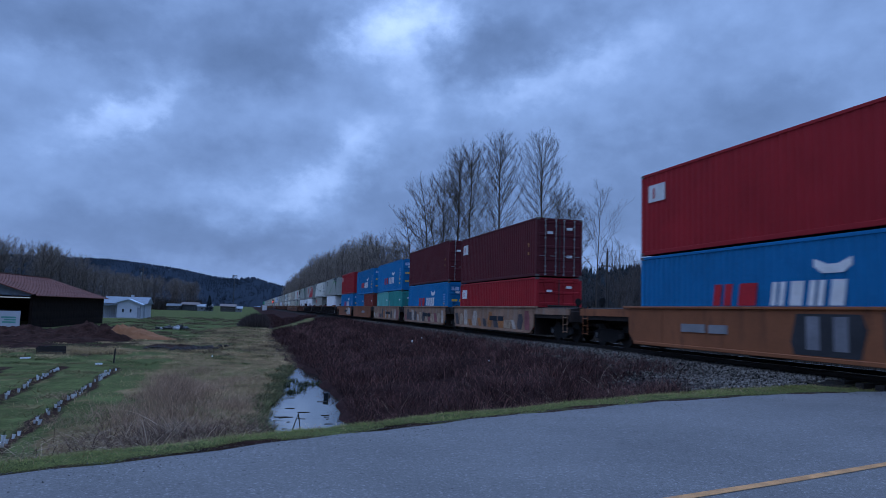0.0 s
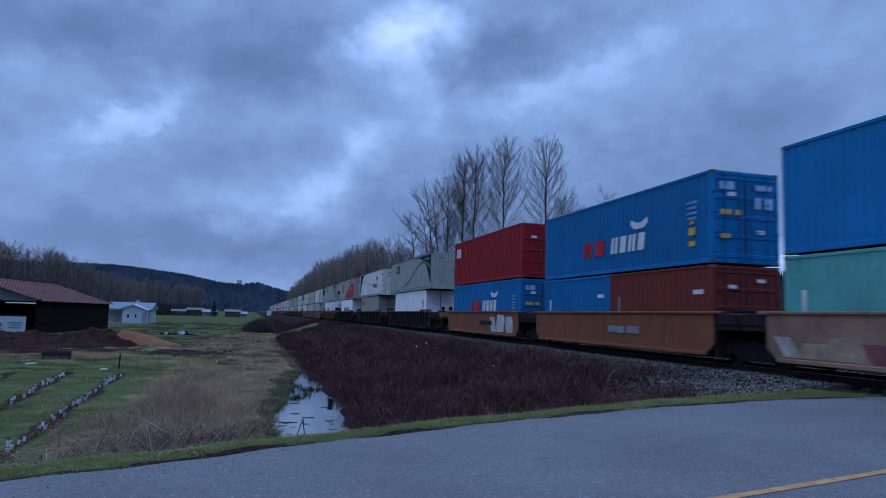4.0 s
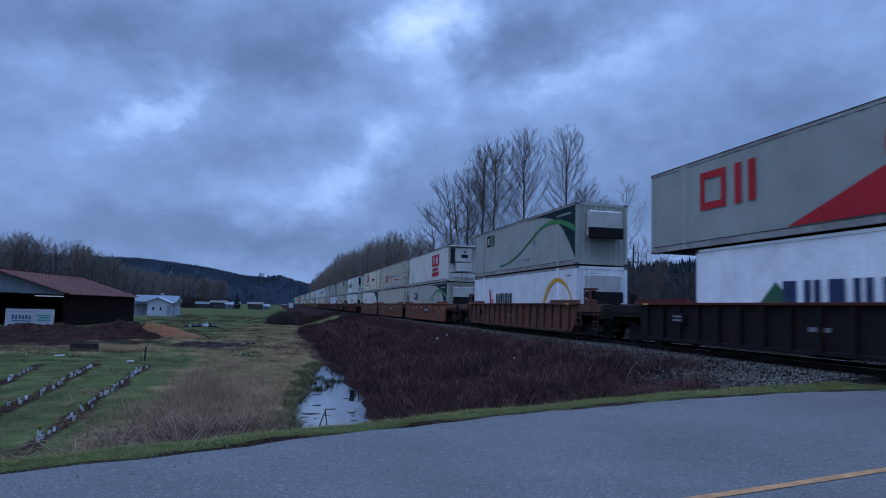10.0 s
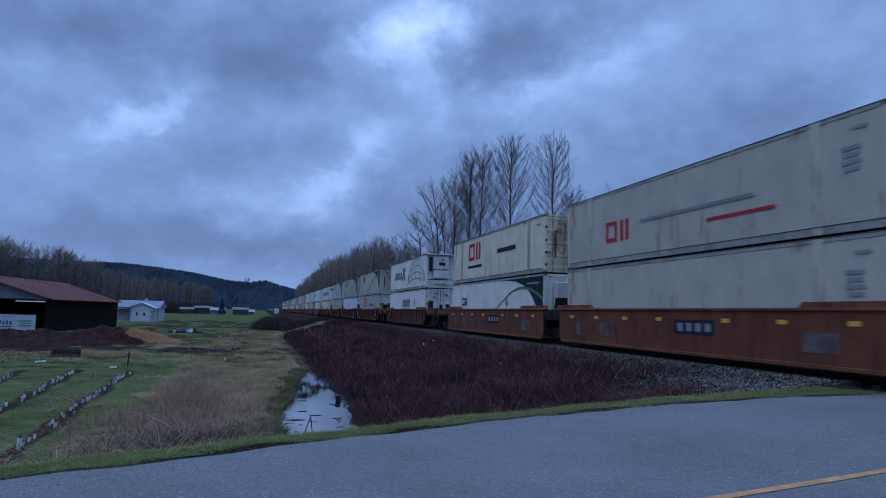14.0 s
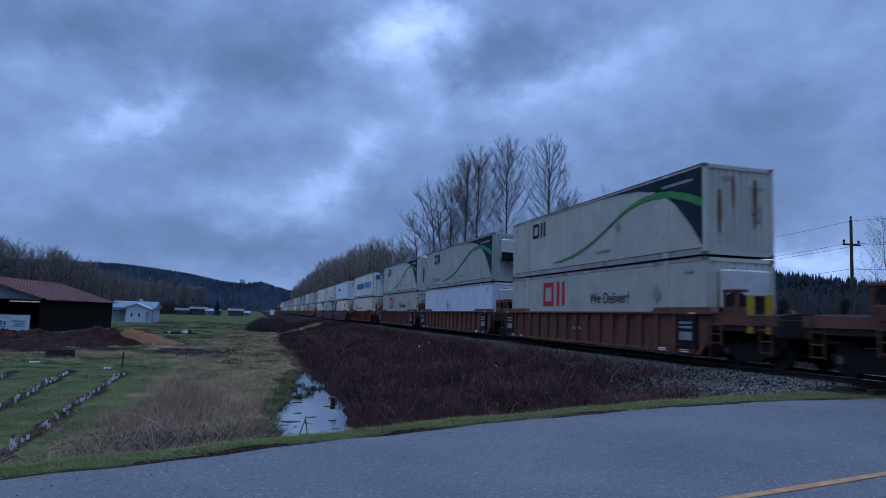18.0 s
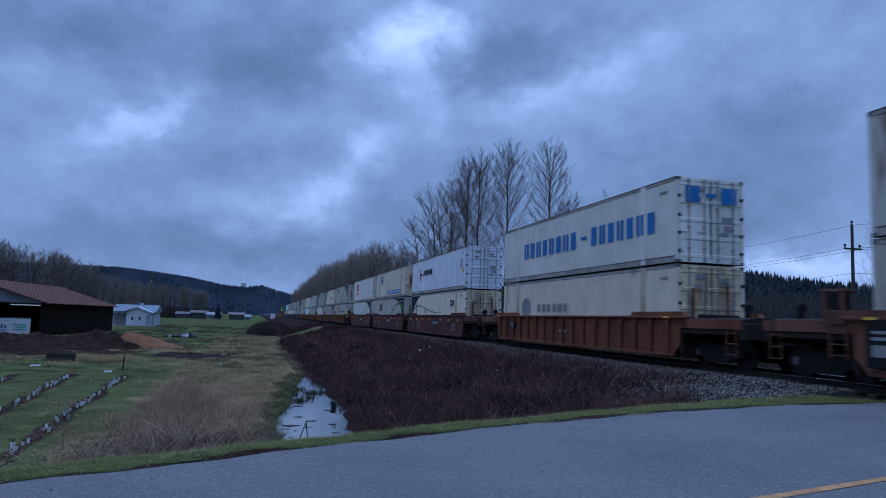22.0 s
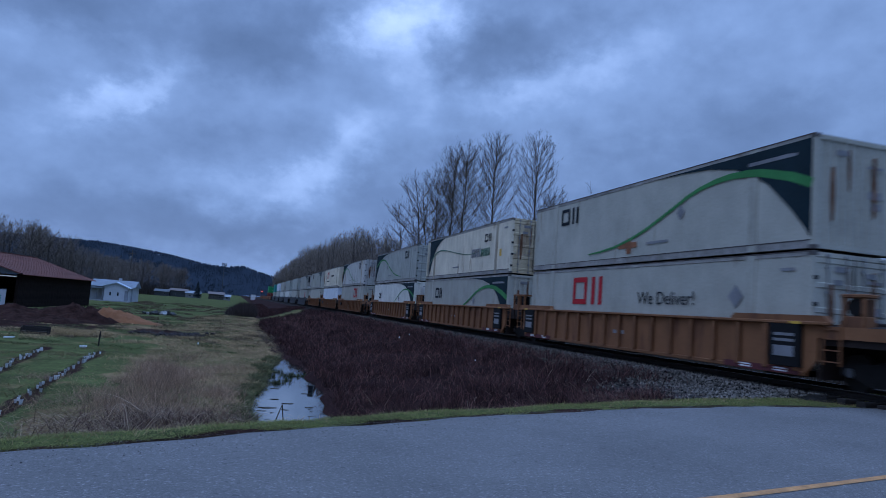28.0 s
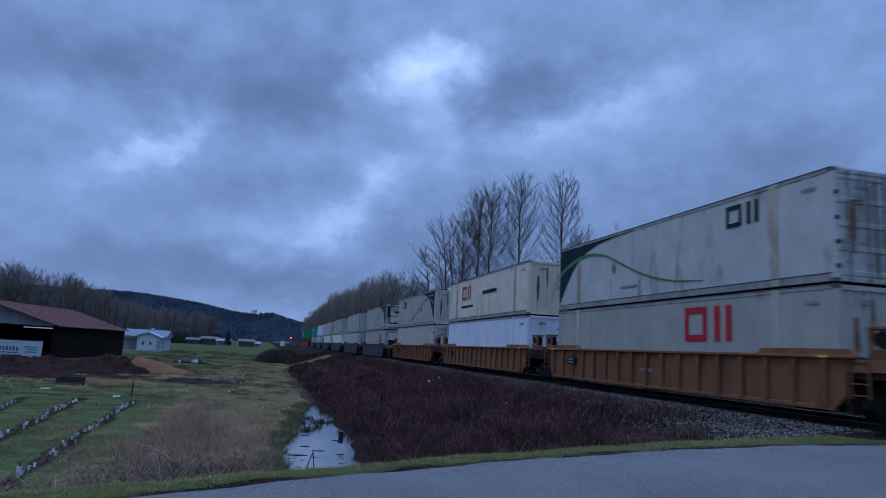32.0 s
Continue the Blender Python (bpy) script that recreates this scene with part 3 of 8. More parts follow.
def container(kind, paint, lead="door", top=True, label="", rust=0.0, group="containers on the train", rear_frame=False):
    """A freight container: kind 40 (corrugated, 12.19 m) or 53 (plated, 16.15 m). Its leading end looks down the y axis."""
    L, W = (12.19, 2.44) if kind == 40 else (16.15, 2.59)
    if kind == 20:
        L, W = 6.06, 2.44
    H = 2.9
    c = new("container")
    tagged(c, label, "container", group)
    side_depth = 0.036 if kind != 53 else 0.012
    pitch = 0.278 if kind != 53 else 0.61
    key = (kind, "w")

    def wall(bm):
        corrugated(bm, L - 0.3, 0.16, H - 0.08, -W / 2 + 0.004, side_depth, pitch)
    wm = cached(("side_wall", kind), wall, paint)
    # an open frame behind the body takes 0.75 m of the length
    short = Matrix.Translation((0, -0.375, 0)) @ Matrix.Diagonal((1, (L - 1.05) / (L - 0.3), 1, 1)) if rear_frame else Matrix.Identity(4)
    put("side_wall", wm, c, short)
    put("side_wall", wm, c, short @ pose(0, 0, 0, 0, 0, 180))
    put("roof", cached(("roof", kind), lambda bm: bm_box(bm, -W / 2 + 0.03, W / 2 - 0.03, -L / 2 + 0.02, L / 2 - 0.02, H - 0.05, H - 0.015), paint), c, short)
    put("floor", cached(("floor", kind), lambda bm: bm_box(bm, -W / 2 + 0.03, W / 2 - 0.03, -L / 2 + 0.02, L / 2 - 0.02, 0.10, 0.16), BLACK), c)
    rail_t = cached(("top_rail", kind), lambda bm: bm_box(bm, -W / 2 - 0.006, -W / 2 + 0.05, -L / 2 + 0.1, L / 2 - 0.1, H - 0.13 if kind == 53 else H - 0.1, H - 0.005, bev=0.01), RAIL_GREY if kind == 53 else paint)
    hb = 0.16 if kind != 53 else 0.22
    rail_b = cached(("bottom_rail", kind), lambda bm: bm_box(bm, -W / 2 - 0.006, -W / 2 + 0.05, -L / 2 + 0.1, L / 2 - 0.1, 0.02, hb, bev=0.01), RAIL_GREY if kind == 53 else paint)
    # the thin shadow line at the roof edge is drawn as a dark strip
    edge = cached(("roof_edge", kind), lambda bm: bm_box(bm, -W / 2 - 0.012, -W / 2 + 0.03, -L / 2 + 0.02, L / 2 - 0.02, H - 0.028, H + 0.004), EDGE_GREY) if kind == 53 else None
    seam = cached(("rail_seam", kind), lambda bm: bm_box(bm, -W / 2 - 0.014, -W / 2 + 0.0, -L / 2 + 0.1, L / 2 - 0.1, 0.215, 0.24), EDGE_GREY) if kind == 53 else None
    for m in (None, pose(0, 0, 0, 0, 0, 180)):
        put("top_rail", rail_t, c, m)
        put("bottom_rail", rail_b, c, m)
        if edge:
            put("roof_edge", edge, c, m)
            put("rail_seam", seam, c, m)
    post = cached(("corner_post", kind), lambda bm: bm_box(bm, -W / 2 - 0.004, -W / 2 + 0.13, -L / 2, -L / 2 + 0.15, 0.1, H - 0.1, bev=0.012), paint)
    cast = cached(("corner_casting", kind), lambda bm: bm_box(bm, -W / 2 - 0.008, -W / 2 + 0.16, -L / 2 - 0.006, -L / 2 + 0.17, 0.0, 0.118, bev=0.012), CAST)
    for sx in (1, -1):
        for sy in (1, -1):
            m = Matrix.Diagonal((sx, sy, 1, 1))
            put("corner_post", post, c, m)
            put("corner_casting", cast, c, m)
            put("corner_casting", cast, c, Matrix.Translation((0, 0, H - 0.118)) @ m)
    if kind == 53:
        mid = cached(("lifting_post", kind), lambda bm: bm_box(bm, -W / 2 - 0.010, -W / 2 + 0.06, -0.16, 0.16, 0.03, H - 0.02, bev=0.01), POST_RUST if paint in (CREAM, RUSTY) else paint)
        for y in (-6.02, 6.02):
            put("lifting_post", mid, c, (0, y, 0))
            put("lifting_post", mid, c, pose(0, y, 0, 0, 0, 180))
        for y in (-6.02, 6.02):
            put("corner_casting", cast, c, Matrix.Translation((0, y + L / 2 - 0.08, H - 0.11)))
    if kind == 53:
        for i, (a, w, z) in enumerate(((0.78, 0.45, 2.42),)):
            put("stencil_bar", cached(("stencil_bar", i), lambda bm: bm_box(bm, -W / 2 - 0.0165, -W / 2 - 0.006, -L / 2 + a - w / 2, -L / 2 + a + w / 2, z, z + 0.08), GREY_MARK), c)
    # ends
    end = cached(("end_wall", kind), lambda bm: end_sheet(bm, W, L, H), paint)
    put("end_wall", end, c, pose(0, -0.75 if rear_frame else 0, 0, 0, 0, 180))
    if rear_frame:
        put("frame_post", cached("inner_post", lambda bm: bm_box(bm, -W / 2 - 0.002, -W / 2 + 0.1, L / 2 - 0.86, L / 2 - 0.74, 0.1, H - 0.1, bev=0.01), paint), c)
        put("fan_housing", cached("fan_housing", lambda bm: bm_box(bm, -0.9, 0.6, L / 2 - 0.72, L / 2 - 0.3, 1.55, 2.5, bev=0.12), EDGE_GREY), c, None, "dark fan housing inside the open frame")
        put("compressor", cached("compressor", lambda bm: bm_box(bm, -1.1, 0.9, L / 2 - 0.72, L / 2 - 0.2, 0.2, 0.7, bev=0.08), DARK_MARK), c)
        put("frame_bar", cached("frame_bar", lambda bm: bm_box(bm, -W / 2, -W / 2 + 0.04, L / 2 - 0.74, L / 2 - 0.1, 1.28, 1.33), paint), c)
    y = -L / 2
    if lead == "door":
        leaf = cached(("door", kind), lambda bm: door_leaf(bm, W, H, y), DOOR_RUST if paint is CREAM else paint)
        for sx in (1, -1):
            d = put("door", leaf, c, Matrix.Diagonal((sx, 1, 1, 1)))
            for k, xr in enumerate((0.22, 0.78) if kind != 53 else (0.26, 0.86)):
                rod = cached(("lock_rod", kind, k), lambda bm, xr=xr: rod_fill(bm, xr, y, H), paint if kind != 53 and paint is not MAROON else ROD)
                put("lock_rod", rod, d, None)
            hinge = cached(("hinge", kind), lambda bm: bm_box(bm, W / 2 - 0.14, W / 2 - 0.02, y - 0.035, y + 0.02, 0, 0.1, bev=0.008), DARK_MARK if kind == 53 else paint)
            for z in (0.35, 0.95, 1.55, 2.2):
                put("hinge", hinge, d, (0, 0, z))
        put("gasket", cached(("gasket", kind), lambda bm: bm_box(bm, -0.018, 0.018, y - 0.006, y + 0.03, 0.16, H - 0.12), RUBBER), c)
        plate = cached(("door_placard", kind), lambda bm: bm_box(bm, 0.36, 0.66, y - 0.032, y - 0.026, 0, 0.13), WHITE_MARK if kind != 53 else GREY_MARK)
        for xx, z in ((0.0, 2.33), (0.0, 0.95), (-1.05, 2.1)):
            put("door_placard", plate, c, (xx, 0, z), "plate of unreadable markings")
    else:
        put("end_wall", end, c)
    if lead == "reefer":
        unit_white = mat("cooling_unit_white", (0.50, 0.49, 0.46), 0.6, var=0.2, dirt=(0.25, 0.18, 0.12), dirt_amt=0.3)
        put("cooling_unit", cached("cooling_unit", lambda bm: (bm_box(bm, -0.78, 0.62, y - 0.34, y - 0.02, 1.55, 2.72, bev=0.07), bm_box(bm, -0.70, 0.62, y - 0.30, y - 0.02, 0.80, 1.52, bev=0.05)), unit_white), c, None, "white cooling unit with a rounded case")
        put("grille", cached("grille", lambda bm: bm_box(bm, -1.10, -0.82, y - 0.26, y - 0.02, 1.45, 2.62, bev=0.05), DARK_MARK), c, None, "tall black air grille")
        put("panel", cached("reefer_panel", lambda bm: bm_box(bm, -0.28, 0.26, y - 0.36, y - 0.335, 1.92, 2.18, bev=0.006), DARK_MARK), c)
        put("panel", cached("reefer_label", lambda bm: bm_box(bm, -0.05, 0.10, y - 0.36, y - 0.335, 2.32, 2.45), DARK_MARK), c)
        put("frame_post", cached("frame_post", lambda bm: bm_box(bm, 1.14, 1.27, y - 0.46, y - 0.36, 0.05, 2.86, bev=0.012), unit_white), c)
        put("frame_post", cached("frame_post_near", lambda bm: bm_box(bm, -1.27, -1.18, y - 0.46, y - 0.36, 0.05, 0.75, bev=0.012), unit_white), c)
        put("frame_beam", cached("frame_beam", lambda bm: bm_box(bm, -1.27, 1.27, y - 0.46, y - 0.0, 2.80, 2.88, bev=0.012), unit_white), c)
        for k in range(5):
            put("guard_slat", cached(("guard_slat", k), lambda bm: bm_box(bm, -1.16 + 0.47 * k, -0.76 + 0.47 * k, y - 0.44, y - 0.40, 0.34, 0.66, bev=0.01), unit_white), c)
        put("guard_rail", cached("guard_rail", lambda bm: bm_box(bm, -1.2, 1.2, y - 0.44, y - 0.36, 0.68, 0.75, bev=0.01), DARK_MARK), c)
    if lead == "genset":
        put("generator_box", cached("generator_box", lambda bm: bm_box(bm, -0.82, 0.82, y - 0.36, y - 0.02, 1.3, 2.5, bev=0.05), mat("generator_white", (0.46, 0.45, 0.42), 0.5, var=0.2)), c, None, "white clip-on generator box")
        put("grille", cached("gen_grille", lambda bm: bm_box(bm, -0.86, 0.86, y - 0.46, y - 0.30, 1.22, 1.72, bev=0.03), BLACK), c)
    if kind == 53 and lead in ("plain", "genset", "door"):
        # small unreadable marks on the leading end
        m0 = {"plain": -0.006, "genset": -0.006, "door": -0.034}[lead]
        for i, (a, b, z0, z1) in enumerate(((-0.62, -0.22, 2.42, 2.56), (0.42, 0.86, 1.42, 1.62), (0.52, 0.84, 1.14, 1.32), (0.40, 0.9, 2.2, 2.27))):
            if lead == "genset" and z0 < 2.0:
                continue
            put("end_mark", cached(("end_mark", i, lead), lambda bm: bm_box(bm, a, b, y + m0 - 0.004 + 0.03, y + m0 + 0.03, z0, z1), GREY_MARK), c)
        if paint in (CREAM, CREAM_DULL, RUSTY, PALE):
            for i, (a, w, z0, z1) in enumerate(((-0.72, 0.16, 0.7, 2.1), (0.62, 0.14, 0.9, 2.5), (-0.2, 0.08, 1.5, 2.6))):
                put("rust_streak", cached(("rust_streak", i, lead), lambda bm: bm_prism(bm, [(a - w * 0.2, z0), (a + w * 0.25, z0 + 0.1), (a + w * 0.5, (z0 + z1) / 2), (a + w * 0.35, z1), (a - w * 0.3, z1), (a - w * 0.5, (z0 + z1) / 2 + 0.1)], 1, y + m0 + 0.022, y + m0 + 0.03), RUST), c, None, "brown rust streak")
    MOVERS.append((c, kind))
    return c


def end_sheet(bm, W, L, H):
    n = 9
    p = (W - 0.26) / n
    prof = []
    for i in range(n):
        x = -W / 2 + 0.13 + i * p
        prof += [(x, 0), (x + p * 0.4, 0), (x + p * 0.5, 0.035), (x + p * 0.9, 0.035)]
    prof.append((W / 2 - 0.13, 0))
    y = -L / 2 + 0.03
    lo = [bm.verts.new((x, y + d, 0.12)) for x, d in prof]
    hi = [bm.verts.new((x, y + d, H - 0.06)) for x, d in prof]
    for i in range(len(prof) - 1):
        bm.faces.new((lo[i], lo[i + 1], hi[i + 1], hi[i]))
    bm_box(bm, -W / 2 + 0.1, W / 2 - 0.1, y - 0.02, y + 0.06, H - 0.14, H - 0.02)
    bm_box(bm, -W / 2 + 0.1, W / 2 - 0.1, y - 0.02, y + 0.06, 0.03, 0.16)


def door_leaf(bm, W, H, y):
    """One door: a sheet with raised cross ribs between its sill and header, drawn along x."""
    prof = [(y + 0.1, 0.03), (y, 0.03), (y, 0.15)]
    zs = np.linspace(0.24, H - 0.22, 5)
    for z in zs:
        prof += [(y + 0.028, z - 0.075), (y + 0.004, z - 0.05), (y + 0.004, z + 0.05), (y + 0.028, z + 0.075)]
    prof += [(y, H - 0.13), (y, H - 0.02), (y + 0.1, H - 0.02)]
    bm_prism(bm, prof, 0, 0.012, W / 2 - 0.115)


def rod_fill(bm, xr, y, H):
    bm_cyl(bm, (xr, y - 0.03, 0.06), (xr, y - 0.03, H - 0.06), 0.019, 6)
    for z in (0.1, 0.5, 1.2, 1.9, 2.5, H - 0.1):
        bm_box(bm, xr - 0.05, xr + 0.05, y - 0.045, y, z - 0.03, z + 0.03)
    bm_box(bm, xr - 0.02, xr + 0.3, y - 0.05, y - 0.03, 1.0, 1.035)


SIDE_X = {40: -1.22 - 0.006, 53: -1.295 - 0.012, 20: -1.226}


def decal(c, kind, name, polys, paint, label="", lift=0.0):
    """Painted shapes on the near side, as skins a few millimetres thick: polygons of (metres from the leading end, height)."""
    L = {40: 12.19, 53: 16.15, 20: 6.06}[kind]
    x = SIDE_X[kind] - lift
    bm = bmesh.new()
    for pts in polys:
        bm_prism(bm, [(-L / 2 + a, b) for a, b in pts], 0, x - 0.004, x)
    return part(name, bm, paint, c, label)


def bar(a, z, w, h, lean=0.0):
    """A small painted bar: a runs from the leading end."""
    return [(a - w / 2 - lean, z), (a + w / 2 - lean, z), (a + w / 2 + lean, z + h), (a - w / 2 + lean, z + h)]


def stroke(pts, w):
    """A band of width w along a line of points."""
    up, dn = [], []
    for i, (a, z) in enumerate(pts):
        p, q = pts[max(0, i - 1)], pts[min(len(pts) - 1, i + 1)]
        d = Vector((q[0] - p[0], q[1] - p[1]))
        d.normalize()
        ww = w[i] if isinstance(w, (list, tuple)) else w
        up.append((a - d.y * ww / 2, z + d.x * ww / 2))
        dn.append((a + d.y * ww / 2, z - d.x * ww / 2))
    return [up + dn[::-1]]


NAVY = mat("dark_teal_paint", (0.012, 0.026, 0.034), 0.75, var=0.2, spec=0.1)
GREEN = mat("bright_green_paint", (0.045, 0.21, 0.065), 0.65, var=0.15, spec=0.2)
GREEN_DULL = mat("dull_green_paint", (0.04, 0.13, 0.07), 0.5, var=0.15)
RED_LOGO = mat("red_logo_paint", (0.44, 0.019, 0.028), 0.65, var=0.12, spec=0.2)
BLUE_LOGO = mat("blue_logo_paint", (0.012, 0.14, 0.36), 0.65, var=0.12, spec=0.2)
ORANGE_LOGO = mat("amber_logo_paint", (0.65, 0.33, 0.03), 0.5, var=0.12)


def swoosh(c, mirrored=False, green=GREEN, w=0.82, crest=True, off=0.0):
    """Dark corner field with a green line that swings up to it."""
    f = (lambda a: 16.15 - off - a) if mirrored else (lambda a: a)
    if not mirrored:
        decal(c, 53, "slogan_bar", [bar(1.5, 2.42, 1.5, 0.1)], GREY_MARK, lift=0.004)
    decal(c, 53, "text_bar", [bar(f(6.4), 0.60, 1.2, 0.09)], GREY_MARK)
    arc = [(6.8, 2.785), (5.2, 2.745), (3.9, 2.66), (2.8, 2.45), (2.02, 2.13), (1.5, 1.80), (1.14, 1.46), (0.65, 0.98), (0.33, 0.61), (0.09, 0.28)]
    if mirrored and w <= 0.4:
        arc = [(3.6, 2.785), (2.6, 2.58), (1.8, 2.25), (1.2, 1.80), (0.75, 1.25), (0.40, 0.68), (0.09, 0.28)]
    decal(c, 53, "painted_corner", [[(f(a), z) for a, z in arc] + [(f(0.09), 2.785)]], NAVY, "dark teal painted corner field")
    line = [(11.0, 0.48), (10.1, 0.53), (9.1, 0.64), (8.1, 0.84), (7.16, 1.10), (6.3, 1.41), (5.48, 1.72), (4.9, 1.95), (4.3, 2.12), (3.6, 2.24), (2.97, 2.28), (2.3, 2.25), (1.73, 2.17), (0.72, 1.90), (0.08, 1.64)]
    if mirrored and w <= 0.4:
        line = [(10.2, 1.36), (9.4, 1.34), (8.6, 1.36), (7.8, 1.42), (7.0, 1.50), (6.2, 1.60), (5.4, 1.71), (4.6, 1.82), (3.9, 1.90), (3.2, 1.95), (2.6, 1.95), (2.0, 1.88), (1.4, 1.74), (0.7, 1.45), (0.08, 1.10)]
    ws = [0.05, 0.09, 0.11, 0.12, 0.13, 0.13, 0.14, 0.15, 0.16, 0.19, 0.22, 0.25, 0.27, 0.30, 0.31]
    decal(c, 53, "painted_line", stroke([(f(a), z) for a, z in line], [q * w for q in ws]), green, "green painted swinging line", lift=0.003)
    if crest:
        a = f(5.2)
        decal(c, 53, "diamond_mark", [[(a, 1.25), (a + 0.2, 1.5), (a, 1.75), (a - 0.2, 1.5)]], GREY_MARK)


def emblem(c, kind, a, z, h, paint):
    """The maker's mark as plain shapes: a frame and two upright blocks."""
    t = h * 0.19
    for p in (bar(a + h * 0.62, z, h * 1.05, t), bar(a + h * 0.62, z + h - t, h * 1.05, t), bar(a + h * 1.05, z + t, t, h - 2 * t), bar(a + h * 0.19, z + t, t, h - 2 * t), bar(a - h * 0.36, z, t * 1.3, h), bar(a - h * 0.86, z, t * 1.3, h)):
        decal(c, kind, "emblem_bar", [p], paint, "plain painted bar of an emblem")


def word_bars(c, kind, a, z, h, n, paint, w=None, gap=0.25, lean=0.0, name="lettering_bar"):
    """A painted word as upright bars; a is its leading end."""
    w = w or h * 0.62
    for i in range(n):
        x = a + (i + 0.5) * w * (1 + gap)
        p = [bar(x - w * 0.27, z, w * 0.36, h, lean), bar(x + w * 0.27, z, w * 0.36, h, lean)] if i % 2 else [bar(x, z, w * 0.8, h, lean)]
        for q in p:
            decal(c, kind, name, [q], paint, "painted bar of a word")


def small_marks(c, kind, paint=GREY_MARK, seed=0):
    """Stencilled numbers near the leading end, as bars."""
    r = random.Random(seed)
    for i in range(4):
        decal(c, kind, "stencil_bar", [bar(1.0, 1.95 - 0.17 * i, 0.55 - 0.1 * (i % 2), 0.10)], paint)


def text_line(c, kind, words, a, z, h, paint):
    cu = bpy.data.curves.new("slogan", "FONT")
    cu.body, cu.size, cu.extrude = words, h * 1.35, 0.003
    tmp = bpy.data.objects.new("slogan", cu)
    scene.collection.objects.link(tmp)
    me = bpy.data.meshes.new_from_object(tmp.evaluated_get(bpy.context.evaluated_depsgraph_get()))
    bpy.data.objects.remove(tmp)
    bpy.data.curves.remove(cu)
    me.materials.append(paint)
    L = {40: 12.19, 53: 16.15, 20: 6.06}[kind]
    put("slogan", me, c, pose(SIDE_X[kind] - 0.004, -L / 2 + a, z, 90, 0, -90), "dark painted slogan")


def truck(car, y):
    """A four-wheeled truck under a car."""
    def frame_fill(bm):
        pts = [(-1.15, 0.36), (-0.7, 0.30), (-0.45, 0.16), (0.45, 0.16), (0.7, 0.30), (1.15, 0.36), (1.15, 0.56), (0.6, 0.66), (-0.6, 0.66), (-1.15, 0.56)]
        bm_prism(bm, pts, 0, -0.09, 0.09)
    bol = put("truck", cached("truck", lambda bm: bm_box(bm, -1.05, 1.05, -0.22, 0.22, 0.42, 0.72, bev=0.04), GREASE), car, (0, y, 0))
    for s in (-1, 1):
        put("side_frame", cached("side_frame", frame_fill, GREASE), bol, (s * 0.98, 0, 0))
        put("spring_nest", cached("spring_nest", lambda bm: [bm_cyl(bm, (0, k, 0.2), (0, k, 0.45), 0.08, 8) for k in (-0.17, 0, 0.17)], WHEEL), bol, (s * 0.98, 0, 0))
        for k in (-0.89, 0.89):
            put("wheel", cached("wheel", lambda bm: (bm_cyl(bm, (-0.065, 0, 0.42), (0.065, 0, 0.42), 0.42, 24), bm_cyl(bm, (0.05, 0, 0.42), (0.08, 0, 0.42), 0.447, 24), bm_cyl(bm, (-0.10, 0, 0.42), (0.1, 0, 0.42), 0.12, 12)), WHEEL), bol, pose(s * 0.753, k, 0, 0, 0, 0 if s < 0 else 180))
            put("bearing_cap", cached("bearing_cap", lambda bm: bm_cyl(bm, (-0.09, 0, 0.42), (0.09, 0, 0.42), 0.11, 10), TREAD if k > 0 else WHEEL), bol, (s * 1.0, k, 0))
    for k in (-0.89, 0.89):
        put("axle", cached("axle", lambda bm: bm_cyl(bm, (-0.98, 0, 0.42), (0.98, 0, 0.42), 0.08, 10), WHEEL), bol, (0, k, 0))


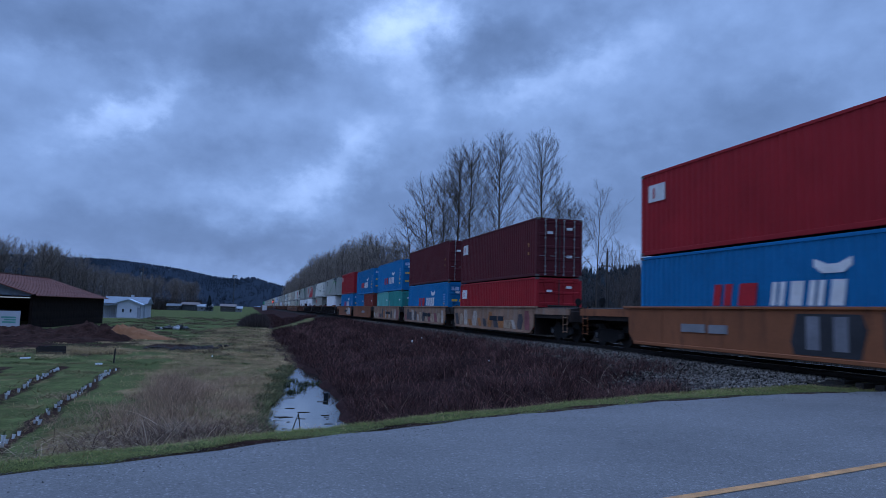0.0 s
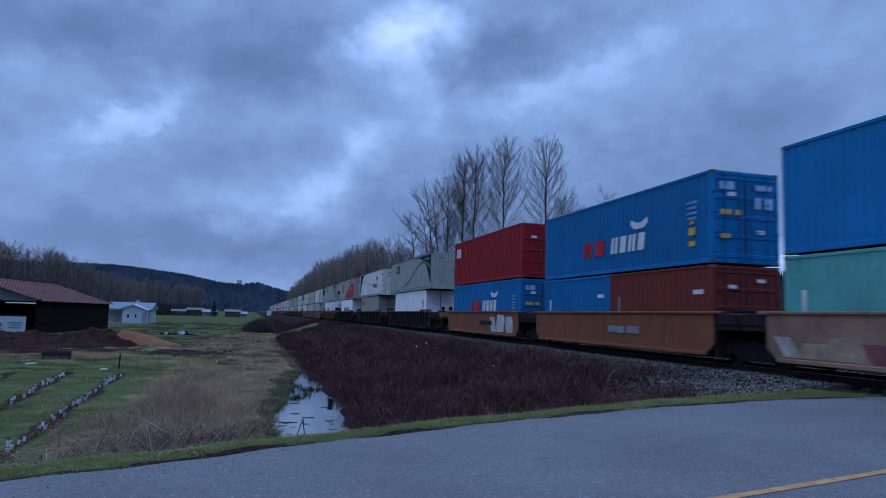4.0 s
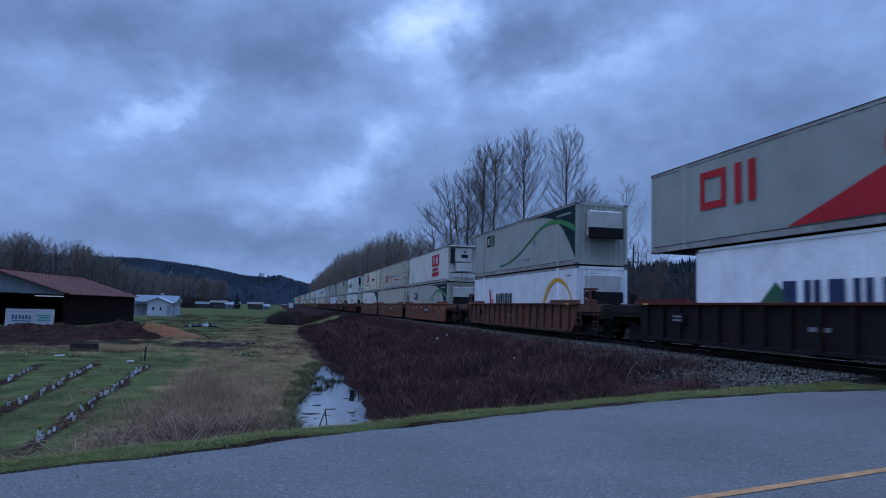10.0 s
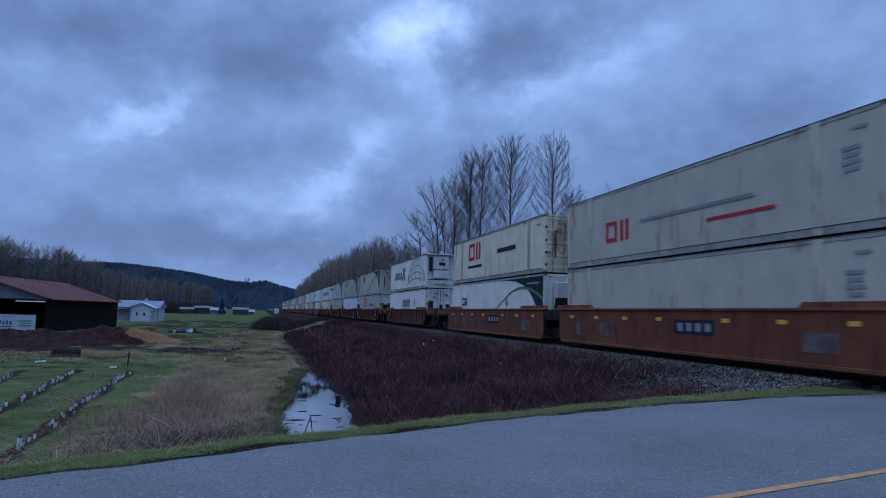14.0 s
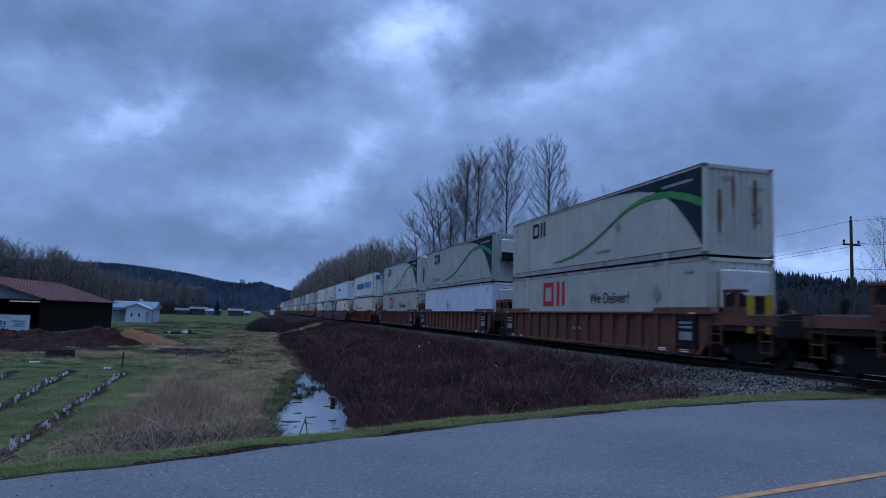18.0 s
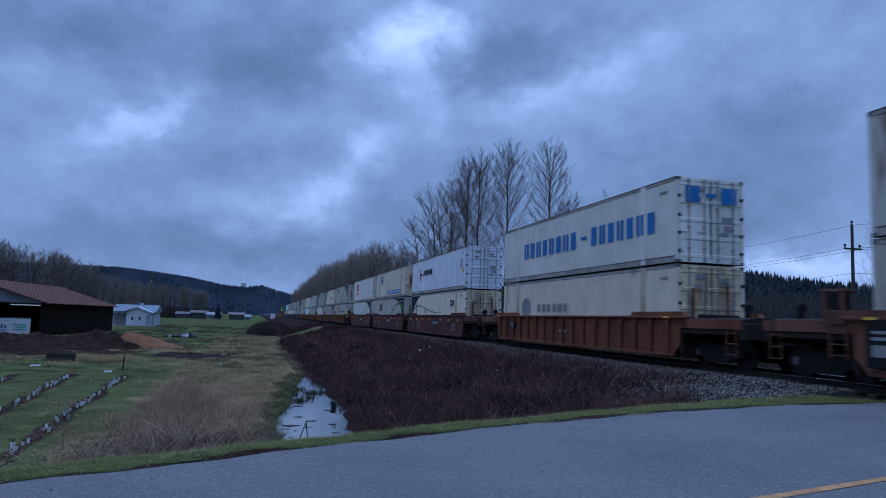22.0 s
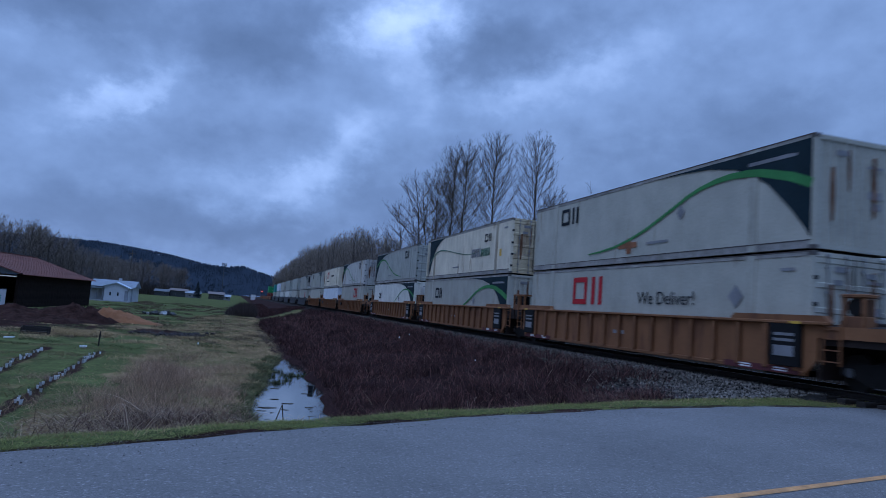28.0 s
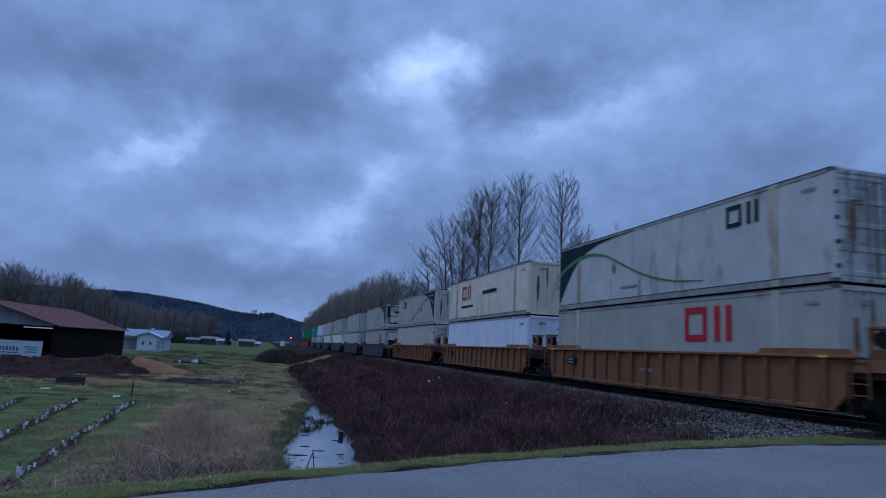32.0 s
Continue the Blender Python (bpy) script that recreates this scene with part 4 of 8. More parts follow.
def well_car(kind, unit, paint, style="ribbed", front=True, back=True, label="", marks=None, ends=(True, True), ext=None):
    """One well unit: kind 40 or 53 for the length of its well, unit its whole length, z from the rail head."""
    Lw = 12.9 if kind == 40 else 16.9
    c = new("well_car")
    tagged(c, label, "rail car", "cars of the train")
    z0, z1 = (0.28, 1.46) if style != "deep" else (0.12, 1.47)
    X = 1.5
    ramp = {"smooth": 0.35, "deep": 0.22}.get(style, 0.35)

    def panel(bm):
        pts = [(-Lw / 2 + ramp, z0), (Lw / 2 - ramp, z0), (Lw / 2, z0 + {"smooth": 0.30, "deep": 0.16}.get(style, 0.35)), (Lw / 2, z1), (-Lw / 2, z1), (-Lw / 2, z0 + {"smooth": 0.30, "deep": 0.16}.get(style, 0.35))]
        bm_prism(bm, pts, 0, -X, -X + 0.05)
    n_rib = 17 if kind == 53 else 12
    rib_y = [-Lw / 2 + 0.55 + (Lw - 1.1) * i / (n_rib - 1) for i in range(n_rib)]

    def far_panel(bm):
        panel(bm)
        for y in rib_y if style == "ribbed" else ():
            bm_box(bm, -X - 0.11, -X + 0.002, y - 0.07, y + 0.07, z0 + 0.05, z1 - 0.02)
    for m in (None, pose(0, 0, 0, 0, 0, 180)):
        side = put("side_panel", cached(("side_panel", kind, style, m is None), panel if m is None else far_panel, paint), c, m)
        put("top_chord", cached(("top_chord", kind, style), lambda bm: bm_box(bm, -X - 0.13 if style == "ribbed" else -X - 0.06, -X + 0.10, -Lw / 2 - 0.3, Lw / 2 + 0.3, z1 - 0.005, z1 + 0.075, bev=0.015), CAR_CHORD if paint is CAR_BLACK else paint), side)
        put("bottom_chord", cached(("bottom_chord", kind, style), lambda bm: bm_box(bm, -X - 0.05, -X + 0.12, -Lw / 2 + ramp, Lw / 2 - ramp, z0 - 0.05, z0 + 0.06, bev=0.015), paint), side)
        if m is not None:
            pass
        elif style == "ribbed":
            for y in rib_y:
                put("rib", cached(("rib", style), lambda bm: bm_box(bm, -X - 0.11, -X + 0.002, -0.07, 0.07, z0 + 0.05, z1 - 0.02, bev=0.015), paint), side, (0, y, 0))
        else:
            n = 4
            for i in range(n):
                y = -Lw / 2 + 2.0 + (Lw - 4.0) * i / (n - 1)
                put("seam", cached(("seam", style), lambda bm: bm_box(bm, -X - 0.008, -X + 0.002, -0.035, 0.035, z0 + 0.05, z1 - 0.02), paint), side, (0, y, 0))
        for s in (-1, 1):
            if (style == "ribbed" and kind == 53) or style == "deep":
                put("guide_box", cached(("guide_box", kind, style), lambda bm: bm_prism(bm, [(-1.6, z1 + 0.07), (1.6, z1 + 0.07), (1.45, z1 + 0.22), (-1.45, z1 + 0.22)], 0, -X - 0.03, -X + 0.16), CAR_CHORD if paint is CAR_BLACK else paint), side, (0, s * (Lw / 2 - 1.3), 0))
            style == "ribbed" and put("reflector", cached("reflector", lambda bm: bm_box(bm, -X - 0.142, -X - 0.132, -0.16, 0.16, z1 + 0.0, z1 + 0.06), YELLOW), side, (0, s * (Lw / 2 - 0.55), 0), "small yellow reflective strip")
    put("well_floor", cached(("well_floor", kind), lambda bm: (bm_box(bm, -1.4, 1.4, -Lw / 2 + 0.9, -Lw / 2 + 1.7, 0.18, 0.33), bm_box(bm, -1.4, 1.4, Lw / 2 - 1.7, Lw / 2 - 0.9, 0.18, 0.33), bm_box(bm, -1.4, 1.4, -0.5, 0.5, 0.18, 0.32), bm_box(bm, -0.2, 0.2, -Lw / 2 + 1, Lw / 2 - 1, 0.2, 0.3)), GREASE), c)
    for s, on in ((-1, front), (1, back)):
        half = (ext or (unit / 2, unit / 2))[0 if s < 0 else 1]
        y0, y1 = sorted((s * (Lw / 2 - 0.05), s * (half - (0.1 if not ends[0 if s < 0 else 1] else 0.45))))
        plat = put("end_platform", cached(("end_platform", kind, round(y1 - y0, 2)), lambda bm: (bm_prism(bm, [(-1.45, 1.0), (1.45, 1.0), (1.45, 1.42), (0.9, 1.5), (-0.9, 1.5), (-1.45, 1.42)], 1, 0, y1 - y0), bm_box(bm, -0.35, 0.35, 0, y1 - y0, 0.72, 1.0)), CAR_END_SHADE), c, (0, y0, 0))
        for sx in (-1, 1):
            # side plates at joined ends take the dark colour of the shaded gap
            put("end_side", cached(("end_side", kind, style, round(y1 - y0, 2), s), lambda bm: bm_prism(bm, [(0, 1.16), (y1 - y0, 1.16), (y1 - y0, 1.44), (0, 1.44)], 0, -0.03, 0.03), paint if ends[0 if s < 0 else 1] else CAR_END_SHADE), c, (sx * 1.462, y0, 0))
        put("end_bulkhead", cached(("end_bulkhead", kind), lambda bm: (bm_box(bm, -1.42, 1.42, -0.05, 0.05, 0.2, 1.5), bm_box(bm, -0.75, 0.75, -0.1, 0.12, 1.5, 1.62, bev=0.03)), CAR_END_SHADE), c, (0, s * (Lw / 2), 0))
        if kind == 53 and paint in (CAR_YELLOW, CAR_BROWN):
            # grab irons and a bracketed stand on the platform, in the car's paint
            gear = paint
            yg = s * (Lw / 2 + 0.75)
            put("brake_stand", cached("bracket_stand", lambda bm: (bm_box(bm, -1.3, -1.22, -0.3, -0.22, 1.42, 2.12), bm_box(bm, -1.3, -1.22, 0.22, 0.3, 1.42, 2.12), bm_box(bm, -1.32, -0.9, -0.32, 0.32, 2.12, 2.2, bev=0.015), bm_box(bm, -1.28, -0.95, -0.3, 0.3, 1.42, 1.7, bev=0.02)), gear), c, (0, yg, 0), "bracketed hand brake stand")
            put("brake_gear", cached("brake_gear", lambda bm: (bm_box(bm, -1.15, -0.95, -0.2, 0.2, 1.7, 2.1, bev=0.03), bm_cyl(bm, (-1.24, 0, 1.9), (-1.18, 0, 1.9), 0.2, 14)), GREASE), c, (0, yg, 0))
            put("grab_iron", cached("grab_iron", lambda bm: ([bm_box(bm, -1.53, -1.50, -0.22, 0.22, z, z + 0.03) for z in (0.62, 0.88, 1.14, 1.36)], bm_box(bm, -1.53, -1.50, -0.26, -0.22, 0.55, 1.5), bm_box(bm, -1.53, -1.50, 0.22, 0.26, 0.55, 1.5)), gear), c, (0, s * (Lw / 2 + 0.4), 0), "side ladder of flat rungs")
            if paint is CAR_BROWN and s < 0 and ends == (True, False):
                for k in (0.75, 1.45):
                    put("handrail_post", cached("handrail_post", lambda bm: bm_box(bm, -1.47, -1.38, -0.11, 0.11, 0.95, 2.0, bev=0.01), END_YELLOW), c, (0, -half + k, 0), "yellow painted handrail post")
        if on:
            end = ends[0 if s < 0 else 1]
            truck(c, s * (half - (2.0 if end else 0.0)))
            if end:
                put("coupler", cached("coupler", lambda bm: (bm_box(bm, -0.12, 0.12, -0.75, 0.75, 0.72, 0.98, bev=0.03), bm_box(bm, -0.22, 0.2, 0.45, 0.8, 0.66, 1.0, bev=0.05)), GREASE), c, pose(0, s * (half - 0.1), 0, 0, 0, 0 if s > 0 else 180))
                put("end_sill", cached("end_sill", lambda bm: bm_box(bm, -1.45, 1.45, -0.08, 0.08, 0.85, 1.35, bev=0.03), CAR_END_SHADE), c, (0, s * (half - 0.5), 0))
                for sx in (-1, 1):
                    put("ladder", cached("ladder", lambda bm: ([bm_cyl(bm, (-0.2, 0, z), (0.2, 0, z), 0.014, 6) for z in (0.45, 0.75, 1.05, 1.35)], bm_cyl(bm, (-0.2, 0, 0.4), (-0.2, 0, 1.5), 0.014, 6), bm_cyl(bm, (0.2, 0, 0.4), (0.2, 0, 1.5), 0.014, 6)), paint), c, pose(sx * 1.47, s * (half - 0.85), 0, 0, 0, 90))
                    sx < 0 and put("hand_brake_stand", cached("brake_stand", lambda bm: (bm_box(bm, -0.05, 0.05, -0.05, 0.05, 1.4, 1.85), bm_cyl(bm, (-0.02, -0.09, 1.75), (-0.02, -0.05, 1.75), 0.15, 14)), GREASE), c, (sx * 0.8, s * (half - 1.0), 0))
    if marks:
        tones = marks[1] if isinstance(marks[1], list) else [marks[1]]
        for k, (y, z, w, h) in enumerate(marks[0]):
            bm = bmesh.new()
            q = 0.12 * math.sin(k * 2.3)
            bm_prism(bm, [(y - w / 2 + q, z), (y + w / 2 - 0.1 + q, z), (y + w / 2 + q, z + 0.3 * h), (y + w / 2 - q, z + h), (y - w / 2 + 0.14 - q, z + h), (y - w / 2 - q, z + 0.65 * h)], 0, -X - 0.012, -X - 0.002)
            part("graffiti_bar", bm, tones[k % len(tones)], c, "faded painted graffiti block")
    MOVERS.append((c, "car"))
    return c


WHITE = steel_paint("white_container_paint", (0.60, 0.59, 0.53), dirt=(0.30, 0.25, 0.19), amt=0.12)
PALE = steel_paint("grey_white_container_paint", (0.385, 0.372, 0.318), dirt=(0.22, 0.17, 0.12), amt=0.26)
CREAM = steel_paint("cream_container_paint", (0.61, 0.545, 0.425), dirt=(0.22, 0.11, 0.055), amt=0.36)
CREAM_DULL = steel_paint("dull_cream_container_paint", (0.47, 0.43, 0.35), dirt=(0.20, 0.11, 0.06), amt=0.36)
RUSTY = steel_paint("rust_streaked_white_paint", (0.42, 0.415, 0.385), dirt=(0.15, 0.075, 0.04), amt=0.40)
GREY = steel_paint("blue_grey_container_paint", (0.315, 0.325, 0.290), dirt=(0.2, 0.17, 0.14), amt=0.15)
BRIGHT = steel_paint("bright_white_container_paint", (0.74, 0.75, 0.76), dirt=(0.5, 0.48, 0.45), amt=0.1)
POST_RUST = steel_paint("rust_stained_post_paint", (0.42, 0.365, 0.275), dirt=(0.17, 0.085, 0.045), amt=0.36)
DOOR_RUST = steel_paint("rusty_cream_door_paint", (0.48, 0.395, 0.265), dirt=(0.15, 0.065, 0.03), amt=0.40, var=0.3)
BEIGE = steel_paint("beige_container_paint", (0.33, 0.32, 0.28), dirt=(0.2, 0.15, 0.1), amt=0.15)
ICE = steel_paint("ice_blue_container_paint", (0.54, 0.580, 0.63), dirt=(0.3, 0.27, 0.25), amt=0.08)
RED = steel_paint("bright_red_container_paint", (0.30, 0.016, 0.022), dirt=(0.12, 0.02, 0.02), amt=0.15)
MAROON = steel_paint("maroon_container_paint", (0.085, 0.014, 0.018), dirt=(0.05, 0.015, 0.015), amt=0.2)
BLUE = steel_paint("strong_blue_container_paint", (0.005, 0.145, 0.34), dirt=(0.012, 0.10, 0.22), amt=0.15)
TEAL = steel_paint("teal_container_paint", (0.03, 0.24, 0.22), dirt=(0.06, 0.15, 0.14), amt=0.25)
TEAL_PALE = steel_paint("pale_teal_container_paint", (0.10, 0.34, 0.31), dirt=(0.06, 0.15, 0.14), amt=0.3)
LEAF = steel_paint("green_container_paint", (0.02, 0.26, 0.09), dirt=(0.05, 0.1, 0.05), amt=0.15)
BROWNC = steel_paint("brown_container_paint", (0.16, 0.03, 0.022), dirt=(0.06, 0.02, 0.02), amt=0.2)
CAR_ORANGE = steel_paint("faded_orange_car_paint", (0.225, 0.080, 0.036), dirt=(0.095, 0.038, 0.024), amt=0.4, rough=0.7)
CAR_YELLOW = steel_paint("faded_yellow_car_paint", (0.205, 0.090, 0.042), dirt=(0.095, 0.040, 0.026), amt=0.48, rough=0.7)
CAR_RED = steel_paint("oxide_red_car_paint", (0.155, 0.054, 0.028), dirt=(0.080, 0.026, 0.018), amt=0.5, rough=0.75, var=0.3)
CAR_WINE = steel_paint("dark_wine_car_paint", (0.085, 0.027, 0.024), dirt=(0.11, 0.085, 0.08), amt=0.34, rough=0.75, var=0.3)
CAR_BROWN = steel_paint("rusty_brown_car_paint", (0.128, 0.053, 0.036), dirt=(0.055, 0.027, 0.020), amt=0.5, rough=0.75)
CAR_BLACK = steel_paint("sooty_black_car_paint", (0.013, 0.010, 0.010), dirt=(0.045, 0.018, 0.014), amt=0.4, rough=0.7)
CAR_MIX = steel_paint("graffiti_worn_brown_paint", (0.25, 0.145, 0.095), dirt=(0.26, 0.19, 0.15), amt=0.48, rough=0.75, var=0.35)
CAR_CHORD = steel_paint("dull_red_chord_paint", (0.105, 0.026, 0.020), amt=0.3, rough=0.8)
# grime and the shade between cars, both put into one dark colour
CAR_END_SHADE = steel_paint("shaded_grimy_end_steel", (0.022, 0.015, 0.013), amt=0.3, rough=0.8)
END_YELLOW = steel_paint("yellow_safety_paint", (0.30, 0.19, 0.02), amt=0.2, rough=0.6)
CAR_GREY = steel_paint("dark_grey_car_paint", (0.045, 0.046, 0.052), amt=0.2, rough=0.7)

Z_LOW, Z_TOP = 0.37, 3.31


def place(ob, y0, z=0.0):
    """Stand a thing on the train: y0 is where its middle is as the clip starts."""
    ob["_y"], ob["_z"] = y0, z
    ob.matrix_basis = pose(TRACK_X, y0, RAIL_Z + z)


def pair(far, kind_t, paint_t, kind_b, paint_b, lead_t="door", lead_b="door", label_t="", label_b="", low_far=None, rear=False):
    """Two stacked containers; far is the rear end of the upper one as the clip starts."""
    lt, lb = {40: 12.19, 53: 16.15}[kind_t], {40: 12.19, 53: 16.15}[kind_b]
    up, lo = container(kind_t, paint_t, lead_t, True, label_t, rear_frame=rear), container(kind_b, paint_b, lead_b, False, label_b)
    place(up, far - lt / 2, Z_TOP)
    place(lo, far - lt / 2 if low_far is None else low_far - lb / 2, Z_LOW)
    return up, lo


def build_train():
    r = random.Random(8)
    # --- first set: ocean containers in short wells
    def blue_word(c, low):
        z = 1.2 if low else 0.75
        word_bars(c, 40, 3.6, z, 0.62, 4, WHITE_MARK, w=0.52, gap=0.2, lean=-0.05)
        word_bars(c, 40, 6.4, z, 0.62, 2, RED_LOGO, w=0.85, gap=0.2, lean=-0.05)
        decal(c, 40, "emblem", [[(3.5, z + 1.15), (3.5, z + 0.95), (3.75, z + 0.78), (4.35, z + 0.78), (4.6, z + 0.95), (4.6, z + 1.15), (4.2, z + 1.0), (3.9, z + 1.0)]], WHITE_MARK, "white painted emblem of plain shapes")

    def square_mark(c):
        decal(c, 40, "emblem", [bar(11.25, 1.85, 0.95, 0.6)], WHITE_MARK, "white square painted emblem")
        decal(c, 40, "emblem_stroke", [bar(11.4, 1.97, 0.1, 0.36)], RED_LOGO, lift=0.004)

    S = [  # rear end, upper paint, lower paint, car paint
        (20.85, RED, BLUE, CAR_ORANGE), (42.14, MAROON, RED, CAR_MIX), (57.21, MAROON, BLUE, CAR_MIX), (72.27, BLUE, TEAL, CAR_MIX), (87.29, BLUE, BLUE, CAR_ORANGE), (102.5, RED, BLUE, CAR_ORANGE)]
    names = {RED.name: "bright red corrugated steel container", MAROON.name: "dark maroon corrugated steel container", BLUE.name: "strong blue corrugated container with white and red bars", TEAL.name: "teal green corrugated steel container"}
    for i, (far, a, b, cp) in enumerate(S):
        if i in (3, 4):
            # two short boxes of standard height below
            up, lo = container(40, a, "door", True, names[a.name] + ", stacked on top"), None
            place(up, far - 6.095, Z_TOP - 0.3)
            for k, p in enumerate((TEAL, TEAL_PALE) if i == 3 else (BROWNC, BLUE)):
                short = container(20, p, "door", False, {TEAL: "short teal corrugated container in a well", TEAL_PALE: "short pale teal corrugated container in a well", BROWNC: "short brown corrugated container in a well", BLUE: "short blue corrugated container in a well"}[p])
                place(short, far - 9.15 + 6.12 * k, Z_LOW)
                short.scale = (1, 1, 0.897)
                decal(short, 20, "stencil_bar", [bar(0.7, 1.9, 0.5, 0.16)], WHITE_MARK)
                decal(short, 20, "stencil_bar", [bar(5.4, 0.7, 0.14, 1.2)], WHITE_MARK if k else GREY_MARK)
        else:
            up, lo = pair(far, 40, a, 40, b, label_t=names[a.name] + ", stacked on top", label_b=names[b.name] + ", in a well")
        if i == 1:
            # a standard-height box below
            place(up, far - 6.095, Z_TOP - 0.3)
            lo.scale = (1, 1, 0.897)
        for c, p in ((up, a), (lo, b)):
            if c is None:
                continue
            if p is BLUE:
                blue_word(c, c is lo)
                [decal(c, 40, "warning_plate", [q], YELLOW) for q in (bar(1.0, 0.95, 0.32, 0.24), bar(1.0, 0.6, 0.3, 0.16), bar(1.0, 1.3, 0.2, 0.1))]
                yd = -6.095
                for a, b, z0, z1 in ((-0.95, -0.55, 1.52, 1.68), (-0.42, -0.18, 1.52, 1.68), (-0.95, -0.6, 0.78, 0.92)):
                    part("door_plate", boxes((a, b, yd - 0.036, yd - 0.03, z0, z1)), YELLOW, c, "amber plate on the door")
                for a, b, z0, z1 in ((-0.98, -0.45, 2.3, 2.55), (0.3, 0.55, 1.75, 2.1), (0.68, 0.98, 1.75, 2.1), (0.35, 0.95, 2.35, 2.5)):
                    part("door_mark", boxes((a, b, yd - 0.036, yd - 0.03, z0, z1)), mat("pale_blue_marking", (0.30, 0.42, 0.60), 0.6), c)
                small_marks(c, 40, mat("faint_blue_marking", (0.10, 0.25, 0.5), 0.6))
            elif p is RED or i == 1:
                square_mark(c)
            if p is MAROON:
                [decal(c, 40, "warning_plate", [q], mat("dull_orange_plate", (0.3, 0.12, 0.03), 0.6)) for q in (bar(1.0, 1.5, 0.16, 0.2), bar(1.0, 1.1, 0.16, 0.14))]
            if p is TEAL:
                [decal(c, 40, "stencil_bar", [q], WHITE_MARK) for q in (bar(11.6, 1.0, 0.22, 1.35), bar(6.3, 1.1, 0.3, 1.2))]
        unit = 15.75
        mk = None
        if cp is CAR_MIX:
            tones = [mat("faded_" + n, col, 0.75, var=0.4, scale=2.5) for n, col in (("pale_graffiti", (0.36, 0.30, 0.25)), ("dark_graffiti", (0.05, 0.042, 0.045)), ("red_graffiti", (0.20, 0.055, 0.06)), ("tan_graffiti", (0.30, 0.21, 0.14)), ("orange_graffiti", (0.30, 0.11, 0.03)))]
            mk = ([(y, 0.38, 0.5 + 0.5 * r.random(), 0.3 + 0.65 * r.random()) for y in np.arange(-5.7, 5.9, 0.88)], [tones[r.randrange(5)] for k in range(14)])
        elif i == 0:
            mk = ([(-4.9, 0.36, 2.6, 1.05), (-2.1, 0.36, 2.0, 1.0)], mat("black_graffiti", (0.02, 0.02, 0.024), 0.6, var=0.4, scale=2.0))
        elif i == 5:
            mk = ([(-5.2, 0.4, 1.0, 0.85), (-3.9, 0.4, 1.1, 0.95), (-2.7, 0.4, 0.9, 0.8)], mat("white_graffiti", (0.45, 0.44, 0.42), 0.7, var=0.4, scale=3.0))
        car = well_car(40, unit, cp, "smooth", front=(i in (0, 1)), back=True, label={CAR_ORANGE: "faded orange short well car with graffiti bars", CAR_MIX: "brown short well car worn with graffiti"}[cp], marks=mk, ends=(i in (1,), i in (0, 5)), ext=((7.6, 10.6), (10.6, 7.53), (7.5, 7.53), (7.5, 7.53), (7.5, 7.6), (7.6, 9.3))[i])
        place(car, far - 6.1)
        decal_y = -1.6 if i else 2.2
        part("reporting_plate", boxes((-1.53, -1.505, decal_y - 0.9, decal_y - 0.1, 0.75, 1.0), (-1.53, -1.505, decal_y + 0.05, decal_y + 1.2, 0.75, 1.0)), GREY_MARK if i in (0, 4) else DARK_MARK, car, "plate of unreadable markings")
        if i == 0:
            for y in (-5.7, -4.9, -4.1, -2.5, -1.7):
                part("graffiti_bar", boxes((-1.522, -1.516, y - 0.2, y + 0.2, 0.5, 1.3)), mat("grey_graffiti", (0.16, 0.16, 0.18), 0.7), car)

    # --- the domestic containers: rear end, upper, lower, car
    def deliver(c, paint=RED_LOGO):
        emblem(c, 53, 10.85, 1.44, 1.08, paint)
        text_line(c, 53, "We Deliver!", 7.4, 1.5, 0.45, DARK_MARK)
        decal(c, 53, "diamond_mark", [[(2.6, 1.45), (2.9, 1.77), (2.6, 2.1), (2.3, 1.77)]], GREY_MARK)

    def mark_dark(c, a=12.7, z=1.87, h=0.7):
        emblem(c, 53, a, z, h, DARK_MARK)

    gw = "grey-white plated container with a green swinging line"
    # 6
    u, l = pair(124.9, 53, GREY, 40, BRIGHT, "plain", "door", gw, "plain white container in a dark well car", low_far=122.6)
    swoosh(u), mark_dark(u)
    small_marks(l, 40)
    # 7
    u, l = pair(146.28, 53, WHITE, 40, BEIGE, "door", "door", "white plated container with a thin green line", "beige corrugated container with a small red mark", low_far=144.38, rear=True)
    swoosh(u, True, GREEN_DULL, 0.4, False, 0.72), emblem(u, 53, 3.05, 1.75, 0.42, DARK_MARK)
    word_bars(u, 53, 2.7, 0.95, 0.45, 5, GREEN_DULL, w=0.24), word_bars(u, 53, 4.2, 0.95, 0.5, 5, GREY_MARK, w=0.26)
    decal(l, 40, "emblem", [bar(10.6, 1.9, 1.2, 0.5)], RED_LOGO, "small red painted emblem")
    # 8
    u, l = pair(167.87, 53, GREY, 40, BRIGHT, "plain", "door", "grey container with a large red painted field", "white container with dark blue bars", low_far=165.27)
    arc = [(9.4, 0.26), (8.0, 0.75), (6.58, 1.27), (5.0, 1.72), (3.8, 2.0), (2.58, 2.14), (1.2, 2.2), (0.14, 2.1)]
    decal(u, 53, "painted_field", [arc + [(0.14, 0.26)]], RED_LOGO, "large red painted field with a curved top")
    emblem(u, 53, 11.8, 1.2, 1.22, RED_LOGO)
    for k, a in enumerate((5.65, 4.1, 2.6)):
        ring = [(a + 0.6 * math.cos(q), 1.85 + 0.68 * math.sin(q)) for q in np.linspace(0, 6.283, 19)]
        decal(u, 53, "ring_mark", stroke(ring, 0.2), RED_LOGO, "red painted ring", lift=0.003)
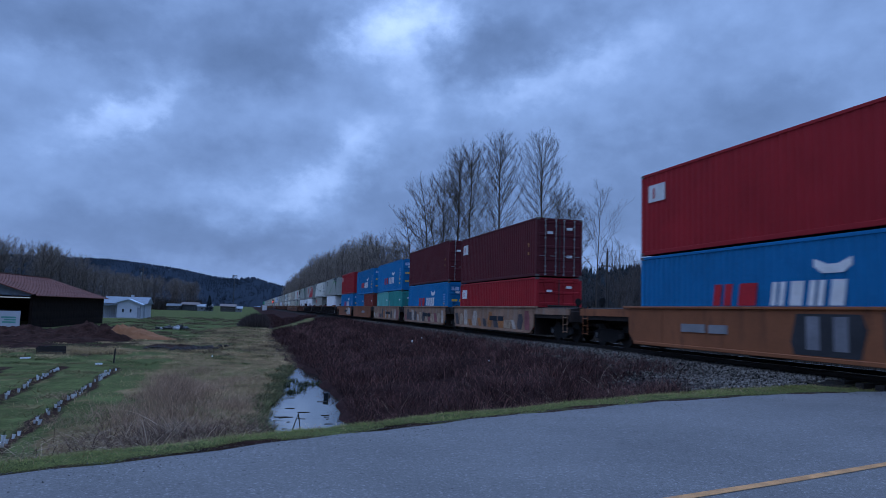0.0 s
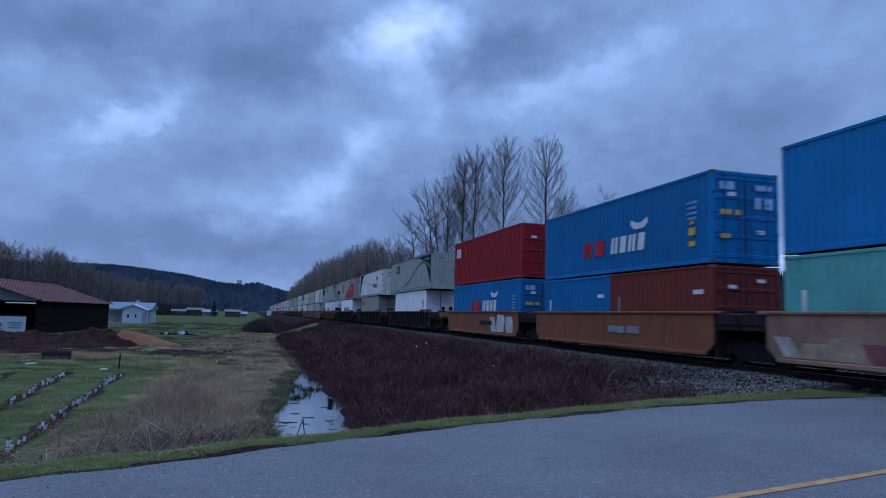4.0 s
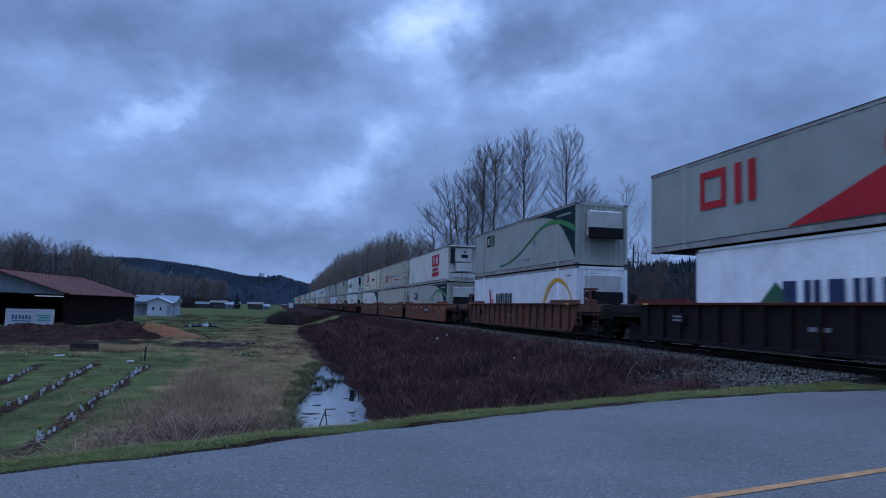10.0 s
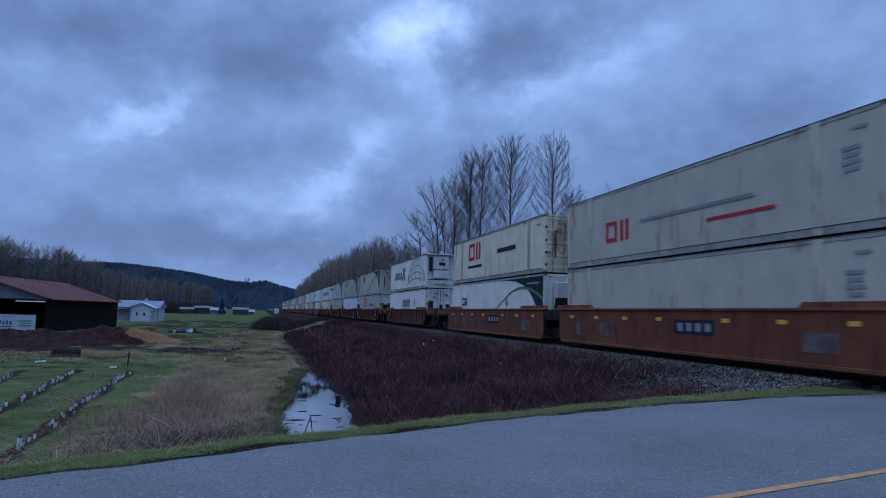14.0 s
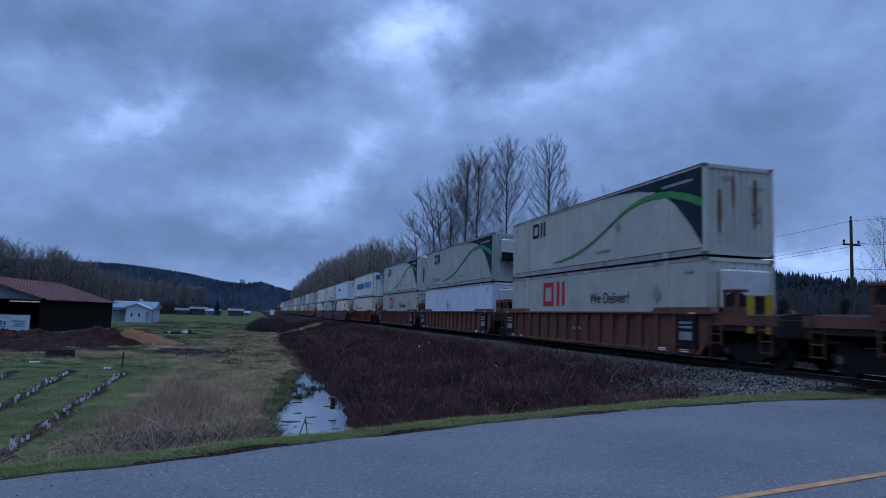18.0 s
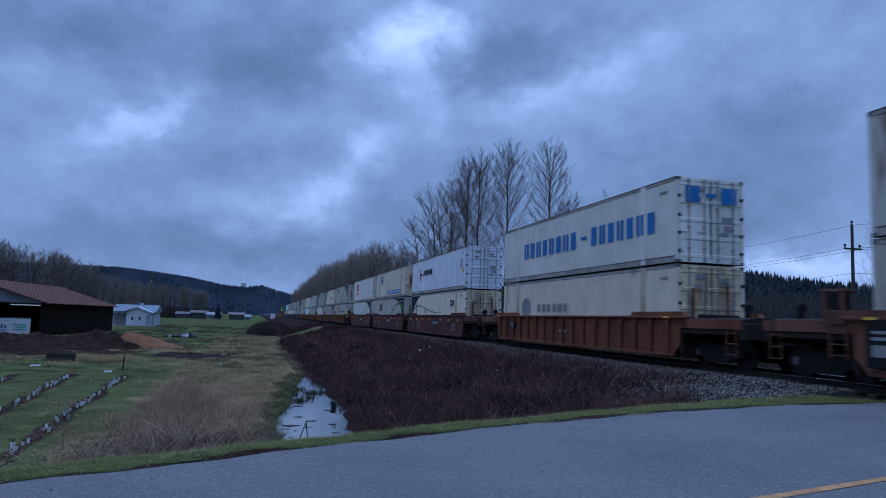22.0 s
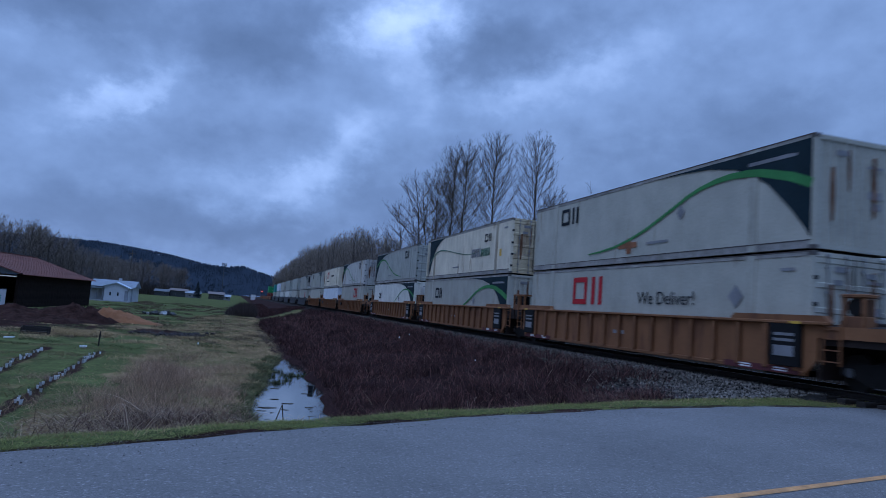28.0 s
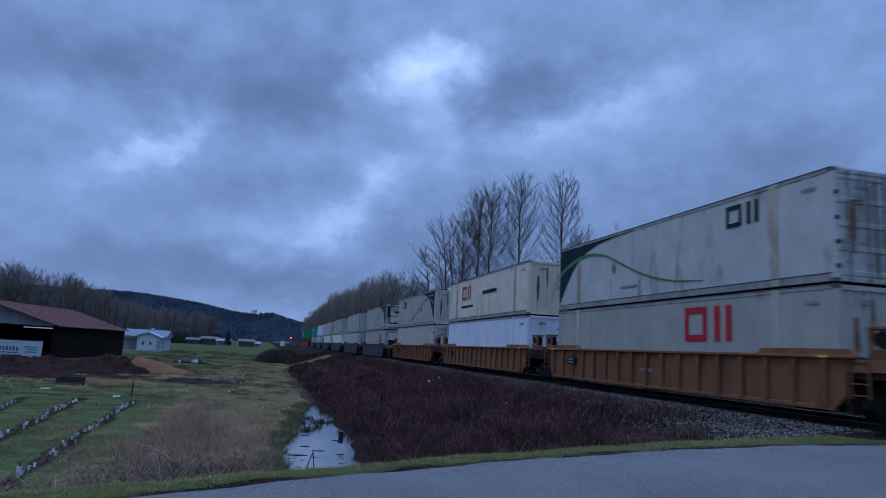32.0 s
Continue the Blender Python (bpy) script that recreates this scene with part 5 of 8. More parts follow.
        decal(u, 53, "ring_mark", stroke([(p[0] + (p[0] - a) * -0.28, 1.85 + (p[1] - 1.85) * 0.72) for p in ring], 0.06), WHITE_MARK, lift=0.007)
        decal(u, 53, "ring_bar", [bar(a, 1.55 + 0.18 * k, 0.5, 0.2)], RED_LOGO, lift=0.007)
    word_bars(l, 40, 3.05, 1.0, 0.75, 7, mat("dark_blue_paint", (0.015, 0.03, 0.09), 0.5), w=0.62)
    decal(l, 40, "emblem", [[(7.8, 1.0), (9.4, 1.0), (8.6, 1.75)]], mat("green_emblem_paint", (0.03, 0.12, 0.06), 0.5), "green painted triangle emblem")
    # 9
    u, l = pair(190.38, 53, GREY, 53, BRIGHT, "genset", "genset", gw, "white container with an amber painted arc")
    swoosh(u), mark_dark(u)
    word_bars(l, 53, 8.5, 1.15, 0.62, 7, DARK_MARK, w=0.34)
    decal(l, 53, "emblem", [bar(12.55, 1.0, 0.28, 1.0, 0.12), bar(12.15, 1.0, 0.26, 0.45, -0.1)], RED_LOGO, "small red painted emblem")
    decal(l, 53, "painted_arc", stroke([(2.05 + 1.85 * math.cos(q), 0.4 + 1.9 * math.sin(q)) for q in np.linspace(0.05, 3.05, 18)], [0.10 + 0.012 * k for k in range(18)][::-1]), ORANGE_LOGO, "amber painted arc")
    # 10, 11, 12
    u, l = pair(214.25, 53, WHITE, 53, PALE, "reefer", "genset", "white refrigerated container with a red painted badge", gw)
    decal(u, 53, "badge", [bar(4.4, 1.45, 2.6, 0.96)], RED_LOGO, "red painted badge")
    decal(u, 53, "badge_foot", [bar(4.4, 0.58, 2.6, 0.34)], RED_LOGO, "red painted foot of the badge")
    for q in (5.25, 4.85, 3.95, 3.55):
        decal(u, 53, "badge_bar", [bar(q, 1.58, 0.17, 0.68)], WHITE_MARK, lift=0.004)
    word_bars(u, 53, 3.3, 1.02, 0.28, 8, RED_LOGO, w=0.22)
    swoosh(l), mark_dark(l, 12.25, 1.55, 0.66)
    u, l = pair(233.37, 53, CREAM_DULL, 53, CREAM_DULL, "door", "door", "cream container with rust stains and a red emblem", "plain cream container with a diamond mark")
    emblem(u, 53, 11.75, 0.85, 0.8, RED_LOGO)
    decal(u, 53, "slogan_line", [bar(7.2, 1.38, 5.9, 0.12)], GREY_MARK), decal(u, 53, "slogan_line", [bar(4.9, 0.93, 2.9, 0.1)], RED_LOGO)
    small_marks(u, 53), small_marks(l, 53)
    u, l = pair(252.14, 53, CREAM, 53, WHITE, "door", "genset", "cream container with a red emblem", "white container with a green swinging line")
    emblem(u, 53, 11.2, 1.4, 1.1, RED_LOGO), decal(u, 53, "slogan_line", [bar(5.4, 1.5, 3.0, 0.25)], DARK_MARK), decal(u, 53, "slogan_line", [bar(11.2, 0.9, 2.9, 0.16)], DARK_MARK)
    swoosh(l, False, GREEN_DULL, 0.5), mark_dark(l, 13.2, 1.4, 0.5)
    # 13
    u, l = pair(276.78, 53, WHITE, 53, WHITE, "reefer", "door", "white container with dark green bars and globe lines", "white container with grey bars")
    word_bars(u, 53, 10.1, 1.15, 0.72, 4, mat("dark_green_paint", (0.015, 0.12, 0.10), 0.5), w=0.72, lean=-0.12)
    decal(u, 53, "emblem", [[(8.5, 0.95), (9.0, 0.95), (10.0, 2.2), (9.5, 2.2)], [(9.9, 0.95), (10.4, 0.95), (9.0, 2.2), (8.5, 2.2)]], mat("dark_green_paint", (0.015, 0.12, 0.10), 0.5), "dark green crossed bars")
    globe = mat("dark_green_paint", (0.015, 0.12, 0.10), 0.5)
    for k in (0.5, 1.1, 1.7, 2.3):
        decal(u, 53, "globe_line", stroke([(3.9 + 3.4 * math.cos(q), 0.45 + k * math.sin(q)) for q in np.linspace(0.1, 3.04, 15)], 0.06), globe)
    for k in (-1.6, 0.2, 2.0):
        decal(u, 53, "globe_line", stroke([(3.9 + k * math.cos(q), 0.3 + 2.3 * math.sin(q)) for q in np.linspace(0.1, 1.7, 10)], 0.05), globe)
    word_bars(l, 53, 6.0, 1.37, 0.7, 8, GREY_MARK, w=0.35)
    decal(l, 53, "underline", [bar(7.8, 1.15, 3.6, 0.07)], GREEN_DULL)
    decal(l, 53, "diamond_mark", [[(4.1, 1.4), (4.4, 1.74), (4.1, 2.1), (3.8, 1.74)]], GREY_MARK)
    # 14, 15, 16
    u, l = pair(300.1, 53, PALE, 53, PALE, "plain", "genset", gw, "white container with a red emblem and a slogan")
    swoosh(u), mark_dark(u), deliver(l)
    u, l = pair(319.65, 53, GREY, 53, ICE, "genset", "genset", gw, "plain ice-blue plated container in a well")
    swoosh(u), mark_dark(u), text_line(u, 53, "We Deliver", 14.2, 0.5, 0.4, GREY_MARK)
    decal(l, 53, "diamond_mark", [[(9.4, 1.2), (9.75, 1.55), (9.4, 1.9), (9.05, 1.55)]], GREY_MARK)
    u, l = pair(339.13, 53, RUSTY, 53, PALE, "plain", "door", "rust-spotted white container with a green swinging line", "dirty white container with a red emblem and a slogan")
    swoosh(u, False, GREEN, 0.7), mark_dark(u), deliver(l)
    # 17
    u, l = pair(362.54, 53, WHITE, 53, CREAM, "door", "door", "white container with tall blue bars", "cream container with a round grey emblem")
    word_bars(u, 53, 1.2, 1.12, 0.76, 7, BLUE_LOGO, w=0.56), word_bars(u, 53, 7.25, 1.12, 0.76, 8, BLUE_LOGO, w=0.61)
    decal(u, 53, "hyphen", [bar(6.65, 1.45, 0.5, 0.14)], BLUE_LOGO)
    y = -16.15 / 2
    for q in ((-1.0, -0.45, 2.05, 2.6), (-0.2, 0.2, 2.25, 2.38), (0.4, 1.0, 2.05, 2.6)):
        part("door_bar", boxes((q[0], q[1], y - 0.036, y - 0.03, q[2], q[3])), BLUE_LOGO, u, "blue painted bar on the doors")
    word_bars(l, 53, 8.1, 1.35, 0.36, 6, GREY_MARK, w=0.46)
    decal(l, 53, "emblem", [[(12.9 + 0.6 * math.cos(q), 1.55 + 0.5 * math.sin(q)) for q in np.linspace(0, 6.28, 15)[:-1]]], GREY_MARK, "round grey painted emblem")
    # 18, 19, 20
    u, l = pair(386.13, 53, ICE, 53, CREAM, "door", "door", "pale blue-white container with a red emblem and grey bars", "cream-white container with a dark corner and a thin line")
    decal(u, 53, "emblem", [bar(13.1, 1.1, 0.22, 1.1, 0.1), bar(12.65, 1.5, 0.6, 0.22, 0.15)], RED_LOGO, "small red painted emblem")
    word_bars(u, 53, 9.0, 1.5, 0.42, 7, DARK_MARK, w=0.34)
    decal(u, 53, "warning_plate", [bar(0.5, 1.1, 0.3, 0.38)], YELLOW)
    swoosh(l, True, GREEN_DULL, 0.4), emblem(l, 53, 3.0, 1.8, 0.42, DARK_MARK)
    small_marks(u, 53)
    u, l = pair(405.4, 53, CREAM, 53, PALE, "door", "plain", "cream container with rusty doors and blue bars", gw)
    decal(u, 53, "emblem", [bar(12.95, 1.65, 0.2, 0.82), bar(11.75, 1.65, 0.2, 0.82), bar(12.35, 1.65, 1.0, 0.16), bar(12.35, 1.98, 1.0, 0.14), bar(12.35, 2.31, 1.0, 0.16)], BLUE_LOGO, "blue painted frame emblem")
    decal(u, 53, "slogan_line", [bar(5.5, 0.42, 6.9, 0.34)], BLUE_LOGO), decal(u, 53, "slogan_inner", [bar(5.5, 0.54, 6.3, 0.1)], WHITE_MARK, lift=0.004)
    small_marks(u, 53), swoosh(l), mark_dark(l, 12.5, 1.62)
    u, l = pair(424.4, 53, WHITE, 53, WHITE, "door", "genset", "white container with a red painted badge", "white container with a green swinging line")
    decal(u, 53, "badge", [bar(12.6, 1.5, 1.4, 0.85)], RED_LOGO, "red painted badge"), decal(u, 53, "badge_bar", [bar(12.6, 0.95, 1.6, 0.25)], RED_LOGO)
    swoosh(l, False, GREEN_DULL, 0.6)
    # 21, 22, 23
    u, l = pair(448.07, 53, PALE, 53, PALE, "plain", "door", gw, "dirty white container with a red emblem and a slogan")
    swoosh(u), mark_dark(u), deliver(l)
    decal(u, 53, "rust_patch", [bar(8.2, 0.55, 1.2, 0.2), bar(8.1, 0.35, 0.3, 0.55)], mat("rust", (0.25, 0.10, 0.05), 0.9, var=0.4))
    u, l = pair(467.21, 53, CREAM, 53, PALE, "door", "plain", "cream-white container with a thin dark line", gw, rear=True)
    swoosh(u, True, GREEN_DULL, 0.35, False, 0.72), emblem(u, 53, 3.4, 1.9, 0.45, DARK_MARK), word_bars(u, 53, 3.0, 1.1, 0.45, 5, GREEN_DULL, w=0.24), word_bars(u, 53, 4.5, 1.1, 0.5, 5, GREY_MARK, w=0.26)
    swoosh(l), mark_dark(l, 12.4, 1.6)
    decal(u, 53, "warning_plate", [bar(1.4, 0.95, 0.3, 0.4)], YELLOW)
    u, l = pair(486.46, 53, GREY, 53, WHITE, "door", "genset", gw, "white container with a green swinging line")
    swoosh(u, True, GREEN, 0.7), emblem(u, 53, 3.3, 1.95, 0.62, DARK_MARK)
    swoosh(l, False, GREEN, 0.5), mark_dark(l, 13.2, 1.5, 0.5)
    # 24, 25, 26
    u, l = pair(509.4, 53, RUSTY, 53, PALE, "door", "plain", "rust-stained grey-white container with a green line", "grey-white container with a large red emblem")
    swoosh(u, True, GREEN, 0.6), emblem(u, 53, 3.27, 1.95, 0.66, DARK_MARK)
    emblem(l, 53, 4.9, 1.5, 1.08, RED_LOGO)
    u, l = pair(529.58, 53, CREAM, 53, ICE, "plain", "plain", "cream rust-stained container with a red emblem", "plain ice-blue plated container in a well")
    emblem(u, 53, 11.6, 1.45, 0.95, RED_LOGO), decal(u, 53, "slogan_line", [bar(6.6, 1.6, 2.8, 0.22)], DARK_MARK), decal(u, 53, "slogan_line", [bar(11.4, 0.9, 2.8, 0.14)], DARK_MARK)
    u, l = pair(550.63, 53, PALE, 53, PALE, "plain", "door", gw, "plain grey-white plated container in a well")
    swoosh(u, False, GREEN_DULL, 0.6), mark_dark(u)
    # rear of the train
    rear = [(575.04, BEIGE, PALE, "reefer"), (599.25, GREY, PALE, "door"), (624.24, GREY, WHITE, "door"), (648.75, PALE, WHITE, "door"), (673.73, ICE, PALE, "door"), (698.72, TEAL, PALE, "door")]
    for k, (far, a, b, lead) in enumerate(rear):
        u, l = pair(far, 53 if a is not TEAL else 40, a, 53 if a is not TEAL else 40, b, lead, "genset" if lead == "reefer" else "door", "grey plated container of the rear cars" if a is not TEAL else "teal corrugated steel container", "pale plated container of the rear cars")
        if k == 0:
            swoosh(u, False, GREEN_DULL, 0.5), emblem(l, 53, 3.0, 1.4, 0.9, RED_LOGO)
        place(well_car(53, 25.4, CAR_GREY, "deep", label="dark grey smooth-sided well car"), far - 8.1)
    for k, (far, a) in enumerate([(731.39, None), (756.38, LEAF), (781.36, None), (806.35, None), (831.34, None), (856.32, None)]):
        place(well_car(53, 25.4, CAR_ORANGE, "deep", label="orange smooth-sided well car"), far - 8.1)
        if a:
            u, l = pair(far, 40, a, 40, BROWNC, "door", "door", "bright green corrugated steel container", "brown corrugated steel container")
            decal(u, 40, "emblem", [bar(9.5, 0.9, 1.6, 1.2)], WHITE_MARK, "white painted emblem")
    # wells under the pairs 6 to 26: rear end, paint, style, leading and trailing ends free
    wells = [(124.9, CAR_BLACK, "ribbed", 1, 1, 22.3), (146.28, CAR_BLACK, "ribbed", 1, 1, 22.3), (167.87, CAR_BLACK, "ribbed", 1, 1, 22.8), (190.38, CAR_BROWN, "ribbed", 1, 1, 23.0),
             (214.25, CAR_RED, "deep", 1, 0, 20.2), (233.37, CAR_RED, "deep", 0, 0, 20.0), (252.14, CAR_RED, "deep", 0, 1, 20.0), (276.78, CAR_BROWN, "ribbed", 1, 1, 23.4),
             (300.1, CAR_BROWN, "ribbed", 1, 0, 20.5), (319.65, CAR_BROWN, "ribbed", 0, 0, 20.4), (339.13, CAR_BROWN, "ribbed", 0, 1, 20.5), (362.54, CAR_RED, "ribbed", 1, 1, 23.4),
             (386.13, CAR_WINE, "deep", 1, 0, 20.3), (405.4, CAR_WINE, "deep", 0, 0, 20.0), (424.4, CAR_WINE, "deep", 0, 1, 20.0),
             (448.07, CAR_YELLOW, "ribbed", 1, 0, 20.3), (467.21, CAR_YELLOW, "ribbed", 0, 0, 20.1), (486.46, CAR_YELLOW, "ribbed", 0, 1, 20.3),
             (509.4, CAR_YELLOW, "ribbed", 1, 0, 20.6), (529.58, CAR_YELLOW, "ribbed", 0, 0, 21.0), (550.63, CAR_YELLOW, "ribbed", 0, 1, 21.0)]
    words = {CAR_BLACK: "sooty black ribbed well car", CAR_BROWN: "rusty brown ribbed well car", CAR_RED: "rust-red smooth-sided well car", CAR_WINE: "dark wine-red smooth-sided well car", CAR_YELLOW: "faded yellow-orange ribbed well car"}
    joints = [105.7] + [(wells[k][0] + wells[k + 1][0] - 16.15) / 2 for k in range(len(wells) - 1)] + [555.14]
    for k, (far, paint, style, a, b, unit) in enumerate(wells):
        car = well_car(53, unit, paint, style, front=bool(a), back=True, label=words[paint].replace("smooth-sided", style if style == "ribbed" else "smooth-sided"), ends=(bool(a), bool(b)), ext=(far - 8.08 - joints[k], joints[k + 1] - far + 8.08))
        place(car, far - 8.08)
        if style == "deep":
            for y in (-7.2, -5.0, -2.8, 0.6, 2.8, 5.0, 7.2):
                put("reflector", cached("flat_reflector", lambda bm: bm_box(bm, -1.512, -1.504, -0.17, 0.17, 1.12, 1.24), YELLOW), car, (0, y, 0), "small yellow reflective strip")
            put("name_plate", cached("name_plate", lambda bm: bm_box(bm, -1.514, -1.504, -1.0, 1.0, 0.72, 1.18), DARK_MARK), car, (0, -1.3, 0), "dark painted plate")
            for k in range(4):
                put("plate_bar", cached("plate_bar", lambda bm: bm_box(bm, -1.52, -1.515, -0.14, 0.14, 0.82, 1.08), GREY_MARK), car, (0, -2.0 + 0.46 * k, 0))
            for y, w in ((-6.2, 1.1), (4.1, 1.3), (6.4, 0.8)):
                part("worn_patch", boxes((-1.512, -1.504, y - w / 2, y + w / 2, 0.45, 0.95)), mat("worn_primer", (0.11, 0.085, 0.080), 0.85, var=0.5, scale=2.5, dirt=(0.07, 0.03, 0.025), dirt_amt=0.7), car, "worn grey patch of primer")
        else:
            marked = (paint is CAR_YELLOW and far < 500) or (paint is CAR_BROWN and 295 < far < 345)
            for yp in (() if marked else (5.6,)):
                put("panel_plate", cached("panel_plate", lambda bm: bm_box(bm, -1.628, -1.50, 0, 0.75, 0.86, 1.16, bev=0.01), BLACK), car, (0, yp, 0), "black plate with unreadable markings")
                for z in (0.93, 1.05):
                    put("panel_bar", cached("panel_bar", lambda bm: bm_box(bm, -1.634, -1.628, 0.12, 0.6, 0, 0.06), GREY_MARK), car, (0, yp, z))
            part("panel_text", boxes((-1.512, -1.502, -0.25, 0.45, 0.8, 0.92)), GREY_MARK, car)
            if marked:
                for s in (-1, 1):
                    y = s * 7.55
                    put("end_plate", cached("end_plate", lambda bm: bm_box(bm, -1.626, -1.5, -0.48, 0.48, 0.42, 1.46, bev=0.01), BLACK), car, (0, y, 0), "black end panel with unreadable markings")
                    put("end_plate_bar", cached("end_plate_bar", lambda bm: [bm_box(bm, -1.632, -1.626, -0.32, 0.32, z, z + h) for z, h in ((1.16, 0.07), (1.02, 0.07), (0.66, 0.26))], GREY_MARK), car, (0, y, 0), "grey bars of unreadable markings")
                    put("sill_patch", cached("sill_patch", lambda bm: bm_box(bm, -1.562, -1.548, -1.3, 1.3, 0.24, 0.40), mat("dull_maroon_patch", (0.09, 0.018, 0.02), 0.7, var=0.3)), car, (0, s * 6.7, 0), "dull maroon patch on the sill")
                    put("sill_bar", cached("sill_bar", lambda bm: [bm_box(bm, -1.566, -1.562, a, a + 0.4, z, z + 0.035) for a in (-0.9, 0.3) for z in (0.28, 0.34)], WHITE_MARK), car, (0, s * 6.7, 0))


build_train()


# ---- trees ----
BARK = mat("grey_brown_bark", (0.095, 0.076, 0.062), 0.95, var=0.35, scale=2.0, fine=12.0)
TWIG = mat("bare_twigs", (0.085, 0.066, 0.056), 0.95, var=0.3, scale=0.6, fine=6.0)
BARK_DARK = mat("dark_bark", (0.045, 0.038, 0.034), 0.95, var=0.35, scale=2.0, fine=12.0)


def grow(seed, height, width, stems=1, spread=0.1, limbs=40, subs=9, twigs=5, rad=0.2, first=0.15, fine=0.009):
    """Segments of a bare tree with rising limbs: (from, to, radius, radius, level)."""
    r = random.Random(seed)
    segs = []

    def shoot(p, d, length, ra, rb, level, n, rise, shake):
        pts, dirs = [p], [d]
        for i in range(n):
            d = (d + Vector((r.gauss(0, shake), r.gauss(0, shake), r.gauss(0, shake * 0.5) + rise))).normalized()
            q = pts[-1] + d * (length / n)
            segs.append((pts[-1], q, ra + (rb - ra) * i / n, ra + (rb - ra) * (i + 1) / n, level))
            pts.append(q)
            dirs.append(d)
        return pts, dirs

    def at(pts, dirs, k):
        f = k * (len(pts) - 1)
        i = min(int(f), len(pts) - 2)
        return pts[i].lerp(pts[i + 1], f - i), dirs[i + 1]

    def aside(d, a, turn):
        u = d.orthogonal().normalized()
        v = d.cross(u)
        return (d * math.cos(a) + (u * math.cos(turn) + v * math.sin(turn)) * math.sin(a)).normalized()

    for s in range(stems):
        turn0 = 6.283 * s / stems + r.random()
        lean = spread * r.uniform(0.6, 1.2) if stems > 1 else r.uniform(0, 0.03)
        d = Vector((math.cos(turn0) * lean, math.sin(turn0) * lean, 1)).normalized()
        p = Vector((math.cos(turn0), math.sin(turn0), 0)) * (0.35 if stems > 1 else 0)
        h = height * (1.0 if s == 0 else r.uniform(0.78, 0.97))
        trunk, td = shoot(p, d, h, rad, fine * 1.6, 0, 14, 0.012 * stems, 0.016)
        turn = r.random() * 6.28
        for i in range(limbs):
            k = first + (0.97 - first) * (i + r.random()) / limbs
            q, dd = at(trunk, td, k)
            turn += 2.4 + r.gauss(0, 0.4)
            rel = (k - first) / (1 - first)
            shape = (0.55 + 0.45 * math.sin(min(rel / 0.42, 1) * 1.571)) * (1 - 0.72 * max(0, rel - 0.42) / 0.58)
            ln = width * 0.5 / (0.42 * (1 + 0.25 * (stems - 1))) * shape * r.uniform(0.6, 1.15)
            a = (0.92 - 0.35 * rel) * r.uniform(0.75, 1.25)
            lr = max(rad * (1 - 0.93 * k) * r.uniform(0.32, 0.5), fine * 1.5)
            limb, ld = shoot(q, aside(Vector((0, 0, 1)), a, turn), ln, lr, fine, 1, 6, 0.055, 0.035)
            for j in range(subs):
                m = 0.12 + 0.88 * (j + r.random()) / subs
                q2, d2 = at(limb, ld, m)
                l2 = (0.32 * ln * (1.15 - 0.6 * m) + 0.35) * r.uniform(0.6, 1.2)
                sub, sd = shoot(q2, aside(d2, r.uniform(0.4, 0.75), r.random() * 6.28), l2, max(lr * 0.4 * (1 - 0.6 * m), fine), fine * 0.7, 2, 3, 0.09, 0.035)
                for w in range(twigs):
                    q3, d3 = at(sub, sd, 0.15 + 0.85 * (w + r.random()) / twigs)
                    shoot(q3, aside(d3, r.uniform(0.35, 0.8), r.random() * 6.28), l2 * r.uniform(0.25, 0.55) + 0.15, fine * 0.7, fine * 0.4, 3, 2, 0.08, 0.03)
    return segs


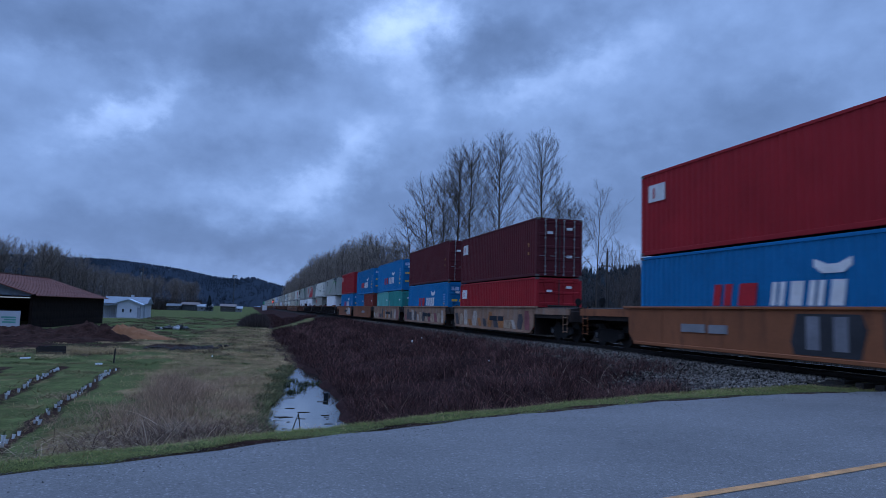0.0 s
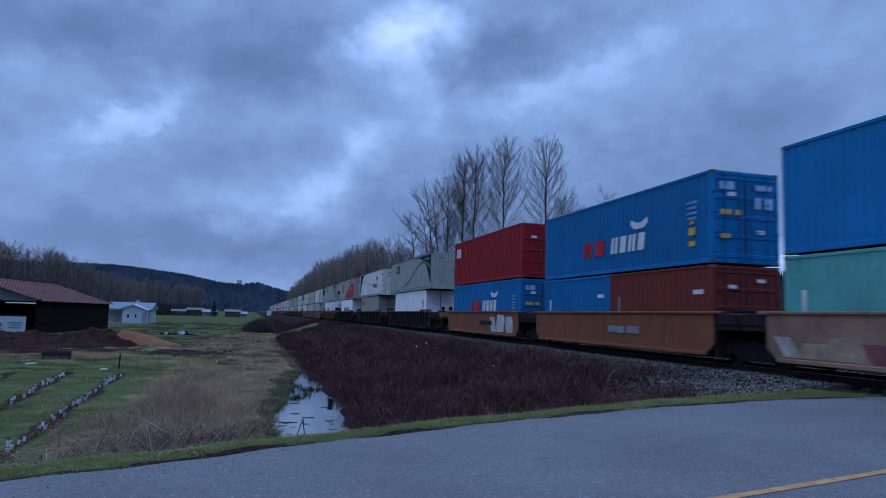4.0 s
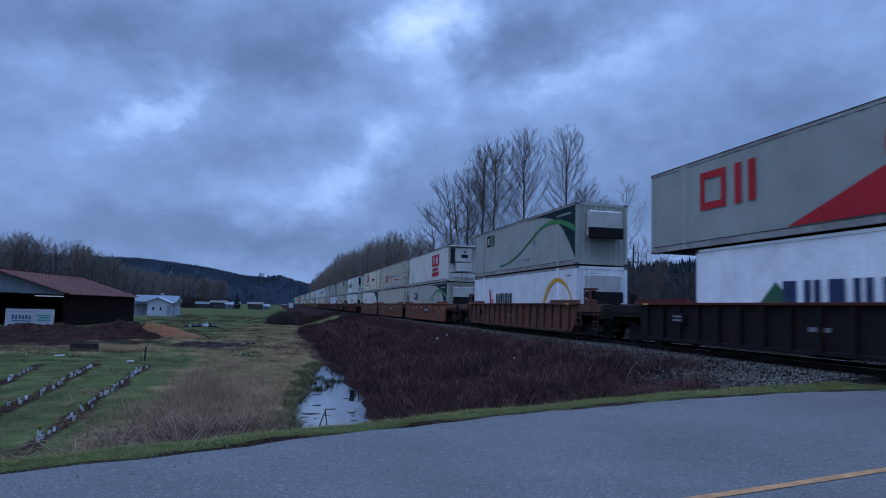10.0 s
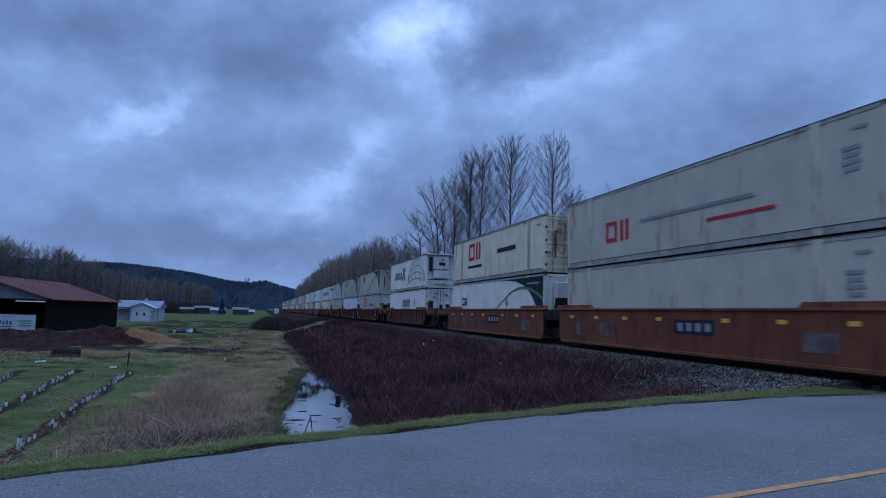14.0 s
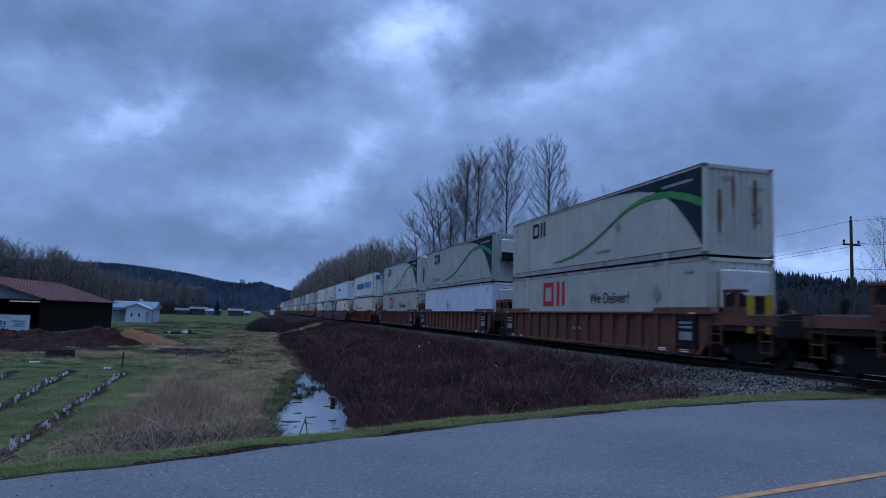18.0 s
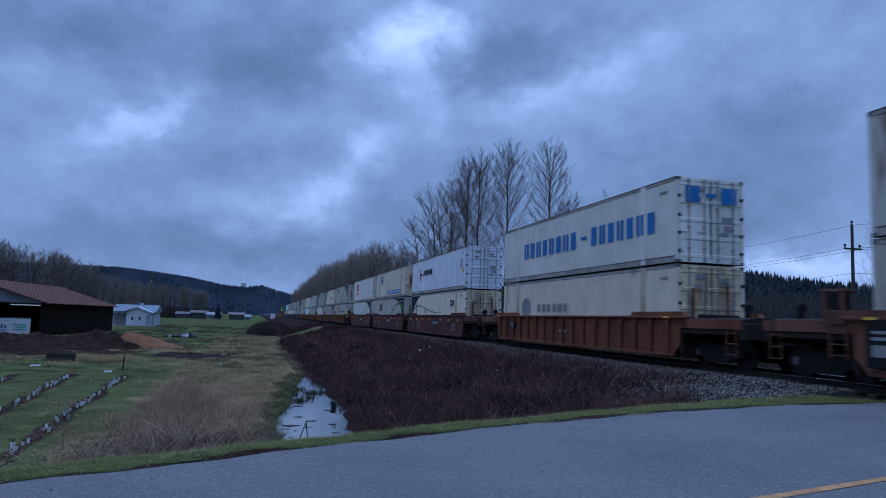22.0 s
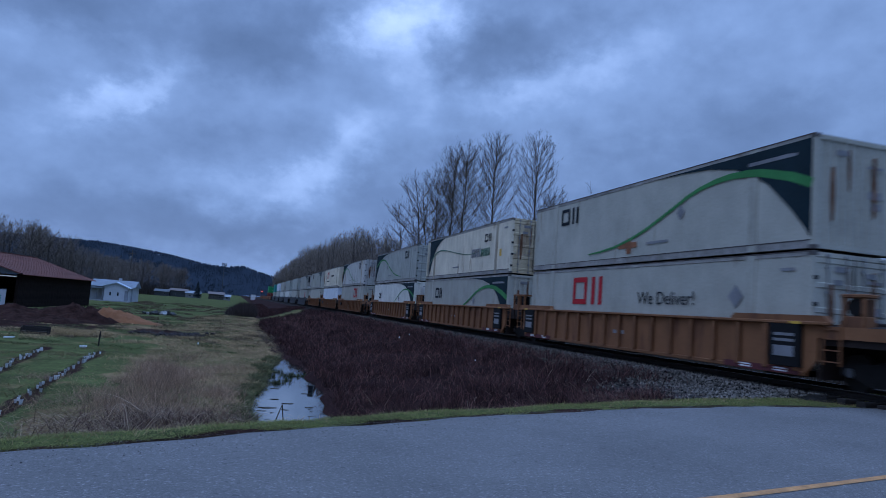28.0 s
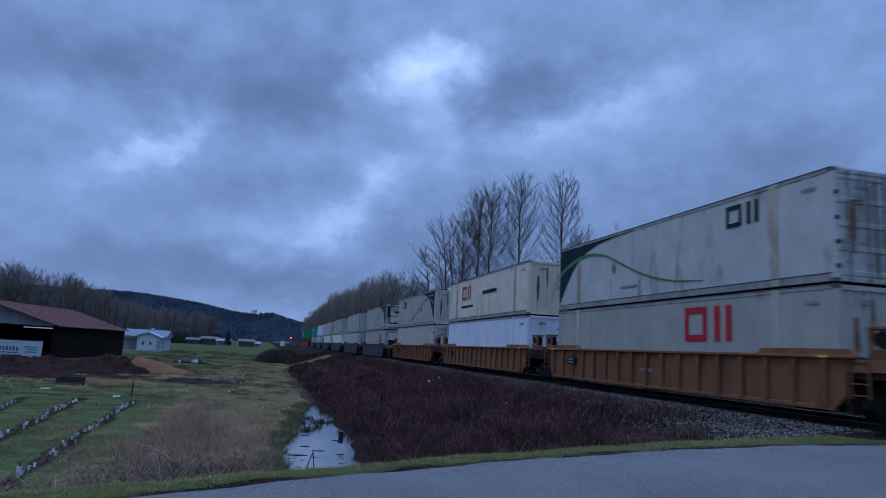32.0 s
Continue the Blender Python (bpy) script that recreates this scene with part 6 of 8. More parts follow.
def grow_round(seed, height, width, base=0.3, limbs=60, subs=8, twigs=5, rad=0.2, fine=0.011, stems=1, rise=50, reach=1.0, lean=0.0):
    """Segments of a bare tree whose many limbs climb out of a straight trunk to one rounded outline."""
    r = random.Random(seed)
    segs = []
    lo = base * height

    def half(z):
        k = min(1.0, max(0.0, (z - lo * 0.8) / (height - lo * 0.8)))
        return width * 0.5 * (0.12 + 0.88 * math.sin(math.pi * k ** 0.95) ** 0.5) if k < 1 else 0.0

    leaders = []
    for k in range(stems):
        turn = 6.283 * k / stems + r.random()
        off = width * 0.17 if stems > 1 else 0.0
        top = height * (0.93 if k == 0 else r.uniform(0.86, 0.94))
        pts = [Vector((math.cos(turn) * off * min(1, t * 1.8) + lean * t * t + r.gauss(0, 0.05), math.sin(turn) * off * min(1, t * 1.8) + r.gauss(0, 0.05), top * t)) for t in np.linspace(0, 1, 17)]
        for i in range(16):
            segs.append((pts[i], pts[i + 1], rad * (1 - i / 16) ** 0.8 + fine, rad * (1 - (i + 1) / 16) ** 0.8 + fine, 0))
        leaders.append((pts, top))
    for i in range(limbs):
        pts, top = leaders[i % stems]
        u = ((i + r.random()) / limbs) ** 0.8
        f = (base * 0.75 + (0.96 - base * 0.75) * u) * 16
        p = pts[int(f)].lerp(pts[min(int(f) + 1, 16)], f - int(f))
        turn, steep = i * 2.4 + r.gauss(0, 0.4), radians(rise - 14 + 26 * u + r.gauss(0, 6))
        grow_to, size = r.uniform(0.62, 1.0), 0.45 + 0.02 * width
        path = [p]
        while len(path) < 22:
            steep = min(1.3, steep + 0.04)
            turn += r.gauss(0, 0.07)
            q = path[-1] + Vector((math.cos(turn) * math.cos(steep), math.sin(turn) * math.cos(steep), math.sin(steep))) * size
            if q.z > height * 0.99 or math.hypot(q.x - lean * (q.z / height) ** 2, q.y) > half(q.z) * grow_to + 0.15:
                break
            path.append(q + Vector((r.gauss(0, 0.025), r.gauss(0, 0.025), 0)))
        n = len(path) - 1
        if n < 1:
            continue
        thick = min(rad * 0.4, fine * 1.2 + 0.0035 * n * size)
        for k in range(n):
            segs.append((path[k], path[k + 1], thick + (fine * 0.8 - thick) * k / n, thick + (fine * 0.8 - thick) * (k + 1) / n, 1))
        for j in range(max(2, round(subs * n / 7))):
            m = (0.22 + 0.78 * r.random() ** 0.8) * n
            k = min(int(m), n - 1)
            q, along = path[k].lerp(path[k + 1], m - k), (path[k + 1] - path[k]).normalized()
            w = r.random() * 6.283
            out = (along + Vector((math.cos(w) * 0.62, math.sin(w) * 0.62, 0.15))).normalized()
            e = q + out * r.uniform(0.4, 0.95) * reach
            segs.append((q, e, fine * 0.85, fine * 0.5, 2))
            for g in range(twigs):
                a = q.lerp(e, r.uniform(0.2, 1.0))
                w = r.random() * 6.283
                segs.append((a, a + (out + Vector((math.cos(w) * 0.6, math.sin(w) * 0.6, 0.25))).normalized() * r.uniform(0.25, 0.6) * reach, fine * 0.5, fine * 0.3, 3))
    return segs


def tubes(segs, sides):
    n = len(segs)
    P = np.array([s[0] for s in segs], float)
    Q = np.array([s[1] for s in segs], float)
    ra, rb = np.array([s[2] for s in segs]), np.array([s[3] for s in segs])
    D = Q - P
    D /= np.linalg.norm(D, axis=1)[:, None] + 1e-9
    ref = np.where(np.abs(D[:, 2:3]) > 0.9, np.array([[1.0, 0, 0]]), np.array([[0, 0, 1.0]]))
    U = np.cross(D, ref)
    U /= np.linalg.norm(U, axis=1)[:, None]
    V = np.cross(D, U)
    ang = np.arange(sides) * 6.28319 / sides
    ring = np.cos(ang)[None, :, None] * U[:, None] + np.sin(ang)[None, :, None] * V[:, None]
    co = np.concatenate([P[:, None] + ring * ra[:, None, None], Q[:, None] + ring * rb[:, None, None]], 1).reshape(-1, 3)
    k = np.arange(sides)
    f = np.stack([k, (k + 1) % sides, (k + 1) % sides + sides, k + sides], 1)
    idx = (f[None] + (2 * sides) * np.arange(n)[:, None, None]).reshape(-1, 4)
    return co, idx


def bare_tree(name, label, group, bark=BARK, twig=TWIG, thick=1.0, habit=grow, **kw):
    segs = habit(**kw)
    t = new(name)
    tagged(t, label, "tree", group)
    co, idx = tubes([s for s in segs if s[4] <= 1], 5)
    put("trunk", flat_mesh("trunk", co, idx, 4, bark), t)
    co, idx = tubes([(a, b, p * thick, q * thick, l) for a, b, p, q, l in segs if l > 1], 3)
    put("crown", flat_mesh("crown", co, idx, 4, twig), t, None, "fine bare twigs")
    return t


def scaled(ob, x, y, s, turn, sz=None):
    ob.matrix_basis = Matrix.Translation(at_ground(x, y, -0.15)) @ Matrix.Rotation(turn, 4, "Z")
    ob.scale = (s, s, sz or s)
    return ob


def set_out(src, spots, r):
    """Stand the sources, then copies of them, at (x, y, size)."""
    for i, (x, y, sc) in enumerate(spots):
        ob = src[i] if i < len(src) else copy_thing(src[i % len(src)], pose(0, 0, 0))
        scaled(ob, x, y, sc * r.uniform(0.97, 1.03), r.uniform(0, 6.28), sc)


def build_trees():
    r = random.Random(21)
    grey_twig = mat("distant_twigs", (0.235, 0.190, 0.155), 0.95, var=0.3)
    dusk_twig = mat("dusky_twigs", (0.20, 0.16, 0.135), 0.95, var=0.3)
    # the tall clump beyond the track
    tall = [bare_tree("tall_tree", lab, "tall trees", habit=grow_round, seed=sd, height=hh, width=w, limbs=lm, rad=rd, base=bs, fine=0.010, subs=10, twigs=4, rise=ri)
            for sd, hh, w, lm, rd, bs, ri, lab in ((3, 25.2, 7.4, 165, 0.2, 0.26, 42, "tall bare tree with a dense narrow crown"), (9, 26.0, 8.0, 140, 0.22, 0.26, 40, "tall bare deciduous tree with steep rising limbs"), (12, 22.0, 8.2, 150, 0.17, 0.22, 37, "tall bare tree with a rounded crown behind the track"))]
    low = bare_tree("spreading_tree", "low spreading bare tree behind the track", "tall trees", habit=grow_round, seed=27, height=15.2, width=8.5, stems=2, limbs=84, rad=0.12, base=0.16, fine=0.010, rise=32, lean=-1.2)
    for ob, x, y, sc, turn in ((tall[0], 28.6, 76, 1.0, 0.4), (tall[1], 34.2, 76, 1.0, 1.7), (tall[2], 24.9, 76, 1.06, 0.2), (low, 18.6, 75, 0.96, 0.0)):
        scaled(ob, x, y, sc, turn)
    for src, x, y, sc, turn in ((tall[2], 22.0, 77.5, 0.90, 2.2), (tall[0], 24.4, 79, 0.93, 4.0), (low, 20.6, 77, 1.22, 0.4), (low, 16.2, 79, 0.72, 5.9), (tall[2], 37.2, 77, 0.86, 1.1), (tall[2], 39.6, 78, 0.8, 0.6)):
        scaled(copy_thing(src, pose(0, 0, 0)), x, y, sc, turn)
    # thin trees towards the pole line
    young = bare_tree("young_tree", "thin young bare tree beside the pole line", "young trees", seed=14, height=17.6, width=4.4, stems=1, limbs=26, subs=6, twigs=4, rad=0.11, first=0.3, fine=0.009)
    bush = bare_tree("small_tree", "small bushy bare tree beyond the track", "young trees", seed=31, height=11.0, width=5.5, stems=3, spread=0.2, limbs=14, subs=7, twigs=4, rad=0.08, first=0.2, fine=0.009)
    scaled(young, 41.8, 76, 1.05, 0.3)
    scaled(bush, 45.5, 76, 1.08, 0.9)
    for src, x, y, sc, turn in ((young, 69.5, 62, 0.62, 1.0), (young, 60, 52, 0.78, 2.0), (young, 74, 60, 0.56, 4.0), (young, 58, 66, 0.5, 0.7), (bush, 48.5, 79, 0.95, 2.0), (bush, 52, 86, 0.8, 4.6)):
        scaled(copy_thing(src, pose(0, 0, 0)), x, y, sc, turn)
    # the long row along the far side of the track
    row = [bare_tree("row_tree", "bare deciduous tree in a dense lineside row", "row of lineside trees", BARK, grey_twig, seed=40 + k, habit=grow_round, height=18.4, width=10.0, stems=2, limbs=48, subs=6, twigs=4, rad=0.15, base=0.12, fine=0.026, rise=50, reach=1.5) for k in range(4)]
    spots = []
    for i in range(96):
        k = i / 95
        y = 138 + 345 * k ** 1.25
        spots.append((24.5 + 4.0 * (1 - k) * (i % 2) + r.uniform(-2.0, 3.5), y, r.uniform(0.86, 1.04) * (0.98 + 0.22 * math.sin(math.pi * k))))
    spots += [(21.5, 104, 0.52), (24.5, 110, 0.6), (22.0, 117, 0.62), (25.5, 123, 0.74), (22.0, 130, 0.78), (27, 100, 0.5), (29, 116, 0.6)]
    set_out(row, spots, r)
    # wood behind the barn, the wood across the field and the bare wood beyond the railway
    wood = [bare_tree("wood_tree", "bare tree at the edge of the wood", "wood behind the barn", BARK, dusk_twig, seed=70 + k, habit=grow_round, height=19.4, width=12.0, stems=1, limbs=40, subs=8, twigs=4, rad=0.32, base=0.32, fine=0.026, rise=34, reach=1.5) for k in range(4)]
    spots = []
    for i in range(56):
        x = -86 + 56 * (i / 55)
        top = float(np.interp(x, [-86, -67, -56, -47, -40, -35, -30], [1.0, 0.98, 1.0, 0.86, 0.72, 0.58, 0.44]))
        spots.append((x * (1 + 0.0) + r.uniform(-1.5, 1.5), 184 + r.uniform(0, 26), top * r.uniform(0.86, 1.05)))
    for i in range(66):
        k = i / 65
        spots.append((-78 + 54 * k + r.uniform(-2, 2), 326 + r.uniform(0, 30), r.uniform(0.82, 1.0) * (0.98 - 0.22 * k)))
    set_out(wood, spots, r)
    gray = [bare_tree("grey_wood_tree", "grey bare tree before the conifer hill", "grey wood beyond the railway", BARK_DARK, mat("dark_grey_twigs", (0.085, 0.075, 0.072), 0.95, var=0.3), seed=90 + k, height=13.5, width=6.0, stems=3, spread=0.06, limbs=14, subs=7, twigs=4, rad=0.13, first=0.1, fine=0.022) for k in range(3)]
    spots = []
    for i in range(84):
        y = 150 + r.uniform(0, 22)
        spots.append((y * (0.40 + 0.95 * i / 83) + r.uniform(-1, 1), y, r.uniform(0.8, 1.08)))
    set_out(gray, spots, r)


# ---- distant hills with conifers ----
def hills():
    rock = mat("forest_floor", (0.020, 0.026, 0.030), 1.0, var=0.3, scale=0.02, fine=0.2, bump=0.0, spec=0.0)
    # conifer colour lightened and turned blue to carry the haze
    conif = mat("hazed_conifer", (0.0205, 0.0270, 0.0310), 1.0, var=0.3, scale=0.05, fine=0.5, bump=0.0, spec=0.0)
    # the haze of distance is put into this blue forest colour
    haze = mat("haze_blue_forest", (0.027, 0.037, 0.050), 1.0, var=0.12, scale=0.006, fine=0.02, bump=0.0, spec=0.0)
    island_shade(conif, 0.5, 1.6)
    rng = np.random.RandomState(5)

    def ridge(name, label, xs, hs, y, depth, material, trees, th, tm, low, broad=1.0):
        U = np.linspace(xs[0], xs[-1], 160)
        V = np.linspace(0, 1, 14)
        X, T = np.meshgrid(U, V)
        top = np.interp(X, xs, hs)
        Z = -1.5 + (top + 1.5) * np.sin(np.clip(T * 1.5708 * 1.15, 0, 1.5708)) + top * 0.04 * wavy(X, T * 300, 60)
        Y = y + depth * T
        co = np.stack([X, Y, Z], 2).reshape(-1, 3)
        i = (np.arange(13)[:, None] * 160 + np.arange(159)[None]).ravel()
        me = flat_mesh(name, co, np.stack([i, i + 1, i + 161, i + 160], 1), 4, material)
        me.polygons.foreach_set("use_smooth", np.ones(len(me.polygons), dtype=bool))
        tagged(new(name, me), label, "hill", kind="structure")
        u, t = rng.rand(trees) * (xs[-1] - xs[0]) + xs[0], 1 - low * rng.rand(trees) ** 1.6
        zt = -1.5 + (np.interp(u, xs, hs) + 1.5) * np.sin(np.clip(t * 1.5708 * 1.15, 0, 1.5708)) - 1
        h = th * (0.35 + 1.0 * rng.rand(trees) ** 1.8)
        w = broad * h * (0.13 + 0.13 * rng.rand(trees))
        base = np.stack([u, y + depth * t, zt], 1)
        # each conifer: three stacked ragged skirts
        co, idx = [], []
        for lev in range(3):
            a = rng.rand(trees, 1) * 6.28 + np.arange(5)[None] * 1.2566
            rad = (w * (1 - 0.28 * lev))[:, None] * (0.7 + 0.6 * rng.rand(trees, 5))
            ring = np.stack([np.cos(a) * rad, np.sin(a) * rad, np.zeros_like(a)], 2) + (base + np.stack([0 * h, 0 * h, h * (0.05 + 0.28 * lev)], 1))[:, None]
            tip = (base + np.stack([0 * h, 0 * h, h * (0.55 + 0.225 * lev)], 1))[:, None]
            co.append(np.concatenate([ring, tip], 1).reshape(-1, 3))
            k = np.arange(5)
            f = np.stack([k, (k + 1) % 5, np.full(5, 5)], 1)
            idx.append((f[None] + 6 * np.arange(trees)[:, None, None]).reshape(-1, 3) + lev * trees * 6)
        tagged(new("conifer_forest", flat_mesh("conifer_forest", np.concatenate(co), np.concatenate(idx), 3, tm)), "dense dark conifers along the ridge", "forest", kind="stuff")

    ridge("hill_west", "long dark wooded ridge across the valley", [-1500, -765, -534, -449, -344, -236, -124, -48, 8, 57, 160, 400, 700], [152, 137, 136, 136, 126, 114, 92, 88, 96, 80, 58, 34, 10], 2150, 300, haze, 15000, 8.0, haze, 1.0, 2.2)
    ridge("hill_east", "dark conifer hill beyond the railway", [120, 300, 368, 442, 505, 627, 705, 1000, 1500], [10, 32, 42, 50, 57, 64, 58, 50, 44], 600, 160, rock, 8500, 15, conif, 0.75)
    # mid-distance conifers beyond the line
    n = 420
    x, y = 60 + 260 * rng.rand(n), 185 + 120 * rng.rand(n)
    keep = (x / y > 0.36)
    x, y = x[keep], y[keep]
    n = len(x)
    h = 6 + 12 * rng.rand(n) ** 1.6
    co, idx = [], []
    for lev in range(4):
        a = rng.rand(n, 1) * 6.28 + np.arange(7)[None] * 0.8976
        rad = (h * 0.19 * (1 - 0.22 * lev))[:, None] * (0.6 + 0.8 * rng.rand(n, 7))
        ring = np.stack([np.cos(a) * rad + x[:, None], np.sin(a) * rad + y[:, None], 0 * a + (h * (0.03 + 0.22 * lev) - 1.5)[:, None]], 2)
        tip = np.stack([x, y, h * (0.42 + 0.19 * lev) - 1.5], 1)[:, None]
        co.append(np.concatenate([ring, tip], 1).reshape(-1, 3))
        k = np.arange(7)
        idx.append((np.stack([k, (k + 1) % 7, np.full(7, 7)], 1)[None] + 8 * np.arange(n)[:, None, None]).reshape(-1, 3) + lev * n * 8)
    tagged(new("conifer_wood", flat_mesh("conifer_wood", np.concatenate(co), np.concatenate(idx), 3, conif)), "dark conifer wood beyond the railway", "forest", kind="stuff")


# ---- barn, house, distant buildings ----
def oriented(ox, oy, dx, dy, z=-1.3):
    """A pose whose x axis runs along (dx, dy)."""
    return Matrix.Translation((ox, oy, z)) @ Matrix.Rotation(math.atan2(dy, dx), 4, "Z")


def build_barn():
    # x axis along the long side, from the near corner away; y axis towards the ridge
    b = tagged(new("barn"), "dark timber barn with a rust-red metal roof", "barn")
    b.matrix_basis = oriented(-20.9, 75.65, 0.084, 0.996)
    L, W, E, R = 23.5, 14.1, 3.35, 5.65
    dark = mat("tarred_boards", (0.014, 0.0095, 0.008), 0.95, var=0.6, scale=1.4, fine=8.0, spec=0.08)
    grey = mat("blue_grey_cladding", (0.16, 0.19, 0.21), 0.7, var=0.2, fine=8.0)
    tin = mat("rust_red_roof_metal", (0.125, 0.036, 0.022), 0.8, var=0.35, scale=0.5, fine=6.0, dirt=(0.07, 0.03, 0.025), dirt_amt=0.4)
    board = cached("board", lambda bm: bm_box(bm, -0.145, 0.145, -0.02, 0.02, 0, E, bev=0.006), dark)
    wall = part("side_wall", boxes((0, L, 0.04, 0.12, 0, E)), dark, b, "wall of dark upright boards")
    for i in range(78):
        put("board", board, wall, (0.16 + i * (L - 0.32) / 77, 0.02 - 0.006 * (i % 3), 0))
    part("back_wall", boxes((L - 0.12, L, 0.12, W, 0, E)), dark, b)
    part("far_wall", boxes((0, L, W - 0.12, W, 0, E)), dark, b)
    bm = bmesh.new()
    bm_prism(bm, [(0.0, E - 0.02), (W, E - 0.02), (W, E), (W / 2, R), (0, E)], 0, 0.02, 0.14)
    part("gable", bm, grey, b, "blue-grey clad gable above the open front")
    for y in (0.15, W - 0.15):
        part("post", boxes((0.02, 0.26, y - 0.13, y + 0.13, 0, E - 0.03), bev=0.01), dark, b)
    # a glowing board stands in for daylight; no opening is cut in the wall
    part("light_strip", boxes((L - 0.16, L - 0.125, 0.6, 12.6, E - 0.30, E - 0.18)), mat("daylight_glow", (0.5, 0.55, 0.6), 0.5, emit=((0.5, 0.62, 0.85), 0.45)), b, "glowing strip standing in for daylight under the far eave")
    for s in (0, 1):
        bm = bmesh.new()
        y0, y1 = (-0.55, W / 2 + 0.06) if s == 0 else (W / 2 - 0.06, W + 0.55)
        z = lambda y: R - (R - E) * abs(y - W / 2) / (W / 2) + 0.08
        bm_prism(bm, [(y0, z(y0)), (y1, z(y1)), (y1, z(y1) + 0.07), (y0, z(y0) + 0.07)], 0, -0.7, L + 0.05)
        roof = part("roof", bm, tin, b, "rust-red corrugated roof slope")
        k = (R - E) / (W / 2) * (1 if s == 0 else -1)
        tilt = math.atan(k)
        seam = cached(("roof_seam", s), lambda bm: bm_prism(bm, [(y0, z(y0) + 0.06), (y1, z(y1) + 0.06), (y1, z(y1) + 0.10), (y0, z(y0) + 0.10)], 0, -0.03, 0.03), tin)
        for i in range(22):
            put("roof_seam", seam, roof, (-0.5 + i * (L + 0.4) / 21, 0, 0))
    part("ridge_cap", boxes((-0.72, L + 0.07, W / 2 - 0.2, W / 2 + 0.2, R + 0.10, R + 0.16)), tin, b)
    part("bargeboard", boxes((-0.74, -0.70, -0.5, -0.3, E - 0.1, E + 0.1)), dark, b)
    # the sign before the open front
    s = tagged(new("banner_sign"), "large white banner with blue and green bars by the barn", "sign")
    s.matrix_basis = oriented(-20.2, 69.8, -10.4, 1.2, -1.45) @ Matrix.Diagonal((0.82, 1, 1, 1))
    part("board", boxes((0, 5.2, -0.04, 0.04, 0.3, 1.95), bev=0.01), mat("white_banner", (0.40, 0.43, 0.45), 0.6, var=0.08), s)
    part("top_edge", boxes((0, 5.2, -0.045, 0.05, 1.952, 2.04)), DARK_MARK, s)
    for x in (0.15, 2.6, 5.05):
        part("leg", boxes((x - 0.05, x + 0.05, -0.13, -0.045, -0.3, 1.9)), BARK, s)
    blue, green = mat("sign_blue", (0.05, 0.10, 0.16), 0.6), mat("sign_green", (0.08, 0.30, 0.24), 0.6)
    part("word_bar", boxes(*[(2.45 + 0.36 * i, 2.45 + 0.36 * i + 0.24, 0.045, 0.052, 1.0, 1.34 + 0.06 * (i % 2)) for i in range(6)]), blue, s, "row of dark blue bars")
    part("text_line", boxes((2.4, 4.5, 0.045, 0.052, 0.78, 0.88)), blue, s)
    part("text_line", boxes((2.6, 4.2, 0.045, 0.052, 0.55, 0.64)), blue, s)
    part("text_line", boxes((2.3, 4.9, 0.045, 0.052, 1.66, 1.75)), mat("sign_grey", (0.3, 0.33, 0.35), 0.6), s)
    for z, w in ((1.3, 1.5), (1.08, 1.2), (0.86, 1.4)):
        part("text_line", boxes((0.4, 0.4 + w, 0.045, 0.052, z, z + 0.14)), green, s, "green text bar")
    # crates beside the sign
    c = tagged(new("white_crate"), "low white crate inside the open barn front", "crate")
    c.matrix_basis = oriented(-28.4, 74.5, -10, 1.2, -1.0)
    part("box", boxes((0, 2.2, 0, 0.9, 0, 1.1), bev=0.02), mat("white_plastic", (0.6, 0.62, 0.64), 0.5), c)
    part("lid", boxes((-0.04, 2.24, -0.04, 0.94, 1.102, 1.16), bev=0.02), DARK_MARK, c)


